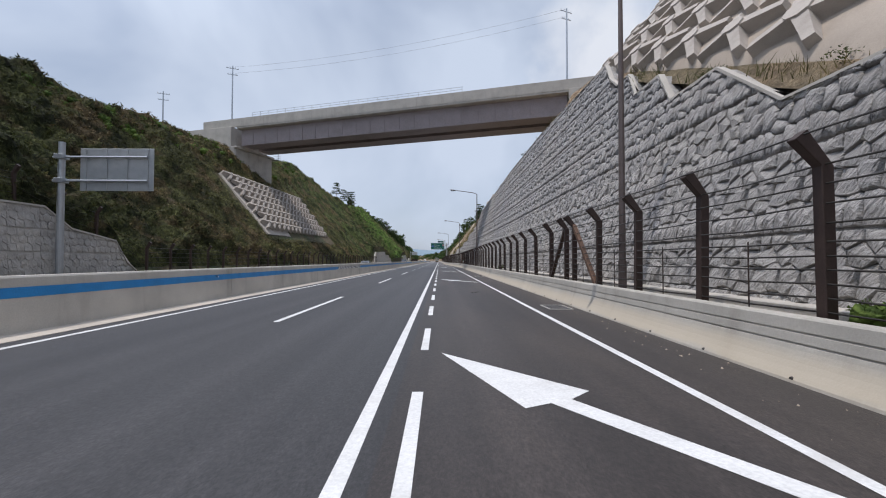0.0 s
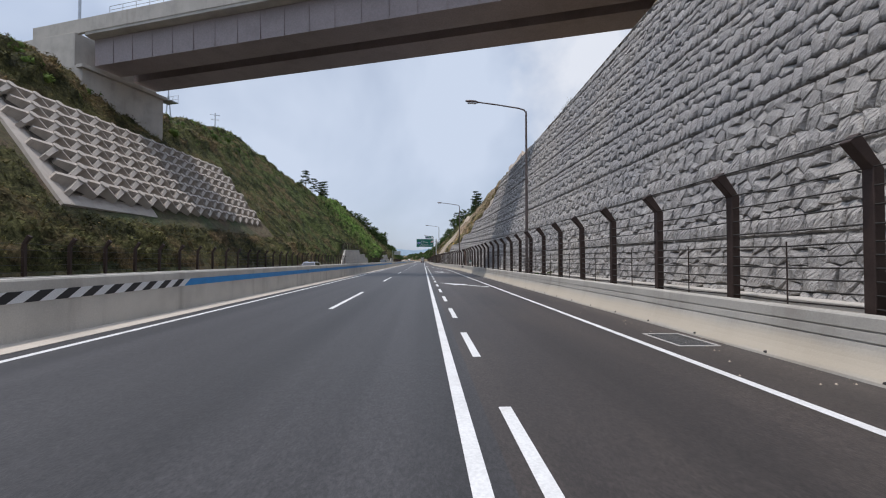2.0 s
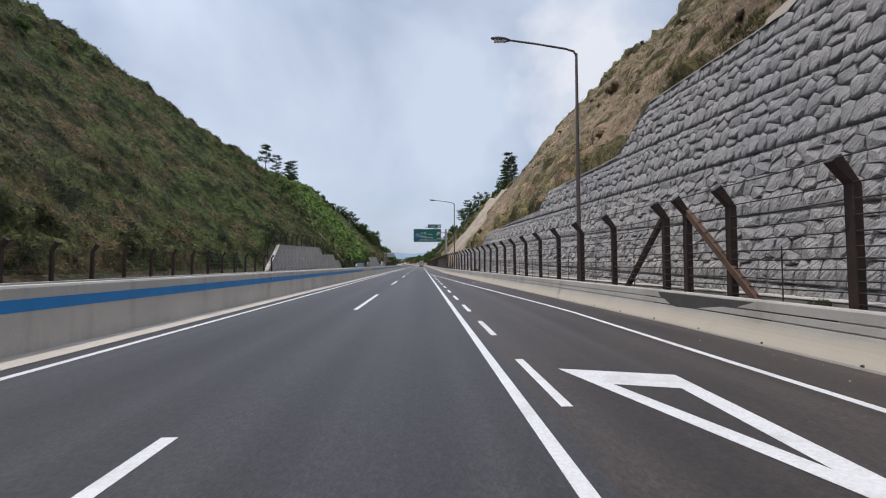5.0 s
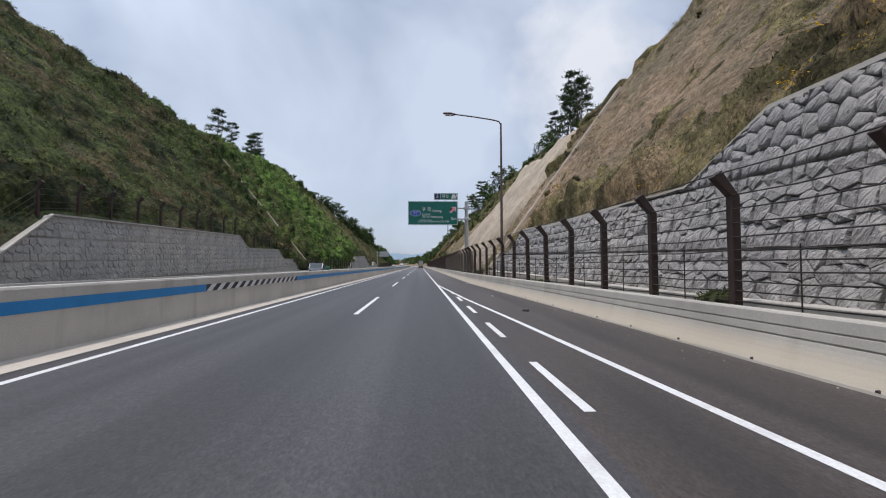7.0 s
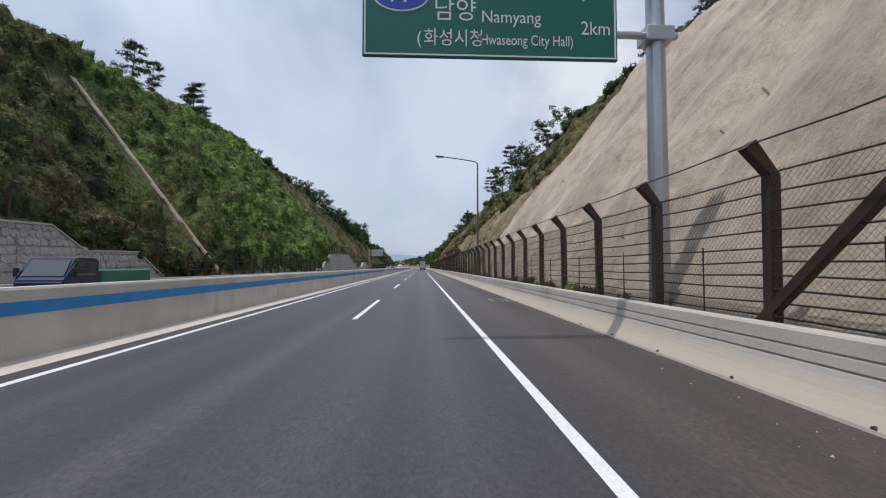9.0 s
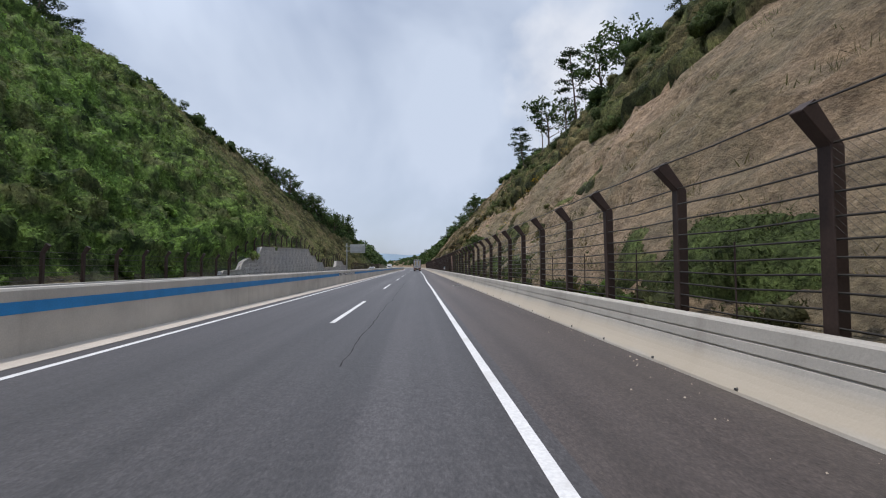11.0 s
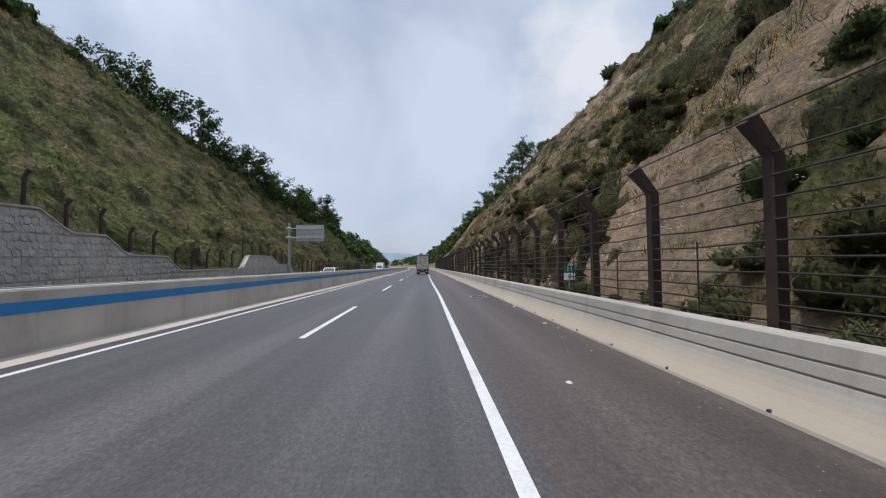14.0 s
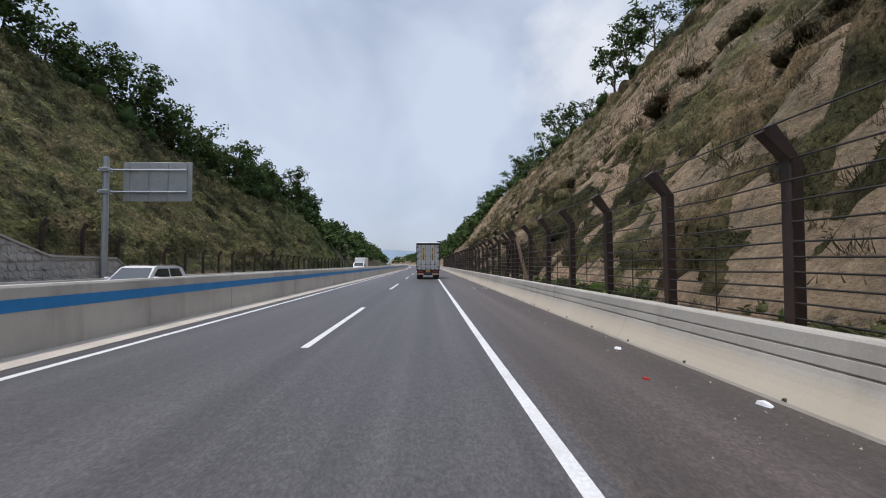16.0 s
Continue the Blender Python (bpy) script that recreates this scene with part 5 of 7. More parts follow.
def scatter(side, count, y0, y1, u0, u1, cover, seed, squash=1.0):
    """Random places on a hillside, thinned by cover(y, u, n)."""
    rng = random.Random(seed)
    out = []
    for _ in range(count):
        y, u = rng.uniform(y0, y1), u0 + (u1 - u0) * rng.random() ** squash
        if veiled(side, y, u):
            continue
        n = noise.noise(Vector((y * 0.06, u * 2.2, 20.0 + side))) + 0.6 * noise.noise(Vector((y * 0.22, u * 7.0, 31.0 + side)))
        if rng.random() < cover(y, u, n):
            p = slope_point(side, y, u)
            out.append((p.x, p.y, p.z - 0.06, n))
    return np.array(out) if out else np.zeros((0, 4))


def grown(name, label, category, pos, rad, per, size, material, seed, flat=0.75, core=True):
    """Bushes of many small leaves, several lobes each; big bushes get more of them."""
    rng = np.random.RandomState(seed)
    r = rad[0] + (rad[1] - rad[0]) * rng.beta(1.5, 3.2, len(pos))
    lobes = 3 if core else 1
    p = np.repeat(pos[:, :3], lobes, axis=0)
    rl = np.repeat(r, lobes) * rng.uniform(0.45, 0.8, len(p)) if core else r
    if core:
        p = p + rng.normal(size=p.shape) * (np.repeat(r, lobes) * 0.42)[:, None] * np.array([1, 1, 0.35]) + np.array([0, 0, 0.15])
    cnt = np.maximum(5, per / lobes * (rl / np.mean(rl)) ** 1.9).astype(int)
    c = clumps(rng, np.repeat(p, cnt, axis=0), np.repeat(rl, cnt), 1, flat)
    return tagged(arrays(name, *leaves(rng, c, np.full(len(c), size)), material), label, category, kind="stuff")


def ball(sub):
    bm = bmesh.new()
    bmesh.ops.create_icosphere(bm, subdivisions=sub, radius=1.0)
    v = np.array([tuple(p.co) for p in bm.verts])
    f = np.array([[p.index for p in q.verts] for q in bm.faces])
    bm.free()
    return v, f


BALL = ball(2)


def bushes(name, label, category, side, pos, rad, material, seed, dens=1.2, size=0.06, flat=0.85, lobes=3):
    """Bushes of several leafy lobes: a lumpy inner mass under a skin of small leaves."""
    rng = np.random.RandomState(seed)
    r = np.repeat(rad[0] + (rad[1] - rad[0]) * rng.beta(1.2, 2.6, len(pos)), lobes)
    p = np.repeat(pos[:, :3], lobes, axis=0)
    p = p + rng.normal(size=p.shape) * (r * 0.42)[:, None] * np.array([0.8, 1.1, 0.5])
    rl = r * rng.uniform(0.4, 0.72, len(p))
    p = p + np.array([-side * 0.12, 0, 0.1]) * rl[:, None]
    bv, bf = BALL
    m, nv = len(p), len(bv)
    lump = 0.78 + 0.13 * rng.normal(size=(m, nv, 1))
    cv = (p[:, None, :] + bv[None] * lump * rl[:, None, None] * np.array([1, 1, flat])).reshape(-1, 3)
    cf = (bf[None] + (np.arange(m) * nv)[:, None, None]).reshape(-1, 3)
    cnt = np.maximum(14, dens * 3.2 * (rl / size) ** 2).astype(int)
    q, qr = np.repeat(p, cnt, axis=0), np.repeat(rl, cnt)
    k = len(q)
    d = rng.normal(size=(k, 3))
    d[:, 2] += 0.35
    d /= np.linalg.norm(d, axis=1)[:, None]
    c = q + d * (qr * (0.68 + 0.5 * rng.beta(1.6, 2.2, k)))[:, None] * np.array([1, 1, flat])
    t = rng.normal(size=(k, 3)) * 0.8 + d * 0.7
    t /= np.linalg.norm(t, axis=1)[:, None]
    w = np.cross(t, rng.normal(size=(k, 3)))
    w /= np.linalg.norm(w, axis=1)[:, None] + 1e-9
    s = (1.3 * size * rng.uniform(0.5, 1.5, k))[:, None]
    lv = np.stack([c - t * s * 0.5 - w * s * 0.35, c - t * s * 0.5 + w * s * 0.35, c + t * s], axis=1).reshape(-1, 3)
    return tagged(arrays(name, np.concatenate([cv, lv]), np.concatenate([cf, np.arange(3 * k).reshape(-1, 3) + len(cv)]), material), label, category, kind="stuff")


def wisps(name, label, side, count, y0, y1, u0, u1, cov, h, per, material, seed):
    """Feathery tall weeds and scrub as fans of thin stalks."""
    pos = scatter(side, count, y0, y1, u0, u1, cov, seed)
    rng = np.random.RandomState(seed)
    hh = h[0] + (h[1] - h[0]) * rng.beta(1.4, 2.4, len(pos))
    n = len(pos) * per
    base = np.repeat(pos[:, :3], per, axis=0) + rng.normal(size=(n, 3)) * (0.32 * np.repeat(hh, per))[:, None] * np.array([1, 1, 0.15])
    ln = np.repeat(hh, per) * rng.uniform(0.4, 1.15, n)
    d = rng.normal(size=(n, 3)) * 0.55 + np.array([-side * 0.25, 0, 1.0])
    d /= np.linalg.norm(d, axis=1)[:, None]
    w = np.cross(d, rng.normal(size=(n, 3)))
    w /= np.linalg.norm(w, axis=1)[:, None] + 1e-9
    w *= (0.004 + 0.005 * ln)[:, None]
    mid = base + d * (ln * 0.55)[:, None]
    v = np.stack([base - w, base + d * ln[:, None], mid + w * 2.0], axis=1).reshape(-1, 3)
    return tagged(arrays(name, v, np.arange(3 * n).reshape(-1, 3), material), label, "scrub", kind="stuff")


GRN = leaf("bright_bush_leaves", [(0.0, (0.06, 0.11, 0.02)), (0.5, (0.115, 0.185, 0.038)), (1.0, (0.17, 0.24, 0.06))], 0.07, (0.07, 0.115, 0.03))
DARK = leaf("dark_bush_leaves", [(0.0, (0.04, 0.055, 0.02)), (0.5, (0.075, 0.095, 0.034)), (1.0, (0.115, 0.14, 0.055))], 0.07, (0.09, 0.088, 0.04))


def east(y, u, n):
    """How bushy the eastern cutting is."""
    if y < 182:
        v = 0.5 + 0.1 * u
    elif y < 296:
        v = 0.95 if u > 0.5 else 0.38
    else:
        v = 0.85 if 0.08 < u < 0.45 else (0.45 if u < 0.75 else 0.6)
    if 118 < y < 182 and u < 0.14:
        v = 0.8
    return max(0.02, v + 0.75 * n)


def growth(name, span, dark, bright, dry, fine=6.0):
    """Leaf material whose greens shift along the hillside: three lists of colours at even steps over span (y from, y to)."""
    m, n, l, b = mat(name, 0.75)
    geo = n.new("ShaderNodeNewGeometry")
    co = geo.outputs["Position"]
    sep = n.new("ShaderNodeSeparateXYZ")
    l.new(co, sep.inputs[0])
    drift = n.new("ShaderNodeMath")
    drift.operation = "MULTIPLY_ADD"
    drift.inputs[1].default_value = 40.0
    l.new(noise_node(n, l, 0.07, 3, 0.6, co), drift.inputs[0])
    l.new(sep.outputs["Y"], drift.inputs[2])
    pos = n.new("ShaderNodeMapRange")
    pos.inputs["From Min"].default_value, pos.inputs["From Max"].default_value = span[0] + 20.0, span[1] + 20.0
    l.new(drift.outputs["Value"], pos.inputs["Value"])
    tone = lambda cs: ramp(n, l, pos.outputs["Result"], [(k / (len(cs) - 1), c) for k, c in enumerate(cs)])
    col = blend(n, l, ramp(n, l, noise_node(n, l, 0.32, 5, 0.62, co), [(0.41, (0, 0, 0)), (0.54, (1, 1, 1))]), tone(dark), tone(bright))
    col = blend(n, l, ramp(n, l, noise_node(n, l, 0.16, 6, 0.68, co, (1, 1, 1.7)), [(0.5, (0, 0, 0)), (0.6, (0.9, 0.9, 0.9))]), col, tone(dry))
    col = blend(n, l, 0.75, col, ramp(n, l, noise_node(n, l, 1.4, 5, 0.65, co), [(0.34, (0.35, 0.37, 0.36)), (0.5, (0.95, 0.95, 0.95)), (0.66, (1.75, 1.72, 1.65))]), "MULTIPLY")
    # The bump's noise also darkens its own hollows in the colour, like leaf shade.
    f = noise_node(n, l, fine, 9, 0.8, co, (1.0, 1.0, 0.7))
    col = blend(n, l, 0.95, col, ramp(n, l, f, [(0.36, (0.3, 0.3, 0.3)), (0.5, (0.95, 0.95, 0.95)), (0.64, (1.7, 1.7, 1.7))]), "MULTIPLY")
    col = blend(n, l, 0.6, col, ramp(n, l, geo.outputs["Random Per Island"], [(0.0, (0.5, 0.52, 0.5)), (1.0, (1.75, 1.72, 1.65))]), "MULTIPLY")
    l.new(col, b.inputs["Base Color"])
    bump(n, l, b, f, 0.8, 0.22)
    b.inputs["Specular IOR Level"].default_value = 0.15
    tr = n.new("ShaderNodeBsdfTranslucent")
    l.new(col, tr.inputs["Color"])
    mx = n.new("ShaderNodeMixShader")
    mx.inputs[0].default_value = 0.25
    l.new(b.outputs["BSDF"], mx.inputs[1])
    l.new(tr.outputs["BSDF"], mx.inputs[2])
    l.new(mx.outputs["Shader"], n["Material Output"].inputs["Surface"])
    return m


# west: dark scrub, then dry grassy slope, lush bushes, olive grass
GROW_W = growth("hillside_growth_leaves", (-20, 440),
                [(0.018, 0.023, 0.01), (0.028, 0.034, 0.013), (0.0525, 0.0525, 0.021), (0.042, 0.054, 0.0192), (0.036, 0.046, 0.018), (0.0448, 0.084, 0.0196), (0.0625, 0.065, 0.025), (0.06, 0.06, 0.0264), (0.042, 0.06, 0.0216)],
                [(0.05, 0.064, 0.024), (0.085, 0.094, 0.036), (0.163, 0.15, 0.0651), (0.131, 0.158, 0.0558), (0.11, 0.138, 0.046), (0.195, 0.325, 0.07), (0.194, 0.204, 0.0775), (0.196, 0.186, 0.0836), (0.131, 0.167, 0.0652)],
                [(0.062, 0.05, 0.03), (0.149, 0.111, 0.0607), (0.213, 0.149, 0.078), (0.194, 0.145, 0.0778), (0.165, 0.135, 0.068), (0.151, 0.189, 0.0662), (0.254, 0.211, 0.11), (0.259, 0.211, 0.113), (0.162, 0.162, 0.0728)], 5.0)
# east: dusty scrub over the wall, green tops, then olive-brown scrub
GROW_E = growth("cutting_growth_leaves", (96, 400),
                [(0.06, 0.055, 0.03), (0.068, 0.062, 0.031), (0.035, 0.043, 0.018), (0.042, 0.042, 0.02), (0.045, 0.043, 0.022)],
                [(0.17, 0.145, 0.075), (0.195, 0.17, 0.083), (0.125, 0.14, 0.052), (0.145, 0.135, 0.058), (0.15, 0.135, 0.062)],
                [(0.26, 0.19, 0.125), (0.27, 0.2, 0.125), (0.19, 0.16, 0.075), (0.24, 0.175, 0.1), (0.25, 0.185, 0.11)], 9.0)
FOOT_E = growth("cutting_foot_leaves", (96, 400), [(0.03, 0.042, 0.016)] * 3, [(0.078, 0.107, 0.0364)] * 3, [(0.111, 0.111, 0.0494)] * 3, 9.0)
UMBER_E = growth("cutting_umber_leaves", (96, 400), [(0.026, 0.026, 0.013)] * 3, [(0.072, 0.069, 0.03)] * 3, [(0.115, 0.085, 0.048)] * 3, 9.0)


def on_field(side, y, u):
    """Points of a hillside at arrays y, u."""
    ys, us, P = FIELD[side]
    i = np.clip(np.searchsorted(ys, y) - 1, 0, len(ys) - 2)
    j = np.clip(np.searchsorted(us, u) - 1, 0, len(us) - 2)
    a = ((y - ys[i]) / (ys[i + 1] - ys[i]))[:, None]
    b = ((u - us[j]) / (us[j + 1] - us[j]))[:, None]
    return P[i, j] * (1 - a) * (1 - b) + P[i + 1, j] * a * (1 - b) + P[i, j + 1] * (1 - a) * b + P[i + 1, j + 1] * a * b


def puff(y, w, s, seed):
    d = noise.voronoi(Vector((y / s, w / s, seed)))[0][0]
    return max(0.0, 1.0 - (d / 0.72) ** 2)


def blanket(name, leaf_name, label, side, y0, y1, u0, u1, step, height, material, count, size, seed):
    """Growth that covers the hillside: a billowing mass, bare where height(y, u, n) gives less than nought, under a skin of leaves."""
    mid = on_field(side, np.array([(y0 + y1) / 2] * 2), np.array([max(0.0, u0), u1]))
    ln = float(np.linalg.norm(mid[1] - mid[0]))
    ys, us = np.linspace(y0, y1, int((y1 - y0) / step) + 1), np.linspace(u0, u1, max(4, int(ln / step) + 1))
    Y, U = np.repeat(ys, len(us)), np.tile(us, len(ys))
    p = on_field(side, Y, U)
    out = np.zeros(len(Y))
    for k in range(len(Y)):
        y, u = float(Y[k]), float(U[k])
        w = u * ln / max(1e-3, u1 - u0)
        n = 0.7 * noise.noise(Vector((y * 0.09, w * 0.13, 20.0 + seed))) + 0.65 * noise.noise(Vector((y * 0.32, w * 0.42, 31.0 + seed))) + 0.55 * noise.noise(Vector((y * 0.95, w * 1.1, 7.0)))
        h = height(y, u, n)
        if h <= 0 or veiled(side, y, u):
            out[k] = -0.35
        else:
            wy, ww = y + 0.5 * noise.noise(Vector((y * 0.6, w * 0.6, 3.0))), w + 0.5 * noise.noise(Vector((y * 0.6, w * 0.6, 9.0)))
            out[k] = h * (0.05 + 0.8 * puff(wy, ww, 2.6, seed) + 0.4 * puff(wy, ww, 1.05, seed + 5) + 0.2 * noise.noise(Vector((y * 2.2, w * 2.2, 5.0)))) - 0.05
    rim = (U <= us[1]) | (Y <= ys[0]) | (Y >= ys[-1])
    out[rim] = np.minimum(out[rim], np.where(U[rim] <= us[0], -0.35, 0.06))
    dirn = np.array([-side * 0.6, 0, 0.8])
    v = p + dirn * out[:, None]
    nu = len(us)
    i, j = np.meshgrid(np.arange(len(ys) - 1), np.arange(nu - 1), indexing="ij")
    q = np.stack([i * nu + j, i * nu + j + 1, (i + 1) * nu + j + 1, (i + 1) * nu + j], axis=-1).reshape(-1, 4)
    q = q[np.max(out[q], axis=1) > -0.3]
    if side > 0:
        q = q[:, ::-1]
    used_v, inv = np.unique(q, return_inverse=True)
    tagged(arrays(name, v[used_v], inv.reshape(-1, 4), material, smooth=True), label, "scrub", kind="stuff")
    # leaves on the skin
    rng = np.random.RandomState(seed)
    f = q[rng.randint(0, len(q), count)]
    a, b = rng.rand(count, 1), rng.rand(count, 1)
    c = v[f[:, 0]] * (1 - a) * (1 - b) + v[f[:, 1]] * a * (1 - b) + v[f[:, 2]] * a * b + v[f[:, 3]] * (1 - a) * b
    hh = np.max(out[f], axis=1)
    c = c + dirn * (np.abs(rng.normal(size=(count, 1))) * size * 0.9)
    face = dirn + rng.normal(size=(count, 3)) * 0.45
    t = np.cross(face, rng.normal(size=(count, 3)))
    t /= np.linalg.norm(t, axis=1)[:, None] + 1e-9
    t[:, 2] = np.abs(t[:, 2])
    w = np.cross(face, t)
    w /= np.linalg.norm(w, axis=1)[:, None] + 1e-9
    s = (size * rng.uniform(0.5, 1.7, count) * np.clip(0.6 + 0.6 * hh, 0.5, 1.3))[:, None]
    lv = np.stack([c - t * s * 0.4 - w * s * 0.32, c - t * s * 0.4 + w * s * 0.32, c + t * s], axis=1).reshape(-1, 3)
    tagged(arrays(leaf_name, lv, np.arange(3 * count).reshape(-1, 3), material), label, "scrub", kind="stuff")


WEST_H = track([(-20, 1.0), (45, 1.0), (62, 0.6), (120, 0.5), (200, 0.7), (222, 2.0), (292, 2.0), (312, 0.7), (440, 0.6)])


def beside_chute(y, u):
    """The strip of low growth along the western chute."""
    return -6.0 < y - 225.0 - 7.3 * u < 1.8 and u < 0.86


def west_height(y, u, n):
    h = WEST_H(y) * (1.0 + 0.5 * n)
    if u > 0.8:
        h = max(h, 1.0 + 0.4 * n)
    if u < 0.035:
        h = min(h, 0.3)
    elif u < 0.14:
        h = max(h, 0.9 + 0.6 * n)
    if beside_chute(y, u):
        h = min(h, 0.3)
    bare = 0.62 if 62 < y < 205 or y > 305 else 0.85
    return h if n < bare else -1.0


def east_height(y, u, n):
    """How high the eastern scrub stands; less than nought where the earth is bare."""
    w = u + 0.09 * n
    yy = y + 7.0 * n
    if yy < 182:
        v, h = (0.75 - max(0.0, y - 158) * 0.04, 0.9) if w < 0.09 and yy > 112 else ((-0.02 if y < 138 else (-0.14 if y < 174 else -0.3)) + 0.1 * u, 0.6)
    elif yy < 296:
        v, h = (0.7, 1.0) if w > 0.47 else (-0.38, 0.6)
    elif yy < 324:
        v, h = (-0.06 if yy < 302 else 0.1, 0.6) if w < 0.17 else ((0.24, 0.9) if w < 0.43 else (0.22, 0.6))
    else:
        v, h = (-0.1, 0.6) if w < 0.2 else ((0.16, 0.8) if w < 0.34 else (-0.02, 0.4))
    if u > 0.88:
        v, h = max(v, 0.3), 0.7
    if 271.5 < y + 3.0 * n < 289 and w < 0.24:
        v, h = v + 0.6, 0.9
    k = v + 0.9 * n
    return h * min(1.0, 0.05 + 1.5 * k) if k > 0 else -1.0


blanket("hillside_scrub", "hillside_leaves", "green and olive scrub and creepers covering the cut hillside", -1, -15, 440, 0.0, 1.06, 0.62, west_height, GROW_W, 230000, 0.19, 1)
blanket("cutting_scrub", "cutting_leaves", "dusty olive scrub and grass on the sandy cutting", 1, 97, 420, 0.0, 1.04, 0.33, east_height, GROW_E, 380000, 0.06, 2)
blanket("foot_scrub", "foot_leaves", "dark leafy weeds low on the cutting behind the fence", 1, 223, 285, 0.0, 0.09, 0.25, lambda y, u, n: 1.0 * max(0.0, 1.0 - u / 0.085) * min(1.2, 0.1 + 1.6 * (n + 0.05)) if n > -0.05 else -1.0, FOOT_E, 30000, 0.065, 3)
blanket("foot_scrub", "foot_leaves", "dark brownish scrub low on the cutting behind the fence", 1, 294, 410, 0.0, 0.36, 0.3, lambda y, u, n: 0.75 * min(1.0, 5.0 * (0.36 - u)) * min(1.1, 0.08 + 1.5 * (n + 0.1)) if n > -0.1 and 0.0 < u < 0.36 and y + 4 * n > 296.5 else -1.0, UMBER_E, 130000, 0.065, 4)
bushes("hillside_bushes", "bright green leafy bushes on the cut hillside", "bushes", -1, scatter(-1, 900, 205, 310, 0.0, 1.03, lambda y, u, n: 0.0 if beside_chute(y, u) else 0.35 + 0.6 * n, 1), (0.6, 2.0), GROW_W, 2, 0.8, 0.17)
bushes("hillside_foot_bushes", "dark dense bushes at the foot of the hillside", "bushes", -1, scatter(-1, 60, 205, 224, 0.0, 0.12, lambda y, u, n: 0.9, 83), (0.7, 1.7), FOOT_E, 84, 0.9, 0.12)
bushes("cutting_top_bushes", "dense dark green bushes on the upper cutting", "bushes", 1, scatter(1, 460, 226, 300, 0.5, 1.04, lambda y, u, n: 0.65 + 0.7 * n, 85), (0.5, 1.5), FOOT_E, 86, 0.9, 0.07)
bushes("cutting_green_bushes", "dense leafy green bushes low on the cutting behind the fence", "bushes", 1, scatter(1, 110, 272, 289, 0.02, 0.28, lambda y, u, n: 0.6 + 0.6 * n, 89), (0.4, 1.2), FOOT_E, 90, 0.9, 0.06)
bushes("cutting_foot_bushes", "dark brownish olive bushes low on the cutting", "bushes", 1, scatter(1, 280, 297, 400, 0.03, 0.3, lambda y, u, n: 0.5 + 0.8 * n, 87), (0.3, 1.0), UMBER_E, 88, 0.9, 0.06)
bushes("crest_bushes", "fresh green bushes along the crest of the hillside", "bushes", -1, scatter(-1, 700, 30, 160, 0.82, 1.04, lambda y, u, n: 0.55 + 0.5 * n, 81), (0.5, 1.5), GRN, 82, 0.8, 0.15)
bushes("cutting_bushes", "dusty bushes clinging to the sandy cutting", "bushes", 1, scatter(1, 900, 96, 420, 0.02, 1.03, lambda y, u, n: 0.5 * east(y, u, n), 5), (0.2, 0.7), GROW_E, 6, 0.8, 0.05)
bushes("cutting_large_bushes", "large dark soft bushes on the lower cutting", "bushes", 1, scatter(1, 240, 295, 345, 0.2, 0.5, lambda y, u, n: 0.45 + 0.8 * n, 66), (0.4, 1.2), UMBER_E, 67, 0.9, 0.055)
wisps("hillside_green_scrub", "feathery scrub on the cut hillside", -1, 4200, -15, 440, 0.0, 1.03, lambda y, u, n: 0.0 if beside_chute(y, u) else 0.5, (0.4, 1.1), 24, GROW_W, 31)
wisps("cutting_olive_scrub", "feathery olive scrub on the sandy cutting", 1, 6500, 96, 420, 0.0, 1.03, lambda y, u, n: east(y, u, n) + 0.1, (0.2, 0.6), 30, GROW_E, 33)
wisps("cutting_thick_scrub", "thick feathery scrub covering the lower cutting", 1, 1800, 296, 400, 0.03, 0.42, lambda y, u, n: 0.5 + 0.7 * n, (0.3, 0.9), 60, UMBER_E, 35)
left_dry = scatter(-1, 8000, -15, 440, 0.0, 1.03, lambda y, u, n: min(1.0, 0.75 - 1.2 * n), 3)
rng = np.random.RandomState(4)
tagged(arrays("hillside_grass", *tufts(rng, left_dry[:, :3], rng.uniform(0.3, 0.8, len(left_dry)), 9), GROW_W), "dry brownish grass tufts on the cut hillside", "grass", kind="stuff")
right_dry = scatter(1, 11000, 96, 440, 0.0, 1.03, lambda y, u, n: min(0.9, max(0.08, 0.45 + 0.8 * n)), 7)
rng = np.random.RandomState(8)
tagged(arrays("cutting_grass", *tufts(rng, right_dry[:, :3], rng.uniform(0.12, 0.34, len(right_dry)), 14), DRY), "dry yellowish grass tufts on the sandy cutting", "grass", kind="stuff")
far_grass = scatter(1, 9000, 292, 440, 0.22, 1.03, lambda y, u, n: min(0.9, max(0.15, 0.55 + 0.7 * n)), 17)
rng = np.random.RandomState(18)
tagged(arrays("cutting_olive_grass", *tufts(rng, far_grass[:, :3], rng.uniform(0.2, 0.6, len(far_grass)), 14), GROW_E), "soft olive grass on the upper cutting", "grass", kind="stuff")
rt = random.Random(91)
foot = [(BARRIER_X(y) + rt.uniform(1.0, 1.7), y, GROUND_R - 0.05, 0) for y in [rt.uniform(178, 440) for _ in range(260)]]
foot += [(BARRIER_X(y) + rt.uniform(1.1, 2.4), y, GROUND_R + 0.1, 0) for y in [rt.uniform(228, 283) for _ in range(60)]]
foot += [(BARRIER_X(y) + rt.uniform(1.0, 2.6), y, GROUND_R + 0.1, 0) for y in [rt.uniform(175.5, 181) for _ in range(16)]]
foot += [(BARRIER_X(y) + 1.2, y, GROUND_R, 0) for y in (5.0, 42.5, 61.8, 62.3, 104, 146, 158)]
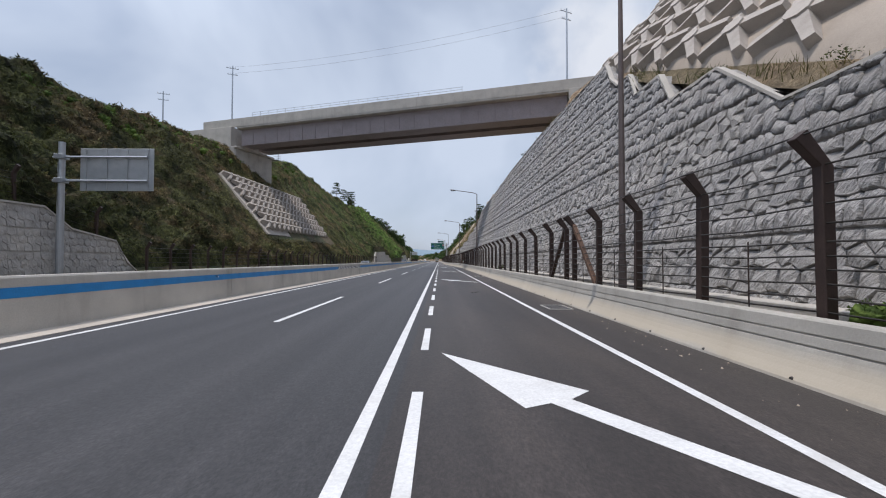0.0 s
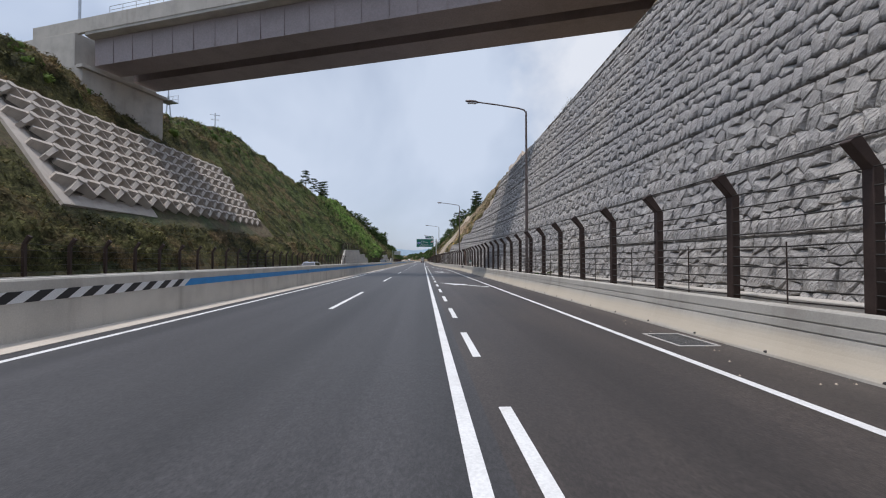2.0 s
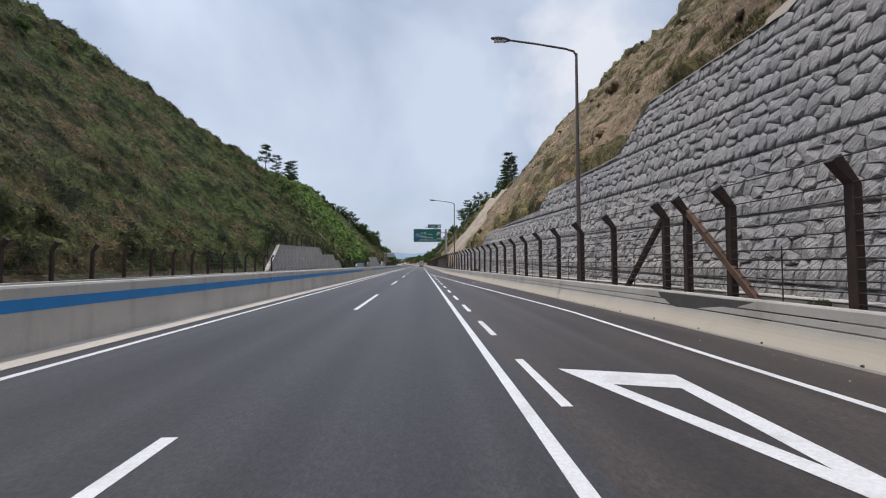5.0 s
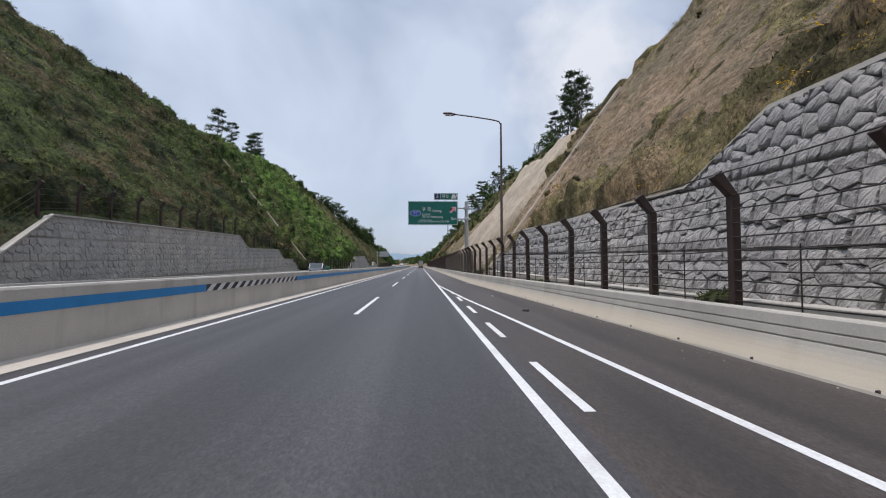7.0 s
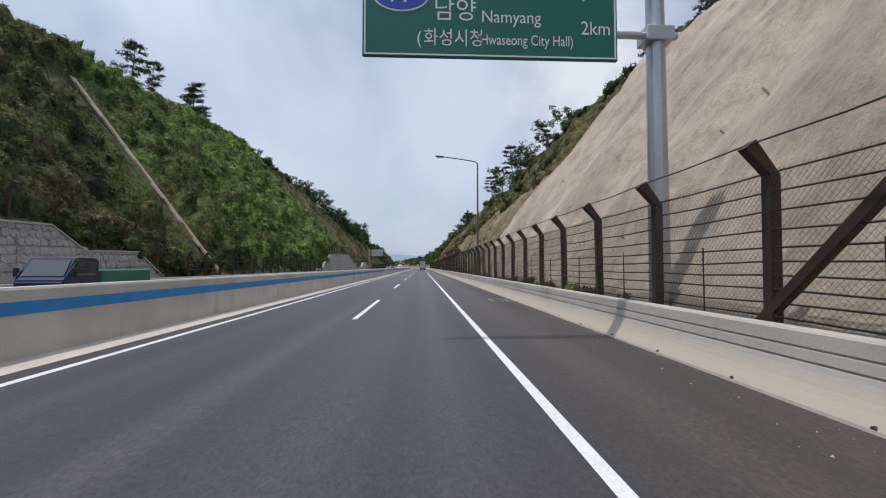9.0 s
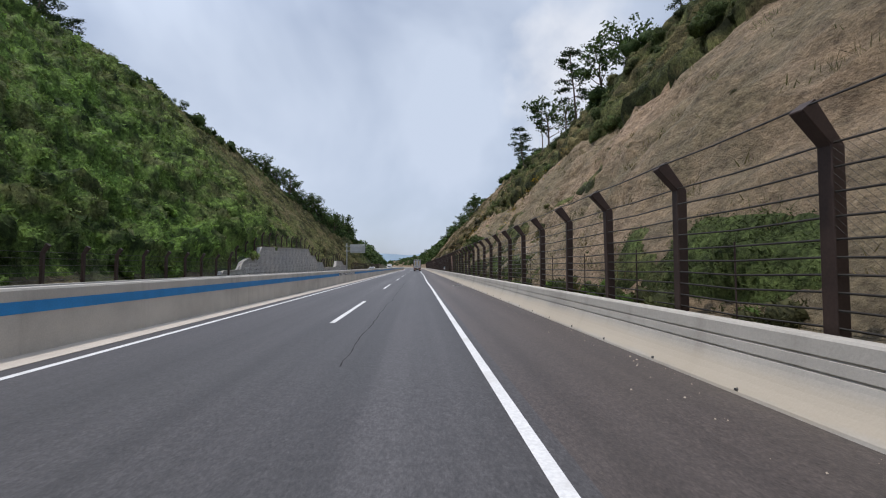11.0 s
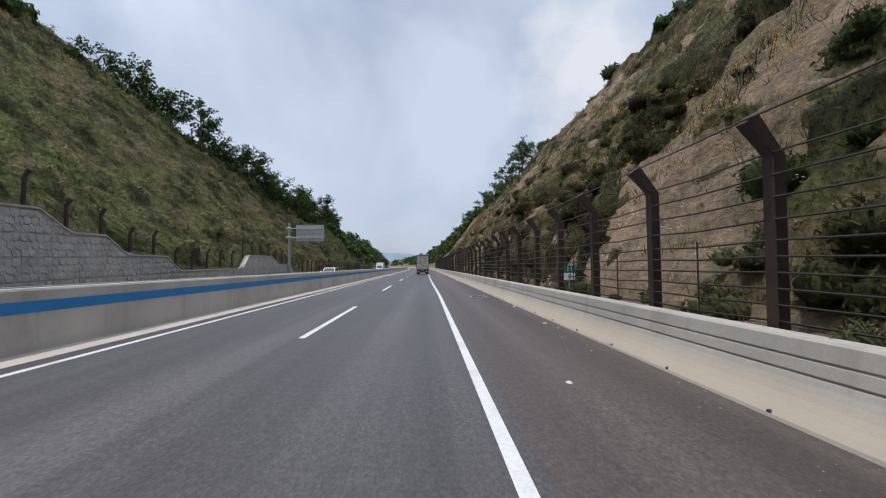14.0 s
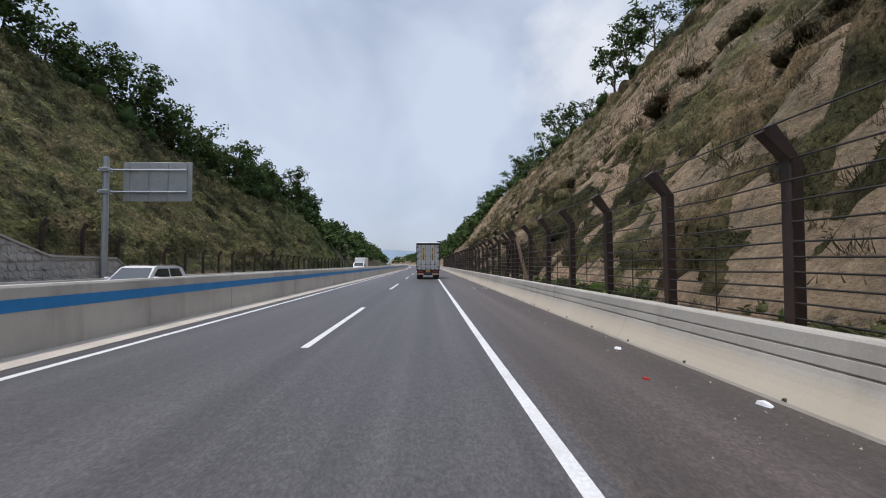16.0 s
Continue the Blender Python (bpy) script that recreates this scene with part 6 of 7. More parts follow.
bushes("verge_bushes", "leafy green weeds and bushes behind the fence", "bushes", 1, np.array(foot), (0.2, 0.75), DARK, 10, 0.8, 0.05, 1.0)
bushes("verge_weeds", "fresh green weeds behind the fence", "weeds", 1, np.array(foot)[::3] + np.array([-0.1, 1.1, 0, 0]), (0.15, 0.55), GRN, 11, 0.8, 0.045, 1.0)
top_fringe = scatter(1, 2400, -5, 168, 0.0, 0.08, lambda y, u, n: min(1.0, 0.3 + n), 12)
rng = np.random.RandomState(13)
tagged(arrays("wall_top_grass", *tufts(rng, top_fringe[:, :3], rng.uniform(0.15, 0.5, len(top_fringe)), 16), DRY), "dry grass along the top of the wall", "grass", kind="stuff")
grown("wall_top_weeds", "green weeds along the top of the wall", "weeds", top_fringe[::4], (0.2, 0.5), 60, 0.04, SHRUB_R, 14, 1.0)
fl = np.concatenate([scatter(1, 900, 118, 170, 0.0, 0.2, lambda y, u, n: min(1.0, 0.4 + n), 15), scatter(1, 1500, 250, 318, 0.15, 0.8, lambda y, u, n: min(1.0, 0.15 + n), 16)])
fl[:, 2] += 0.35
wf = np.concatenate([scatter(1, 500, 241, 252, 0.0, 0.09, lambda y, u, n: 0.25, 18), scatter(1, 90, 287, 296, 0.02, 0.13, lambda y, u, n: 0.35, 19)])
wf[:, 2] += 0.4
grown("white_wildflowers", "small white wildflowers behind the fence", "flowers", wf, (0.15, 0.4), 9, 0.025, PETAL, 20, 1.0, False)
grown("yellow_wildflowers", "patches of small yellow wildflowers on the slope", "flowers", fl, (0.2, 0.6), 14, 0.04, FLOWER, 17, 1.0, False)


# ---- trees ----
def limb(bm, rng, a, d, length, r, depth, tips):
    """A bent branch that splits."""
    p = Vector(a)
    d = Vector(d).normalized()
    n = 3
    for i in range(n):
        q = p + d * (length / n)
        tube(bm, p, q, r * (1 - 0.22 * i), r * (1 - 0.22 * (i + 1)), 4, False)
        p = q
        d = (d + Vector((rng.uniform(-0.22, 0.22), rng.uniform(-0.22, 0.22), rng.uniform(-0.05, 0.2)))).normalized()
        if depth and i:
            e = (d + Vector((rng.uniform(-1, 1), rng.uniform(-1, 1), rng.uniform(-0.1, 0.6)))).normalized()
            limb(bm, rng, p, e, length * 0.6, r * 0.5, depth - 1, tips)
    tips.append(p.copy())


def broadleaf(seed, h):
    rng = random.Random(seed)
    e = empty("broadleaf_tree", None, "dark green broadleaf tree on the crest of the cutting", "tree", "trees along the crests")
    bm = bmesh.new()
    tips = []
    p = Vector((0, 0, -0.5))
    r = h * 0.022
    for k in range(5):
        q = p + Vector((rng.uniform(-0.25, 0.25), rng.uniform(-0.25, 0.25), h * 0.14))
        tube(bm, p, q, r, r * 0.86, 8, False)
        p, r = q, r * 0.86
        if k >= 1:
            for _ in range(3):
                g = rng.uniform(0, math.tau)
                limb(bm, rng, p, (math.cos(g), math.sin(g), rng.uniform(0.25, 0.9)), h * rng.uniform(0.2, 0.32), r * 0.55, 1, tips)
    tips.append(p + Vector((0, 0, h * 0.2)))
    part("trunk", bm, BARK, e)
    nr = np.random.RandomState(seed)
    pos = np.array([tuple(t) for t in tips])
    pos = pos + nr.normal(size=pos.shape) * 0.25
    rad = nr.uniform(0.07, 0.13, len(pos)) * h
    d = nr.normal(size=(len(pos), 26, 3))
    d /= np.linalg.norm(d, axis=2)[:, :, None]
    c = (pos[:, None, :] + d * (nr.uniform(0.25, 1.05, (len(pos), 26, 1)) * rad[:, None, None]) * np.array([1.15, 1.15, 0.8])).reshape(-1, 3)
    arrays("crown", *leaves(nr, c, np.full(len(c), 0.033 * h)), TREE_LEAF, e)
    return e


def pine(seed, h, bare=0.4):
    rng = random.Random(seed)
    e = empty("pine_tree", None, "dark pine tree with a bare trunk and layered crown", "tree", "trees along the crests")
    bm = bmesh.new()
    nr = np.random.RandomState(seed)
    p = Vector((0, 0, -0.5))
    r = h * 0.018
    pads = []
    lean = Vector((rng.uniform(-0.1, 0.1), rng.uniform(-0.1, 0.1), 1))
    n = 9
    for k in range(n):
        q = p + (lean + Vector((rng.uniform(-0.1, 0.1), rng.uniform(-0.1, 0.1), 0))) * ((h + 0.5) / n)
        tube(bm, p, q, r, r * 0.88, 8, False)
        p, r = q, r * 0.88
        f = (k + 1) / n
        if f > bare:
            for _ in range(4):
                g = rng.uniform(0, math.tau)
                ln = h * (0.32 - 0.2 * (f - bare) / (1 - bare)) * rng.uniform(0.6, 1.1)
                t = p + Vector((math.cos(g) * ln, math.sin(g) * ln, rng.uniform(-0.02, 0.25) * ln))
                tube(bm, p, t, r * 0.4, r * 0.12, 5, False)
                for w in (0.55, 0.8, 1.0):
                    pads.append(tuple(p + (t - p) * w))
    pads.append(tuple(p))
    part("trunk", bm, BARK, e)
    pos = np.array(pads)
    rad = nr.uniform(0.05, 0.085, len(pos)) * h
    d = nr.normal(size=(len(pos), 36, 3))
    d /= np.linalg.norm(d, axis=2)[:, :, None]
    c = (pos[:, None, :] + d * (nr.uniform(0.2, 1.0, (len(pos), 36, 1)) * rad[:, None, None]) * np.array([1.3, 1.3, 0.6])).reshape(-1, 3)
    arrays("crown", *leaves(nr, c, np.full(len(c), 0.018 * h)), PINE_LEAF, e)
    return e


def dead_tree(seed, h):
    rng = random.Random(seed)
    e = empty("dead_tree", None, "bare grey dead tree on the crest", "tree", "trees along the crests")
    bm = bmesh.new()
    tips = []
    p, r = Vector((0, 0, -0.5)), h * 0.016
    for k in range(6):
        q = p + Vector((rng.uniform(-0.2, 0.2), rng.uniform(-0.2, 0.2), h * 0.16))
        tube(bm, p, q, r, r * 0.82, 7, False)
        p, r = q, r * 0.82
        if k > 1:
            g = rng.uniform(0, math.tau)
            limb(bm, rng, p, (math.cos(g), math.sin(g), 0.9), h * 0.22, r * 0.5, 1, tips)
    part("trunk", bm, DEADWOOD, e)
    return e


PINES = [pine(101, 8.0, 0.35), pine(102, 8.5, 0.45), pine(103, 7.0, 0.25)]
BROAD = [broadleaf(201, 9.0), broadleaf(202, 8.0), broadleaf(203, 7.0), broadleaf(204, 10.0)]
DEAD = [dead_tree(301, 8.0)]
used = set()
trng = random.Random(77)


def plant(kind, x, y, z, s=1.0):
    """The first call moves the model itself; later calls copy it."""
    m = Matrix.Translation((x, y, z)) @ Matrix.Rotation(trng.uniform(0, math.tau), 4, "Z")
    if kind.name in used:
        ob = copy_thing(kind, m)
    else:
        used.add(kind.name)
        kind.matrix_basis = m
        ob = kind
    ob.scale = (s, s, s * trng.uniform(0.92, 1.1))
    return ob


def crest(side, y, back=0.0, drop=0.0):
    p = slope_point(side, y, 1.0 + back / 60.0)
    return p.x, p.y, p.z - drop


# pines and a pair of trees on the western crest
for kind, x, y, z, sc in ((PINES[1], -63.0, 272, 36.0, 1.6), (PINES[0], -59.5, 273, 34.0, 1.3), (PINES[2], -57.2, 285, 33.6, 1.7), (PINES[0], -58.8, 289, 34.0, 1.45), (PINES[2], -58.5, 293, 34.0, 1.2), (BROAD[0], -57.5, 287, 33.0, 0.85), (BROAD[1], -58.5, 291, 33.5, 0.75)):
    plant(kind, x, y, z, sc)
for k in range(52):
    y = 290 + k * 2.9 + trng.uniform(-1.2, 1.2)
    back = trng.uniform(0.5, 4) if y < 350 else trng.uniform(1.5, 9)
    plant(trng.choice(BROAD + [PINES[2]]), *crest(-1, y, back, 0.5), trng.uniform(0.22, 0.42) if y < 349 else trng.uniform(0.8, 1.1))
for k in range(44):
    y = 353 + k * 2.6 + trng.uniform(-1.5, 1.5)
    plant(trng.choice(BROAD), *crest(-1, y, trng.uniform(0, 5), 0.8), trng.uniform(0.85, 1.2))
# eastern crest
for kind, y, back, s in ((PINES[0], 188, 0, 0.75), (PINES[1], 190.5, 0.5, 0.9), (PINES[2], 193, 0, 0.85), (PINES[1], 197, 0.5, 0.8), (PINES[0], 201, 0, 0.75), (BROAD[1], 195, 0, 0.5), (BROAD[2], 204, 0, 0.5), (BROAD[2], 206, 0, 0.6), (PINES[2], 211, 1, 0.7), (BROAD[1], 219, 0.5, 0.5),
                         (BROAD[0], 243, -1, 0.7), (BROAD[3], 249, 0, 0.6), (PINES[1], 252, 1, 0.6), (BROAD[1], 258, 0, 0.7), (BROAD[0], 262, 0, 0.8), (PINES[0], 268.5, 0, 1.05), (BROAD[2], 271.5, 0, 0.8), (BROAD[3], 277, 0, 0.75), (DEAD[0], 280, 0, 0.9), (PINES[1], 293, -6, 0.95),
                         (PINES[2], 303, 0, 0.55), (PINES[0], 311, 0.5, 0.75), (PINES[2], 318, 1, 0.4), (BROAD[2], 336, 1, 0.35), (BROAD[2], 357, 0, 0.5), (BROAD[3], 360.5, 0, 0.5), (BROAD[0], 364, 0, 0.72), (BROAD[1], 367, 0, 0.85), (BROAD[2], 373, 0, 0.45), (BROAD[0], 377, 0, 0.4), (BROAD[1], 386, 0, 0.45)):
    plant(kind, *crest(1, y, back, 0.3), s)
for k in range(20):
    y = 394 + k * 6 + trng.uniform(-2, 2)
    plant(trng.choice(BROAD), *crest(1, y, trng.uniform(0, 5), 0.5), trng.uniform(0.6, 0.95))

# thickets under the trees of the crests
bushes("crest_thicket", "dark green thicket along the crest of the hillside", "thicket", -1, scatter(-1, 420, 286, 440, 0.93, 1.12, lambda y, u, n: 0.75, 61), (0.9, 2.8), TREE_LEAF, 62, 1.1, 0.3, 1.0)
bushes("crest_thicket", "dark green thicket along the top of the cutting", "thicket", 1, scatter(1, 260, 184, 420, 0.95, 1.06, lambda y, u, n: 0.7 + n, 63), (0.7, 2.0), TREE_LEAF, 64, 1.1, 0.22, 1.0)

# far woods and hills
fr = np.random.RandomState(55)
pts = []
for k in range(700):
    side = -1 if fr.rand() < 0.5 else 1
    y = 440 + 620 * fr.rand() ** 1.5
    p = slope_point(side, y, fr.uniform(0.15, 1.2))
    pts.append((p.x, p.y, p.z, 0))
grown("far_woods", "distant dark green woods on both sides of the road", "woods", np.array(pts), (1.5, 4.2), 46, 0.85, TREE_LEAF, 56, 1.2, False)
# Distance haze is painted into the far hills' blue-grey base colour.
HAZE_TINT = simple("far_hill_haze_tint", (0.2, 0.27, 0.33), 1.0, 0, 0.15, 0.004, 0.02)
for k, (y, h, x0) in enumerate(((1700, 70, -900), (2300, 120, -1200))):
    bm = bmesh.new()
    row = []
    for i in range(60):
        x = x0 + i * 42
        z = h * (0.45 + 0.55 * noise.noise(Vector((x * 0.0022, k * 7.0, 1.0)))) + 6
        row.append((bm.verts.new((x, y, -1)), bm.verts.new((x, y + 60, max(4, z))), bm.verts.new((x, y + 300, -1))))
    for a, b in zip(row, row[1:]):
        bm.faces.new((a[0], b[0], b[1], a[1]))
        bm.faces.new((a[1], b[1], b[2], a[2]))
    tagged(part("far_hill", bm, HAZE_TINT, smooth=True), "hill at the horizon, coloured blue-green for haze", "hill", kind="structure")

# ---- vehicles ----
TRUCKW = simple("truck_white_panel", (0.62, 0.62, 0.6), 0.45, 0, 0.08, 1.2, 20, 0, (0.42, 0.4, 0.37))
TRUCKS = simple("truck_silver_side", (0.5, 0.51, 0.52), 0.35, 0.3, 0.08, 1.0)
BLACKP = simple("black_rubber", (0.02, 0.02, 0.02), 0.75)
DARKM = simple("dark_chassis", (0.03, 0.03, 0.033), 0.6, 0.3)
REDL = simple("red_lamp_lens", (0.35, 0.02, 0.02), 0.3)
ORANGE = simple("orange_reflector", (0.5, 0.3, 0.2), 0.4)
YELLOW = simple("yellow_banner", (0.65, 0.5, 0.16), 0.6, 0, 0.08, 2)
PLATEY = simple("yellow_number_plate", (0.7, 0.42, 0.05), 0.5)
STICK = simple("blue_sticker", (0.25, 0.42, 0.6), 0.5)
BANNERR = simple("red_banner_print", (0.55, 0.08, 0.05), 0.6)
SILVER = simple("silver_car_paint", (0.55, 0.57, 0.59), 0.25, 0.6, 0.03, 1)
CARW = simple("white_car_paint", (0.75, 0.75, 0.74), 0.25, 0, 0.03, 1)
NAVYP = simple("dark_blue_car_paint", (0.02, 0.035, 0.07), 0.25, 0.2, 0.05, 1)
TARP = simple("green_tarpaulin", (0.04, 0.17, 0.11), 0.7, 0, 0.2, 3)
CHROME = simple("bright_metal", (0.7, 0.7, 0.7), 0.2, 0.9, 0.03, 1)
GLASS, gn, gl, gb = mat("vehicle_glass", 0.05)
gb.inputs["Base Color"].default_value = (0.03, 0.04, 0.045, 1)
gb.inputs["Specular IOR Level"].default_value = 0.8


def wheel(parent, x, y, r=0.5, w=0.28):
    bm = bmesh.new()
    prof = [(r * 0.58, -w / 2), (r * 0.92, -w / 2), (r, -w * 0.36), (r, w * 0.36), (r * 0.92, w / 2), (r * 0.58, w / 2)]
    rings = []
    for k in range(24):
        g = k * math.tau / 24
        rings.append([bm.verts.new((x + b, y + a * math.cos(g), r + a * math.sin(g))) for a, b in prof])
    for k in range(24):
        p, q = rings[k], rings[(k + 1) % 24]
        for i in range(6):
            j = (i + 1) % 6
            bm.faces.new((p[i], p[j], q[j], q[i]))
    t = part("tyre", bm, BLACKP, parent)
    bm = bmesh.new()
    tube(bm, (x - w * 0.4, y, r), (x + w * 0.4, y, r), r * 0.59, seg=18)
    tube(bm, (x - w * 0.55, y, r), (x + w * 0.55, y, r), r * 0.2, seg=12)
    part("rim", bm, GALV, t)


def cargo_truck(x, y):
    """A box lorry seen from behind; its rear stands at y and it heads on along the road."""
    e = empty("cargo_truck", pose(x, y, 0.012), "white box lorry with dark door frame and worn rear doors", "truck")
    W = 1.24
    part("cargo_box", boxes(((-W, 0.06, 1.08), (W, 7.6, 3.86)), bevel=0.05), TRUCKS, e, "silver-white ribbed cargo body")
    for k in range(10):
        for s in (-1, 1):
            part("side_rib", boxes(((s * W - 0.012, 0.5 + k * 0.72, 1.15), (s * W + 0.012, 0.54 + k * 0.72, 3.75))), TRUCKW, e)
    part("roof_cap", boxes(((-W - 0.02, 0.0, 3.84), (W + 0.02, 7.65, 3.97)), bevel=0.05), TRUCKS, e)
    fr = part("door_frame", boxes(((-W - 0.02, -0.03, 1.0), (-W + 0.1, 0.06, 3.86)), ((W - 0.1, -0.03, 1.0), (W + 0.02, 0.06, 3.86)), ((-W + 0.1, -0.03, 3.68), (W - 0.1, 0.06, 3.86)), ((-W + 0.1, -0.03, 1.0), (W - 0.1, 0.06, 1.1)), bevel=0.01), BLACKP, e, "black door frame")
    for s in (-1, 1):
        d = part("rear_door", boxes(((min(s * 0.012, s * (W - 0.1)), -0.02, 1.1), (max(s * 0.012, s * (W - 0.1)), 0.05, 3.68)), bevel=0.012), TRUCKW, e, "white scuffed rear door")
        for xx in (0.24, 0.74):
            bm = bmesh.new()
            tube(bm, (s * xx, -0.045, 1.12), (s * xx, -0.045, 3.66), 0.022, seg=8)
            rod = part("lock_rod", bm, DARKM, d)
            for z in (1.2, 1.75, 2.45, 3.55):
                part("rod_bracket", boxes(((s * xx - 0.05, -0.06, z - 0.04), (s * xx + 0.05, -0.02, z + 0.04))), BLACKP, rod)
            part("lock_handle", boxes(((s * xx - 0.18, -0.075, 1.56), (s * xx + 0.18, -0.05, 1.6))), DARKM, d)
        part("banner", boxes(((s * 0.49 - 0.12, -0.03, 2.0), (s * 0.49 + 0.12, -0.022, 3.5)), bevel=0.003), YELLOW, d, "yellow banner with dark print")
        for k in range(11):
            z = 2.07 + k * 0.118
            part("banner_print", boxes(((s * 0.49 - 0.07, -0.036, z), (s * 0.49 + 0.07, -0.031, z + 0.07))), BANNERR if k in (6, 7, 8) else BLACK, d)
        for z in (1.3, 2.2, 2.85, 3.45):
            h = part("hinge", boxes(((min(s * (W + 0.01), s * (W - 0.26)), -0.06, z - 0.035), (max(s * (W + 0.01), s * (W - 0.26)), -0.02, z + 0.035))), BLACKP, d)
            part("hinge_cap", boxes(((s * (W - 0.25) - 0.03, -0.07, z), (s * (W - 0.25) + 0.03, -0.03, z + 0.14))), REDL, h)
        k = 0
        z = 1.1
        while z < 3.6:
            part("warning_stripe", boxes(((s * (W - 0.055) - 0.03, -0.036, z), (s * (W - 0.055) + 0.03, -0.031, z + 0.06))), WHITE, fr)
            z += 0.13
        part("tail_lamp", boxes(((s * 0.82 - 0.2, -0.03, 0.74), (s * 0.82 + 0.2, 0.05, 0.9)), bevel=0.015), REDL, e, "red tail lamp")
        part("rear_reflector", boxes(((s * 0.8 - 0.33, -0.045, 0.47), (s * 0.8 + 0.33, -0.02, 0.64))), ORANGE, e, "orange reflective plate")
        part("mud_flap", boxes(((s * 0.85 - 0.3, 0.5, 0.12), (s * 0.85 + 0.3, 0.53, 0.75))), BLACKP, e)
        m = part("mirror", boxes(((s * 1.42 - 0.1, 8.35, 2.0), (s * 1.42 + 0.1, 8.45, 2.55)), bevel=0.03), BLACKP, e)
        part("mirror_arm", boxes(((min(s * 1.15, s * 1.42), 8.38, 2.5), (max(s * 1.15, s * 1.42), 8.42, 2.54))), BLACKP, m)
        part("side_guard", boxes(((s * 1.15 - 0.02, 2.2, 0.5), (s * 1.15 + 0.02, 5.2, 0.62)), ((s * 1.15 - 0.02, 2.2, 0.78), (s * 1.15 + 0.02, 5.2, 0.9))), GALV, e)
        for y0 in (1.1, 6.6, 2.3):
            wheel(e, s * 1.0, y0, 0.5, 0.42)
    z = -1.1
    while z < 1.1:
        part("warning_stripe", boxes(((z, -0.036, 1.02), (z + 0.07, -0.031, 1.08))), WHITE, fr)
        z += 0.14
    for k in range(19):
        part("centre_stripe", boxes(((-0.03, -0.03, 1.15 + k * 0.132), (0.03, -0.022, 1.22 + k * 0.132))), BLACK, fr)
    part("tail_frame", boxes(((-1.2, -0.02, 0.68), (1.2, 0.1, 1.0)), ((-0.45, 0.1, 0.6), (-0.3, 8.6, 0.95)), ((0.3, 0.1, 0.6), (0.45, 8.6, 0.95)), bevel=0.01), DARKM, e)
    part("bumper_bar", boxes(((-1.18, -0.02, 0.42), (1.18, 0.08, 0.66)), bevel=0.015), DARKM, e)
    pl = part("number_plate", boxes(((-0.2, -0.045, 0.78), (0.2, -0.022, 0.98)), bevel=0.004), PLATEY, e, "yellow number plate")
    for k in range(4):
        part("plate_bar", boxes(((-0.13 + k * 0.07, -0.05, 0.82), (-0.09 + k * 0.07, -0.046, 0.94))), BLACK, pl)
    bm = bmesh.new()
    tube(bm, (-0.87, -0.028, 3.2), (-0.87, -0.022, 3.2), 0.18, seg=24)
    st = part("round_sticker", bm, STICK, e, "faded blue round sticker")
    part("sticker_print", boxes(((-0.97, -0.034, 3.13), (-0.77, -0.029, 3.27))), WHITE, st)
    cab = part("cab", boxes(((-1.2, 7.85, 0.7), (1.2, 9.6, 2.9)), bevel=0.12), CARW, e, "white lorry cab")
    part("windscreen", boxes(((-1.05, 9.57, 1.75), (1.05, 9.62, 2.65))), GLASS, cab)
    return e


cargo_truck(-1.13, 370.5)


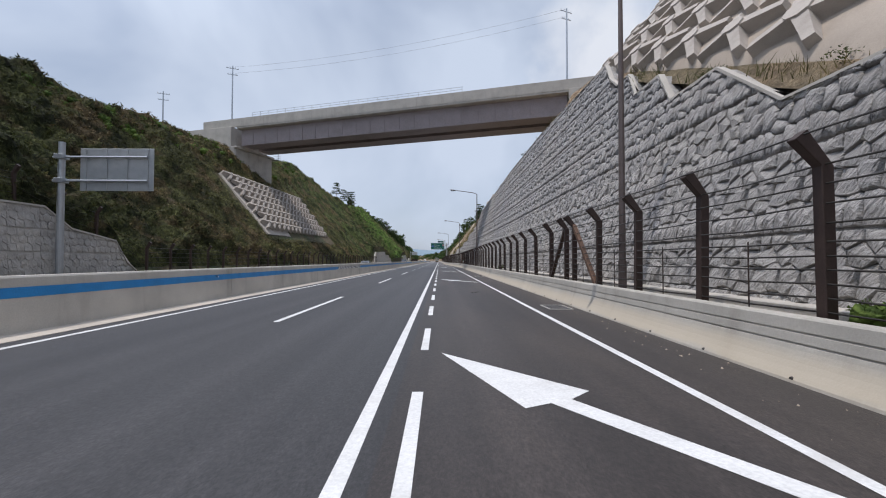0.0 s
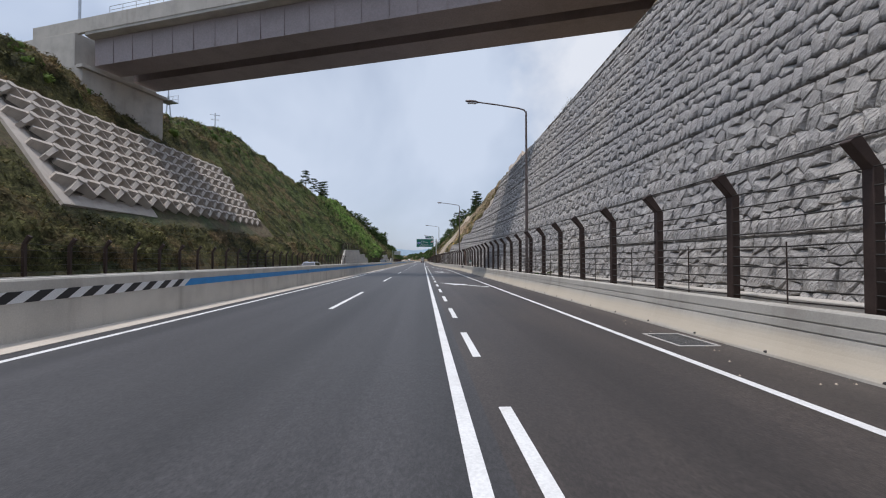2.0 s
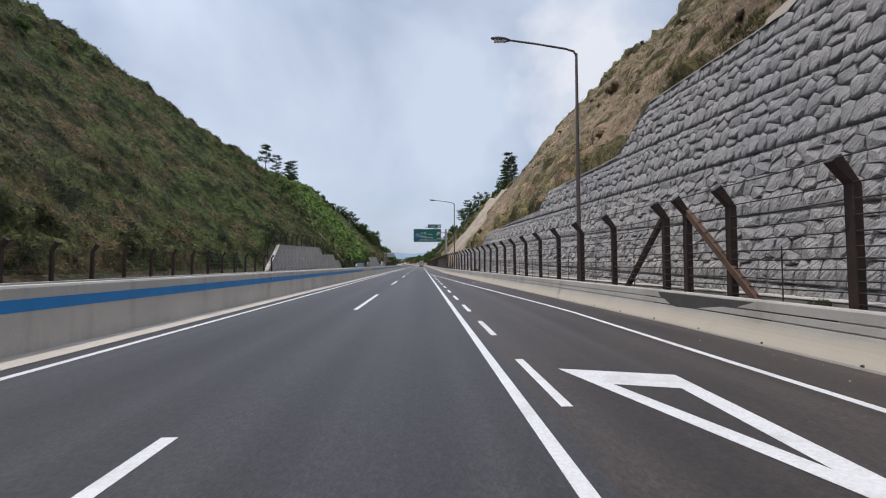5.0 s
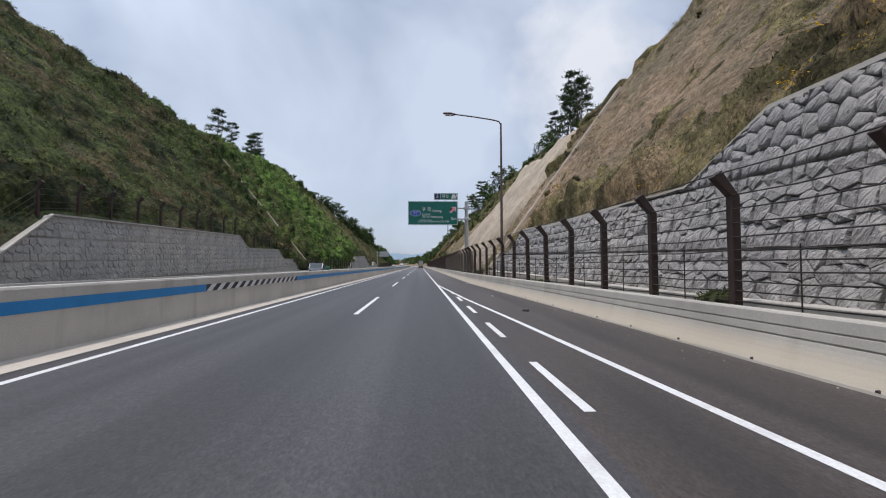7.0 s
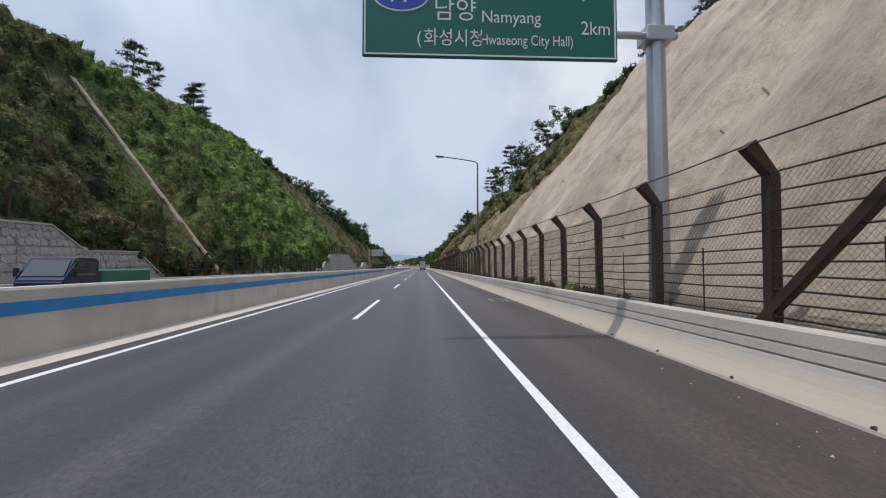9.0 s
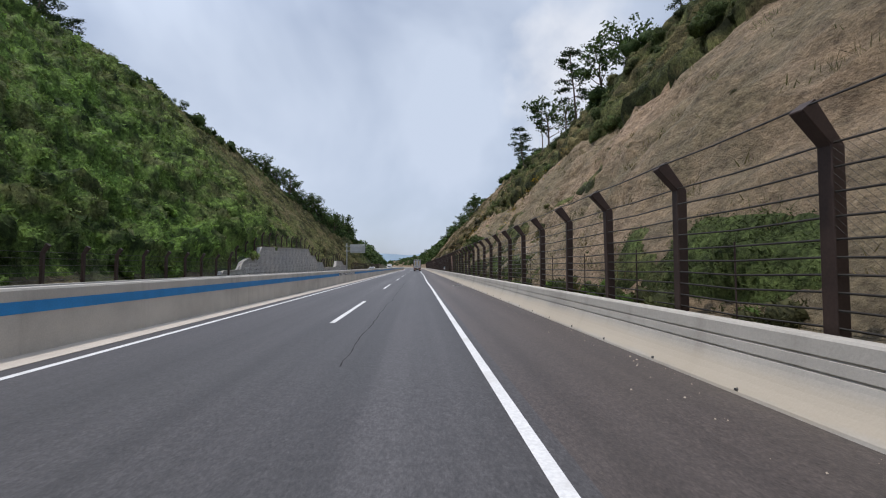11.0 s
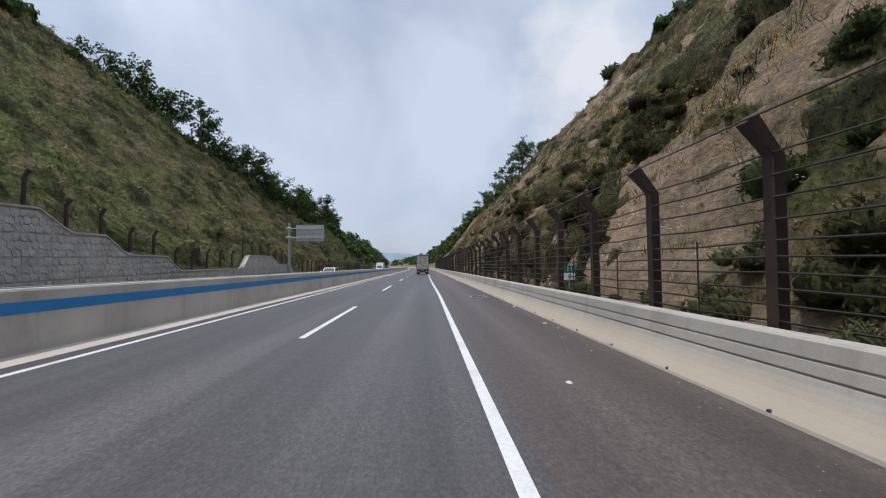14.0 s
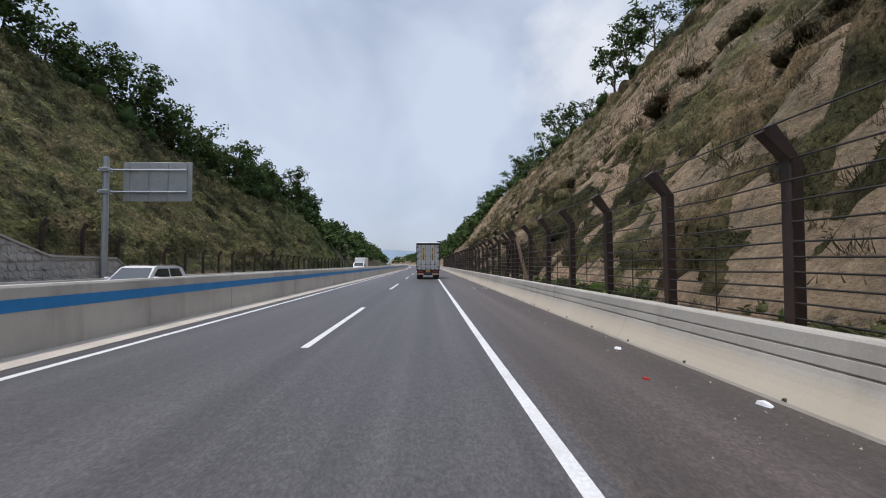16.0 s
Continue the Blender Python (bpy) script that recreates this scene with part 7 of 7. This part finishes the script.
def car(name, label, paint, m, length, width, height, bonnet, boot, hood_z, glass_top=0.0):
    """A car body lofted over its length; it points along its own +y."""
    e = empty(name, m, label, "car")
    hw = width / 2
    st = [(-length / 2, 0.35, 0.62, 0.9), (-length / 2 + 0.12, 0.24, hood_z - 0.02, 0.97), (-length / 2 + 0.5, 0.22, hood_z, 1.0), (length / 2 - 0.9, 0.22, hood_z - 0.06, 1.0), (length / 2 - 0.15, 0.24, hood_z - 0.24, 0.95), (length / 2, 0.34, 0.6, 0.86)]
    bm = bmesh.new()
    rings = []
    for y, z0, z1, k in st:
        w = hw * k
        rings.append([bm.verts.new(p) for p in ((-w * 0.9, y, z0), (-w, y, z0 + 0.18), (-w, y, z1 - 0.16), (-w * 0.9, y, z1), (w * 0.9, y, z1), (w, y, z1 - 0.16), (w, y, z0 + 0.18), (w * 0.9, y, z0))])
    for p, q in zip(rings, rings[1:]):
        for i in range(8):
            j = (i + 1) % 8
            bm.faces.new((p[i], p[j], q[j], q[i]))
    bm.faces.new(rings[0][::-1])
    bm.faces.new(rings[-1])
    body = part("body", bm, paint, e, smooth=False)
    a, b = -length / 2 + boot, length / 2 - bonnet
    bm = bmesh.new()
    sec = [(a, hood_z - 0.04, 0.93), (a + 0.28, height - 0.1, 0.8), (a + 0.6, height, 0.76), (b - 0.95, height, 0.76), (b - 0.7, height - 0.06, 0.78), (b, hood_z - 0.06, 0.93)]
    rings = []
    for y, z, k in sec:
        w = hw * k
        rings.append([bm.verts.new((-hw * 0.93, y, hood_z - 0.08)), bm.verts.new((-w, y, z)), bm.verts.new((w, y, z)), bm.verts.new((hw * 0.93, y, hood_z - 0.08))])
    for p, q in zip(rings, rings[1:]):
        for i in range(3):
            bm.faces.new((p[i], p[i + 1], q[i + 1], q[i]))
    bm.faces.new(rings[0])
    bm.faces.new(rings[-1][::-1])
    part("greenhouse", bm, paint, e, "car roof and pillars")
    hz = height - hood_z
    for s in (-1, 1):
        bm = bmesh.new()
        xs = lambda z: s * (hw * (0.93 - 0.17 * (z - hood_z + 0.08) / (hz + 0.08)) + 0.012)
        z0, z1 = hood_z + 0.03, height - 0.12
        for y0, y1, c0, c1 in ((a + 0.35, (a + b) / 2 - 0.2, 0.2, 0.0), ((a + b) / 2 - 0.1, b - 0.3, 0.0, 0.6)):
            bm.faces.new([bm.verts.new(p) for p in ((xs(z0), y0, z0), (xs(z0), y1, z0), (xs(z1), y1 - c1, z1), (xs(z1), y0 + c0, z1))])
        part("side_window", bm, GLASS, e)
        part("mirror", boxes(((min(s * hw, s * (hw + 0.2)), b - 0.35, hood_z - 0.02), (max(s * hw, s * (hw + 0.2)), b - 0.22, hood_z + 0.14)), bevel=0.03), paint, e)
        part("headlight", boxes(((s * hw * 0.62 - 0.2, length / 2 - 0.16, 0.64), (s * hw * 0.62 + 0.2, length / 2 - 0.02, 0.8)), bevel=0.02), WHITE, body)
        part("tail_light", boxes(((s * hw * 0.75 - 0.14, -length / 2 - 0.01, 0.72), (s * hw * 0.75 + 0.14, -length / 2 + 0.1, 0.95)), bevel=0.02), REDL, body)
        for yy in (-length * 0.3, length * 0.31):
            wheel(e, s * (hw - 0.12), yy, 0.33, 0.22)
    bm = bmesh.new()
    ya, yb = b - 0.06, b - 0.66
    bm.faces.new([bm.verts.new(p) for p in ((-hw * 0.86, ya + 0.015, hood_z + 0.0), (hw * 0.86, ya + 0.015, hood_z + 0.0), (hw * 0.7, yb + 0.02, height - 0.08), (-hw * 0.7, yb + 0.02, height - 0.08))])
    part("windscreen", bm, GLASS, e)
    bm = bmesh.new()
    bm.faces.new([bm.verts.new(p) for p in ((-hw * 0.8, a - 0.0, hood_z + 0.06), (hw * 0.8, a - 0.0, hood_z + 0.06), (hw * 0.7, a + 0.235, height - 0.14), (-hw * 0.7, a + 0.235, height - 0.14))])
    part("rear_window", bm, GLASS, e)
    for s in (-1, 1):
        part("roof_rail", boxes(((s * hw * 0.68 - 0.02, a + 0.6, height), (s * hw * 0.68 + 0.02, b - 1.0, height + 0.05))), CHROME, e)
    return e


SOUTH = 180
car("silver_suv", "silver estate car driving on the opposite carriageway", SILVER, pose(-14.9, 93.6, 0.012, 0, 0, SOUTH), 4.7, 1.85, 1.5, 1.15, 0.3, 0.95)
car("white_car", "white car driving on the opposite carriageway", CARW, pose(-13.8, 343.0, 0.012, 0, 0, SOUTH), 4.5, 1.85, 1.6, 1.2, 0.2, 1.0)


def light_truck(name, label, paint, cover, x, y, box_top):
    """A small cab-over lorry on the opposite carriageway, pointing back along the road."""
    e = empty(name, pose(x, y, 0.012, 0, 0, SOUTH), label, "truck")
    bm = bmesh.new()
    side = [(0.0, 0.5), (0.0, 1.85), (0.15, 1.98), (1.1, 1.98), (1.55, 1.3), (1.72, 1.15), (1.75, 0.5)]
    for s in (-0.85, 0.85):
        bm.faces.new([bm.verts.new((s, a, b)) for a, b in side])
    bm.verts.ensure_lookup_table()
    n = len(side)
    for i in range(n):
        j = (i + 1) % n
        bm.faces.new((bm.verts[i], bm.verts[j], bm.verts[n + j], bm.verts[n + i]))
    bmesh.ops.bevel(bm, geom=bm.edges[:], offset=0.05, segments=2, affect="EDGES")
    cab = part("cab", bm, paint, e)
    bm = bmesh.new()
    bm.faces.new([bm.verts.new(p) for p in ((-0.74, 1.575, 1.33), (0.74, 1.575, 1.33), (0.68, 1.185, 1.9), (-0.68, 1.185, 1.9))])
    part("windscreen", bm, GLASS, cab)
    for s in (-1, 1):
        bm = bmesh.new()
        bm.faces.new([bm.verts.new(p) for p in ((s * 0.862, 0.25, 1.3), (s * 0.862, 1.45, 1.3), (s * 0.862, 1.05, 1.85), (s * 0.862, 0.25, 1.85))])
        part("side_window", bm, GLASS, cab)
        part("mirror", boxes(((min(s * 0.9, s * 1.08), 1.4, 1.3), (max(s * 0.9, s * 1.08), 1.48, 1.62)), bevel=0.02), BLACKP, cab)
        part("headlight", boxes(((s * 0.6 - 0.15, 1.74, 0.72), (s * 0.6 + 0.15, 1.78, 0.9))), WHITE, cab)
        for yy in (1.0, -2.1):
            wheel(e, s * 0.72, yy, 0.33, 0.22)
    part("chassis", boxes(((-0.45, -3.2, 0.4), (0.45, 1.3, 0.62))), DARKM, e)
    part("cargo_body", boxes(((-0.88, -3.2, 0.68), (0.88, -0.08, box_top)), bevel=0.05), cover, e)
    return e


light_truck("blue_light_truck", "dark blue light truck with a green tarpaulin on the opposite carriageway", NAVYP, TARP, -14.8, 195.5, 1.55)
light_truck("white_box_truck", "white light box truck on the opposite carriageway", CARW, CARW, -12.3, 396.0, 2.7)

# ---- drains and small roadside things ----
GRATE = simple("drain_grate_steel", (0.16, 0.155, 0.15), 0.6, 0.5, 0.2, 4)
FRAME = simple("drain_frame_concrete", (0.42, 0.4, 0.37), 0.8, 0, 0.15, 4)


def drain(x0, y0, wx=0.82, wy=1.45):
    e = empty("drain_grate", pose(x0, y0, 0.011), "flush steel drain grate in a pale concrete frame", "drain", "roadside drains")
    t = 0.05
    part("frame", boxes(((0, 0, -0.05), (wx, t, 0.012)), ((0, wy - t, -0.05), (wx, wy, 0.012)), ((0, t, -0.05), (t, wy - t, 0.012)), ((wx - t, t, -0.05), (wx, wy - t, 0.012))), FRAME, e)
    # Shallow black slab painted in for the shade under the grate; no hole is cut.
    part("pit", boxes(((t, t, -0.04), (wx - t, wy - t, 0.002))), BLACKP, e, "black slab for the shade below the bars")
    k = t + 0.03
    while k < wx - t - 0.02:
        part("bar", boxes(((k, t, 0.001), (k + 0.022, wy - t, 0.01))), GRATE, e)
        k += 0.062
    for f in (0.33, 0.66):
        part("cross_bar", boxes(((t, wy * f, 0.001), (wx - t, wy * f + 0.02, 0.011))), GRATE, e)
    return e


for x, y in ((4.5, 14.9), (4.48, 44.8), (3.42, 134.0), (1.98, 175.3), (1.9, 198.8), (1.93, 255.1), (1.7, 304.06), (1.95, 352.0)):
    drain(x, y)


def marker(x, y, z, top, low):
    e = empty("distance_marker", pose(x, y, z), "small green and white distance marker on a stake by the fence", "road sign", "distance markers")
    bm = bmesh.new()
    tube(bm, (0, 0.04, -0.4), (0, 0.04, 0.5), 0.025, seg=8)
    part("stake", bm, GALV, e)
    for z0, s, c, f in ((0.22, top, GREEN, WHITE), (0.0, low, WHITE, BLACK)):
        pl = part("number_plate", boxes(((-0.17, -0.01, z0), (0.17, 0.012, z0 + 0.21)), bevel=0.004), c, e)
        text_mesh(s, 0.2, f, Matrix.Translation((0, -0.016, z0 + 0.105)) @ Matrix.Rotation(radians(90), 4, "X"), pl, "figure", 1.0, "CENTER")
    return e


marker(BARRIER_X(296) + 0.7, 294.5, 1.2, "11", "8")
marker(BARRIER_X(98) + 0.7, 98.5, 1.25, "11", "6")


def reflector(x, y, z, side):
    e = empty("reflector_stud", pose(x, y, z), "small white reflector fixed to the concrete barrier", "reflector", "barrier reflectors")
    part("bracket", boxes(((-0.04, -0.05, -0.02), (0.04, 0.05, 0.02)), bevel=0.006), WHITE, e)
    bm = bmesh.new()
    tube(bm, (0, -0.07, 0.03), (0, -0.05, 0.03), 0.055, seg=14)
    part("lens", bm, CHROME, e)
    return e


for k in range(9):
    y = 18.6 + 49.5 * k
    reflector(face_x(0.96) + 0.05, y, 0.96, 1)
for y in (66.0, 92.0, 131.0, 175.0, 218.0, 262.0, 285.0, 318.0, 351.0):
    reflector(BARRIER_X(y) + 0.4, y, 0.9, -1)

# weep holes at the foot of the barrier
hole = None
for k in range(190):
    y = -2.0 + k * 2.0
    bm = bmesh.new()
    tube(bm, (BARRIER_X(y) + 0.012, y, 0.055), (BARRIER_X(y) + 0.06, y, 0.06), 0.035, seg=8)
    part("weep_hole", bm, GROOVE, barrier)


def paint_text(s, x, y, wx, ly):
    """Stretched lettering painted on the road, read in the driving direction."""
    e = text_mesh(s, 1.0, PAINT, Matrix.Identity(4), None, "road_lettering", 1.0, "CENTER")
    e.matrix_basis = Matrix.Translation((x, y, 0.0155)) @ Matrix.Diagonal((wx, ly, 1, 1))
    return tagged(e, "white painted yield lettering on the merging lane", "road marking", kind="structure")


paint_text("양보", 2.1, 95.2, 1.25, 2.4)
bm = bmesh.new()
tri_o = [(0.95, 102.4), (2.55, 101.9), (2.25, 97.3)]
cx, cy = sum(p[0] for p in tri_o) / 3, sum(p[1] for p in tri_o) / 3
vo = [bm.verts.new((x, y, 0.0155)) for x, y in tri_o]
vi = [bm.verts.new((cx + (x - cx) * 0.5, cy + (y - cy) * 0.5, 0.0155)) for x, y in tri_o]
for i in range(3):
    j = (i + 1) % 3
    bm.faces.new((vo[i], vo[j], vi[j], vi[i]))
tagged(part("yield_triangle", bm, PAINT), "white painted yield triangle on the merging lane", "road marking", kind="structure")

# long crack and sealed joint in the asphalt
CRACK = simple("asphalt_crack", (0.02, 0.019, 0.019), 0.9)
bm = bmesh.new()
prev = None
rc = random.Random(8)
x = -2.35
for y in steps(226, 263, 0.25):
    x += rc.uniform(-0.025, 0.025) + (-2.35 - x) * 0.1
    w = 0.012 * rc.uniform(0.3, 1.3)
    row = [bm.verts.new((x - w, y, 0.0135)), bm.verts.new((x + w, y, 0.0135))]
    if prev:
        bm.faces.new((prev[0], prev[1], row[1], row[0]))
    prev = row
tagged(part("asphalt_crack", bm, CRACK), "thin dark lengthwise crack in the asphalt", "crack", kind="structure")

# litter and gravel along the shoulder
GRIT = simple("gravel_bits", (0.34, 0.29, 0.23), 0.9, 0, 0.35, 8)
rg = np.random.RandomState(31)
vs, fs = [], []
for k in range(2600):
    y = rg.uniform(0, 380)
    x = BARRIER_X(y) - abs(rg.normal()) * 0.55 - 0.03
    s = 0.006 + 0.02 * rg.rand() ** 3
    o = len(vs)
    g = rg.uniform(0, 6.28)
    for a in range(3):
        vs.append((x + s * math.cos(g + a * 2.1), y + s * math.sin(g + a * 2.1), 0.0105))
    vs.append((x, y, 0.0105 + s * 1.1))
    fs += [(o, o + 1, o + 3), (o + 1, o + 2, o + 3), (o + 2, o, o + 3)]
tagged(arrays("shoulder_gravel", vs, fs, GRIT), "scattered gravel and grit along the shoulder", "gravel", kind="stuff")


def scrap(name, label, x, y, s, material, seed):
    r = random.Random(seed)
    bm = bmesh.new()
    n = 7
    lo = [bm.verts.new((x + s * r.uniform(0.6, 1.1) * math.cos(k * math.tau / n), y + 1.6 * s * r.uniform(0.6, 1.1) * math.sin(k * math.tau / n), 0.012)) for k in range(n)]
    hi = [bm.verts.new((v.co.x * 0.8 + x * 0.2, v.co.y * 0.8 + y * 0.2, 0.02 + s * r.uniform(0.1, 0.4))) for v in lo]
    for k in range(n):
        j = (k + 1) % n
        bm.faces.new((lo[k], lo[j], hi[j], hi[k]))
    bm.faces.new(hi)
    return tagged(part(name, bm, material), label, "litter", "litter on the shoulder")


for k, (x, y, s, mt) in enumerate(((1.95, 329.2, 0.05, REDL), (2.75, 328.0, 0.09, WHITE), (2.5, 331.4, 0.07, WHITE), (2.73, 22.87, 0.06, BLACKP), (2.62, 22.55, 0.05, BLACKP), (2.45, 22.38, 0.06, BLACKP), (2.85, 298.92, 0.06, WHITE), (2.65, 293.7, 0.09, ORANGE), (1.3, 287.5, 0.05, WHITE), (2.4, 160.0, 0.05, WHITE), (2.35, 152.4, 0.16, BLACKP))):
    scrap("litter", {REDL: "small red scrap lying on the shoulder", WHITE: "crumpled white scrap lying on the shoulder", BLACKP: "torn black rubber scrap lying on the road", ORANGE: "crumpled orange scrap lying on the shoulder"}[mt], x, y, s, mt, k)
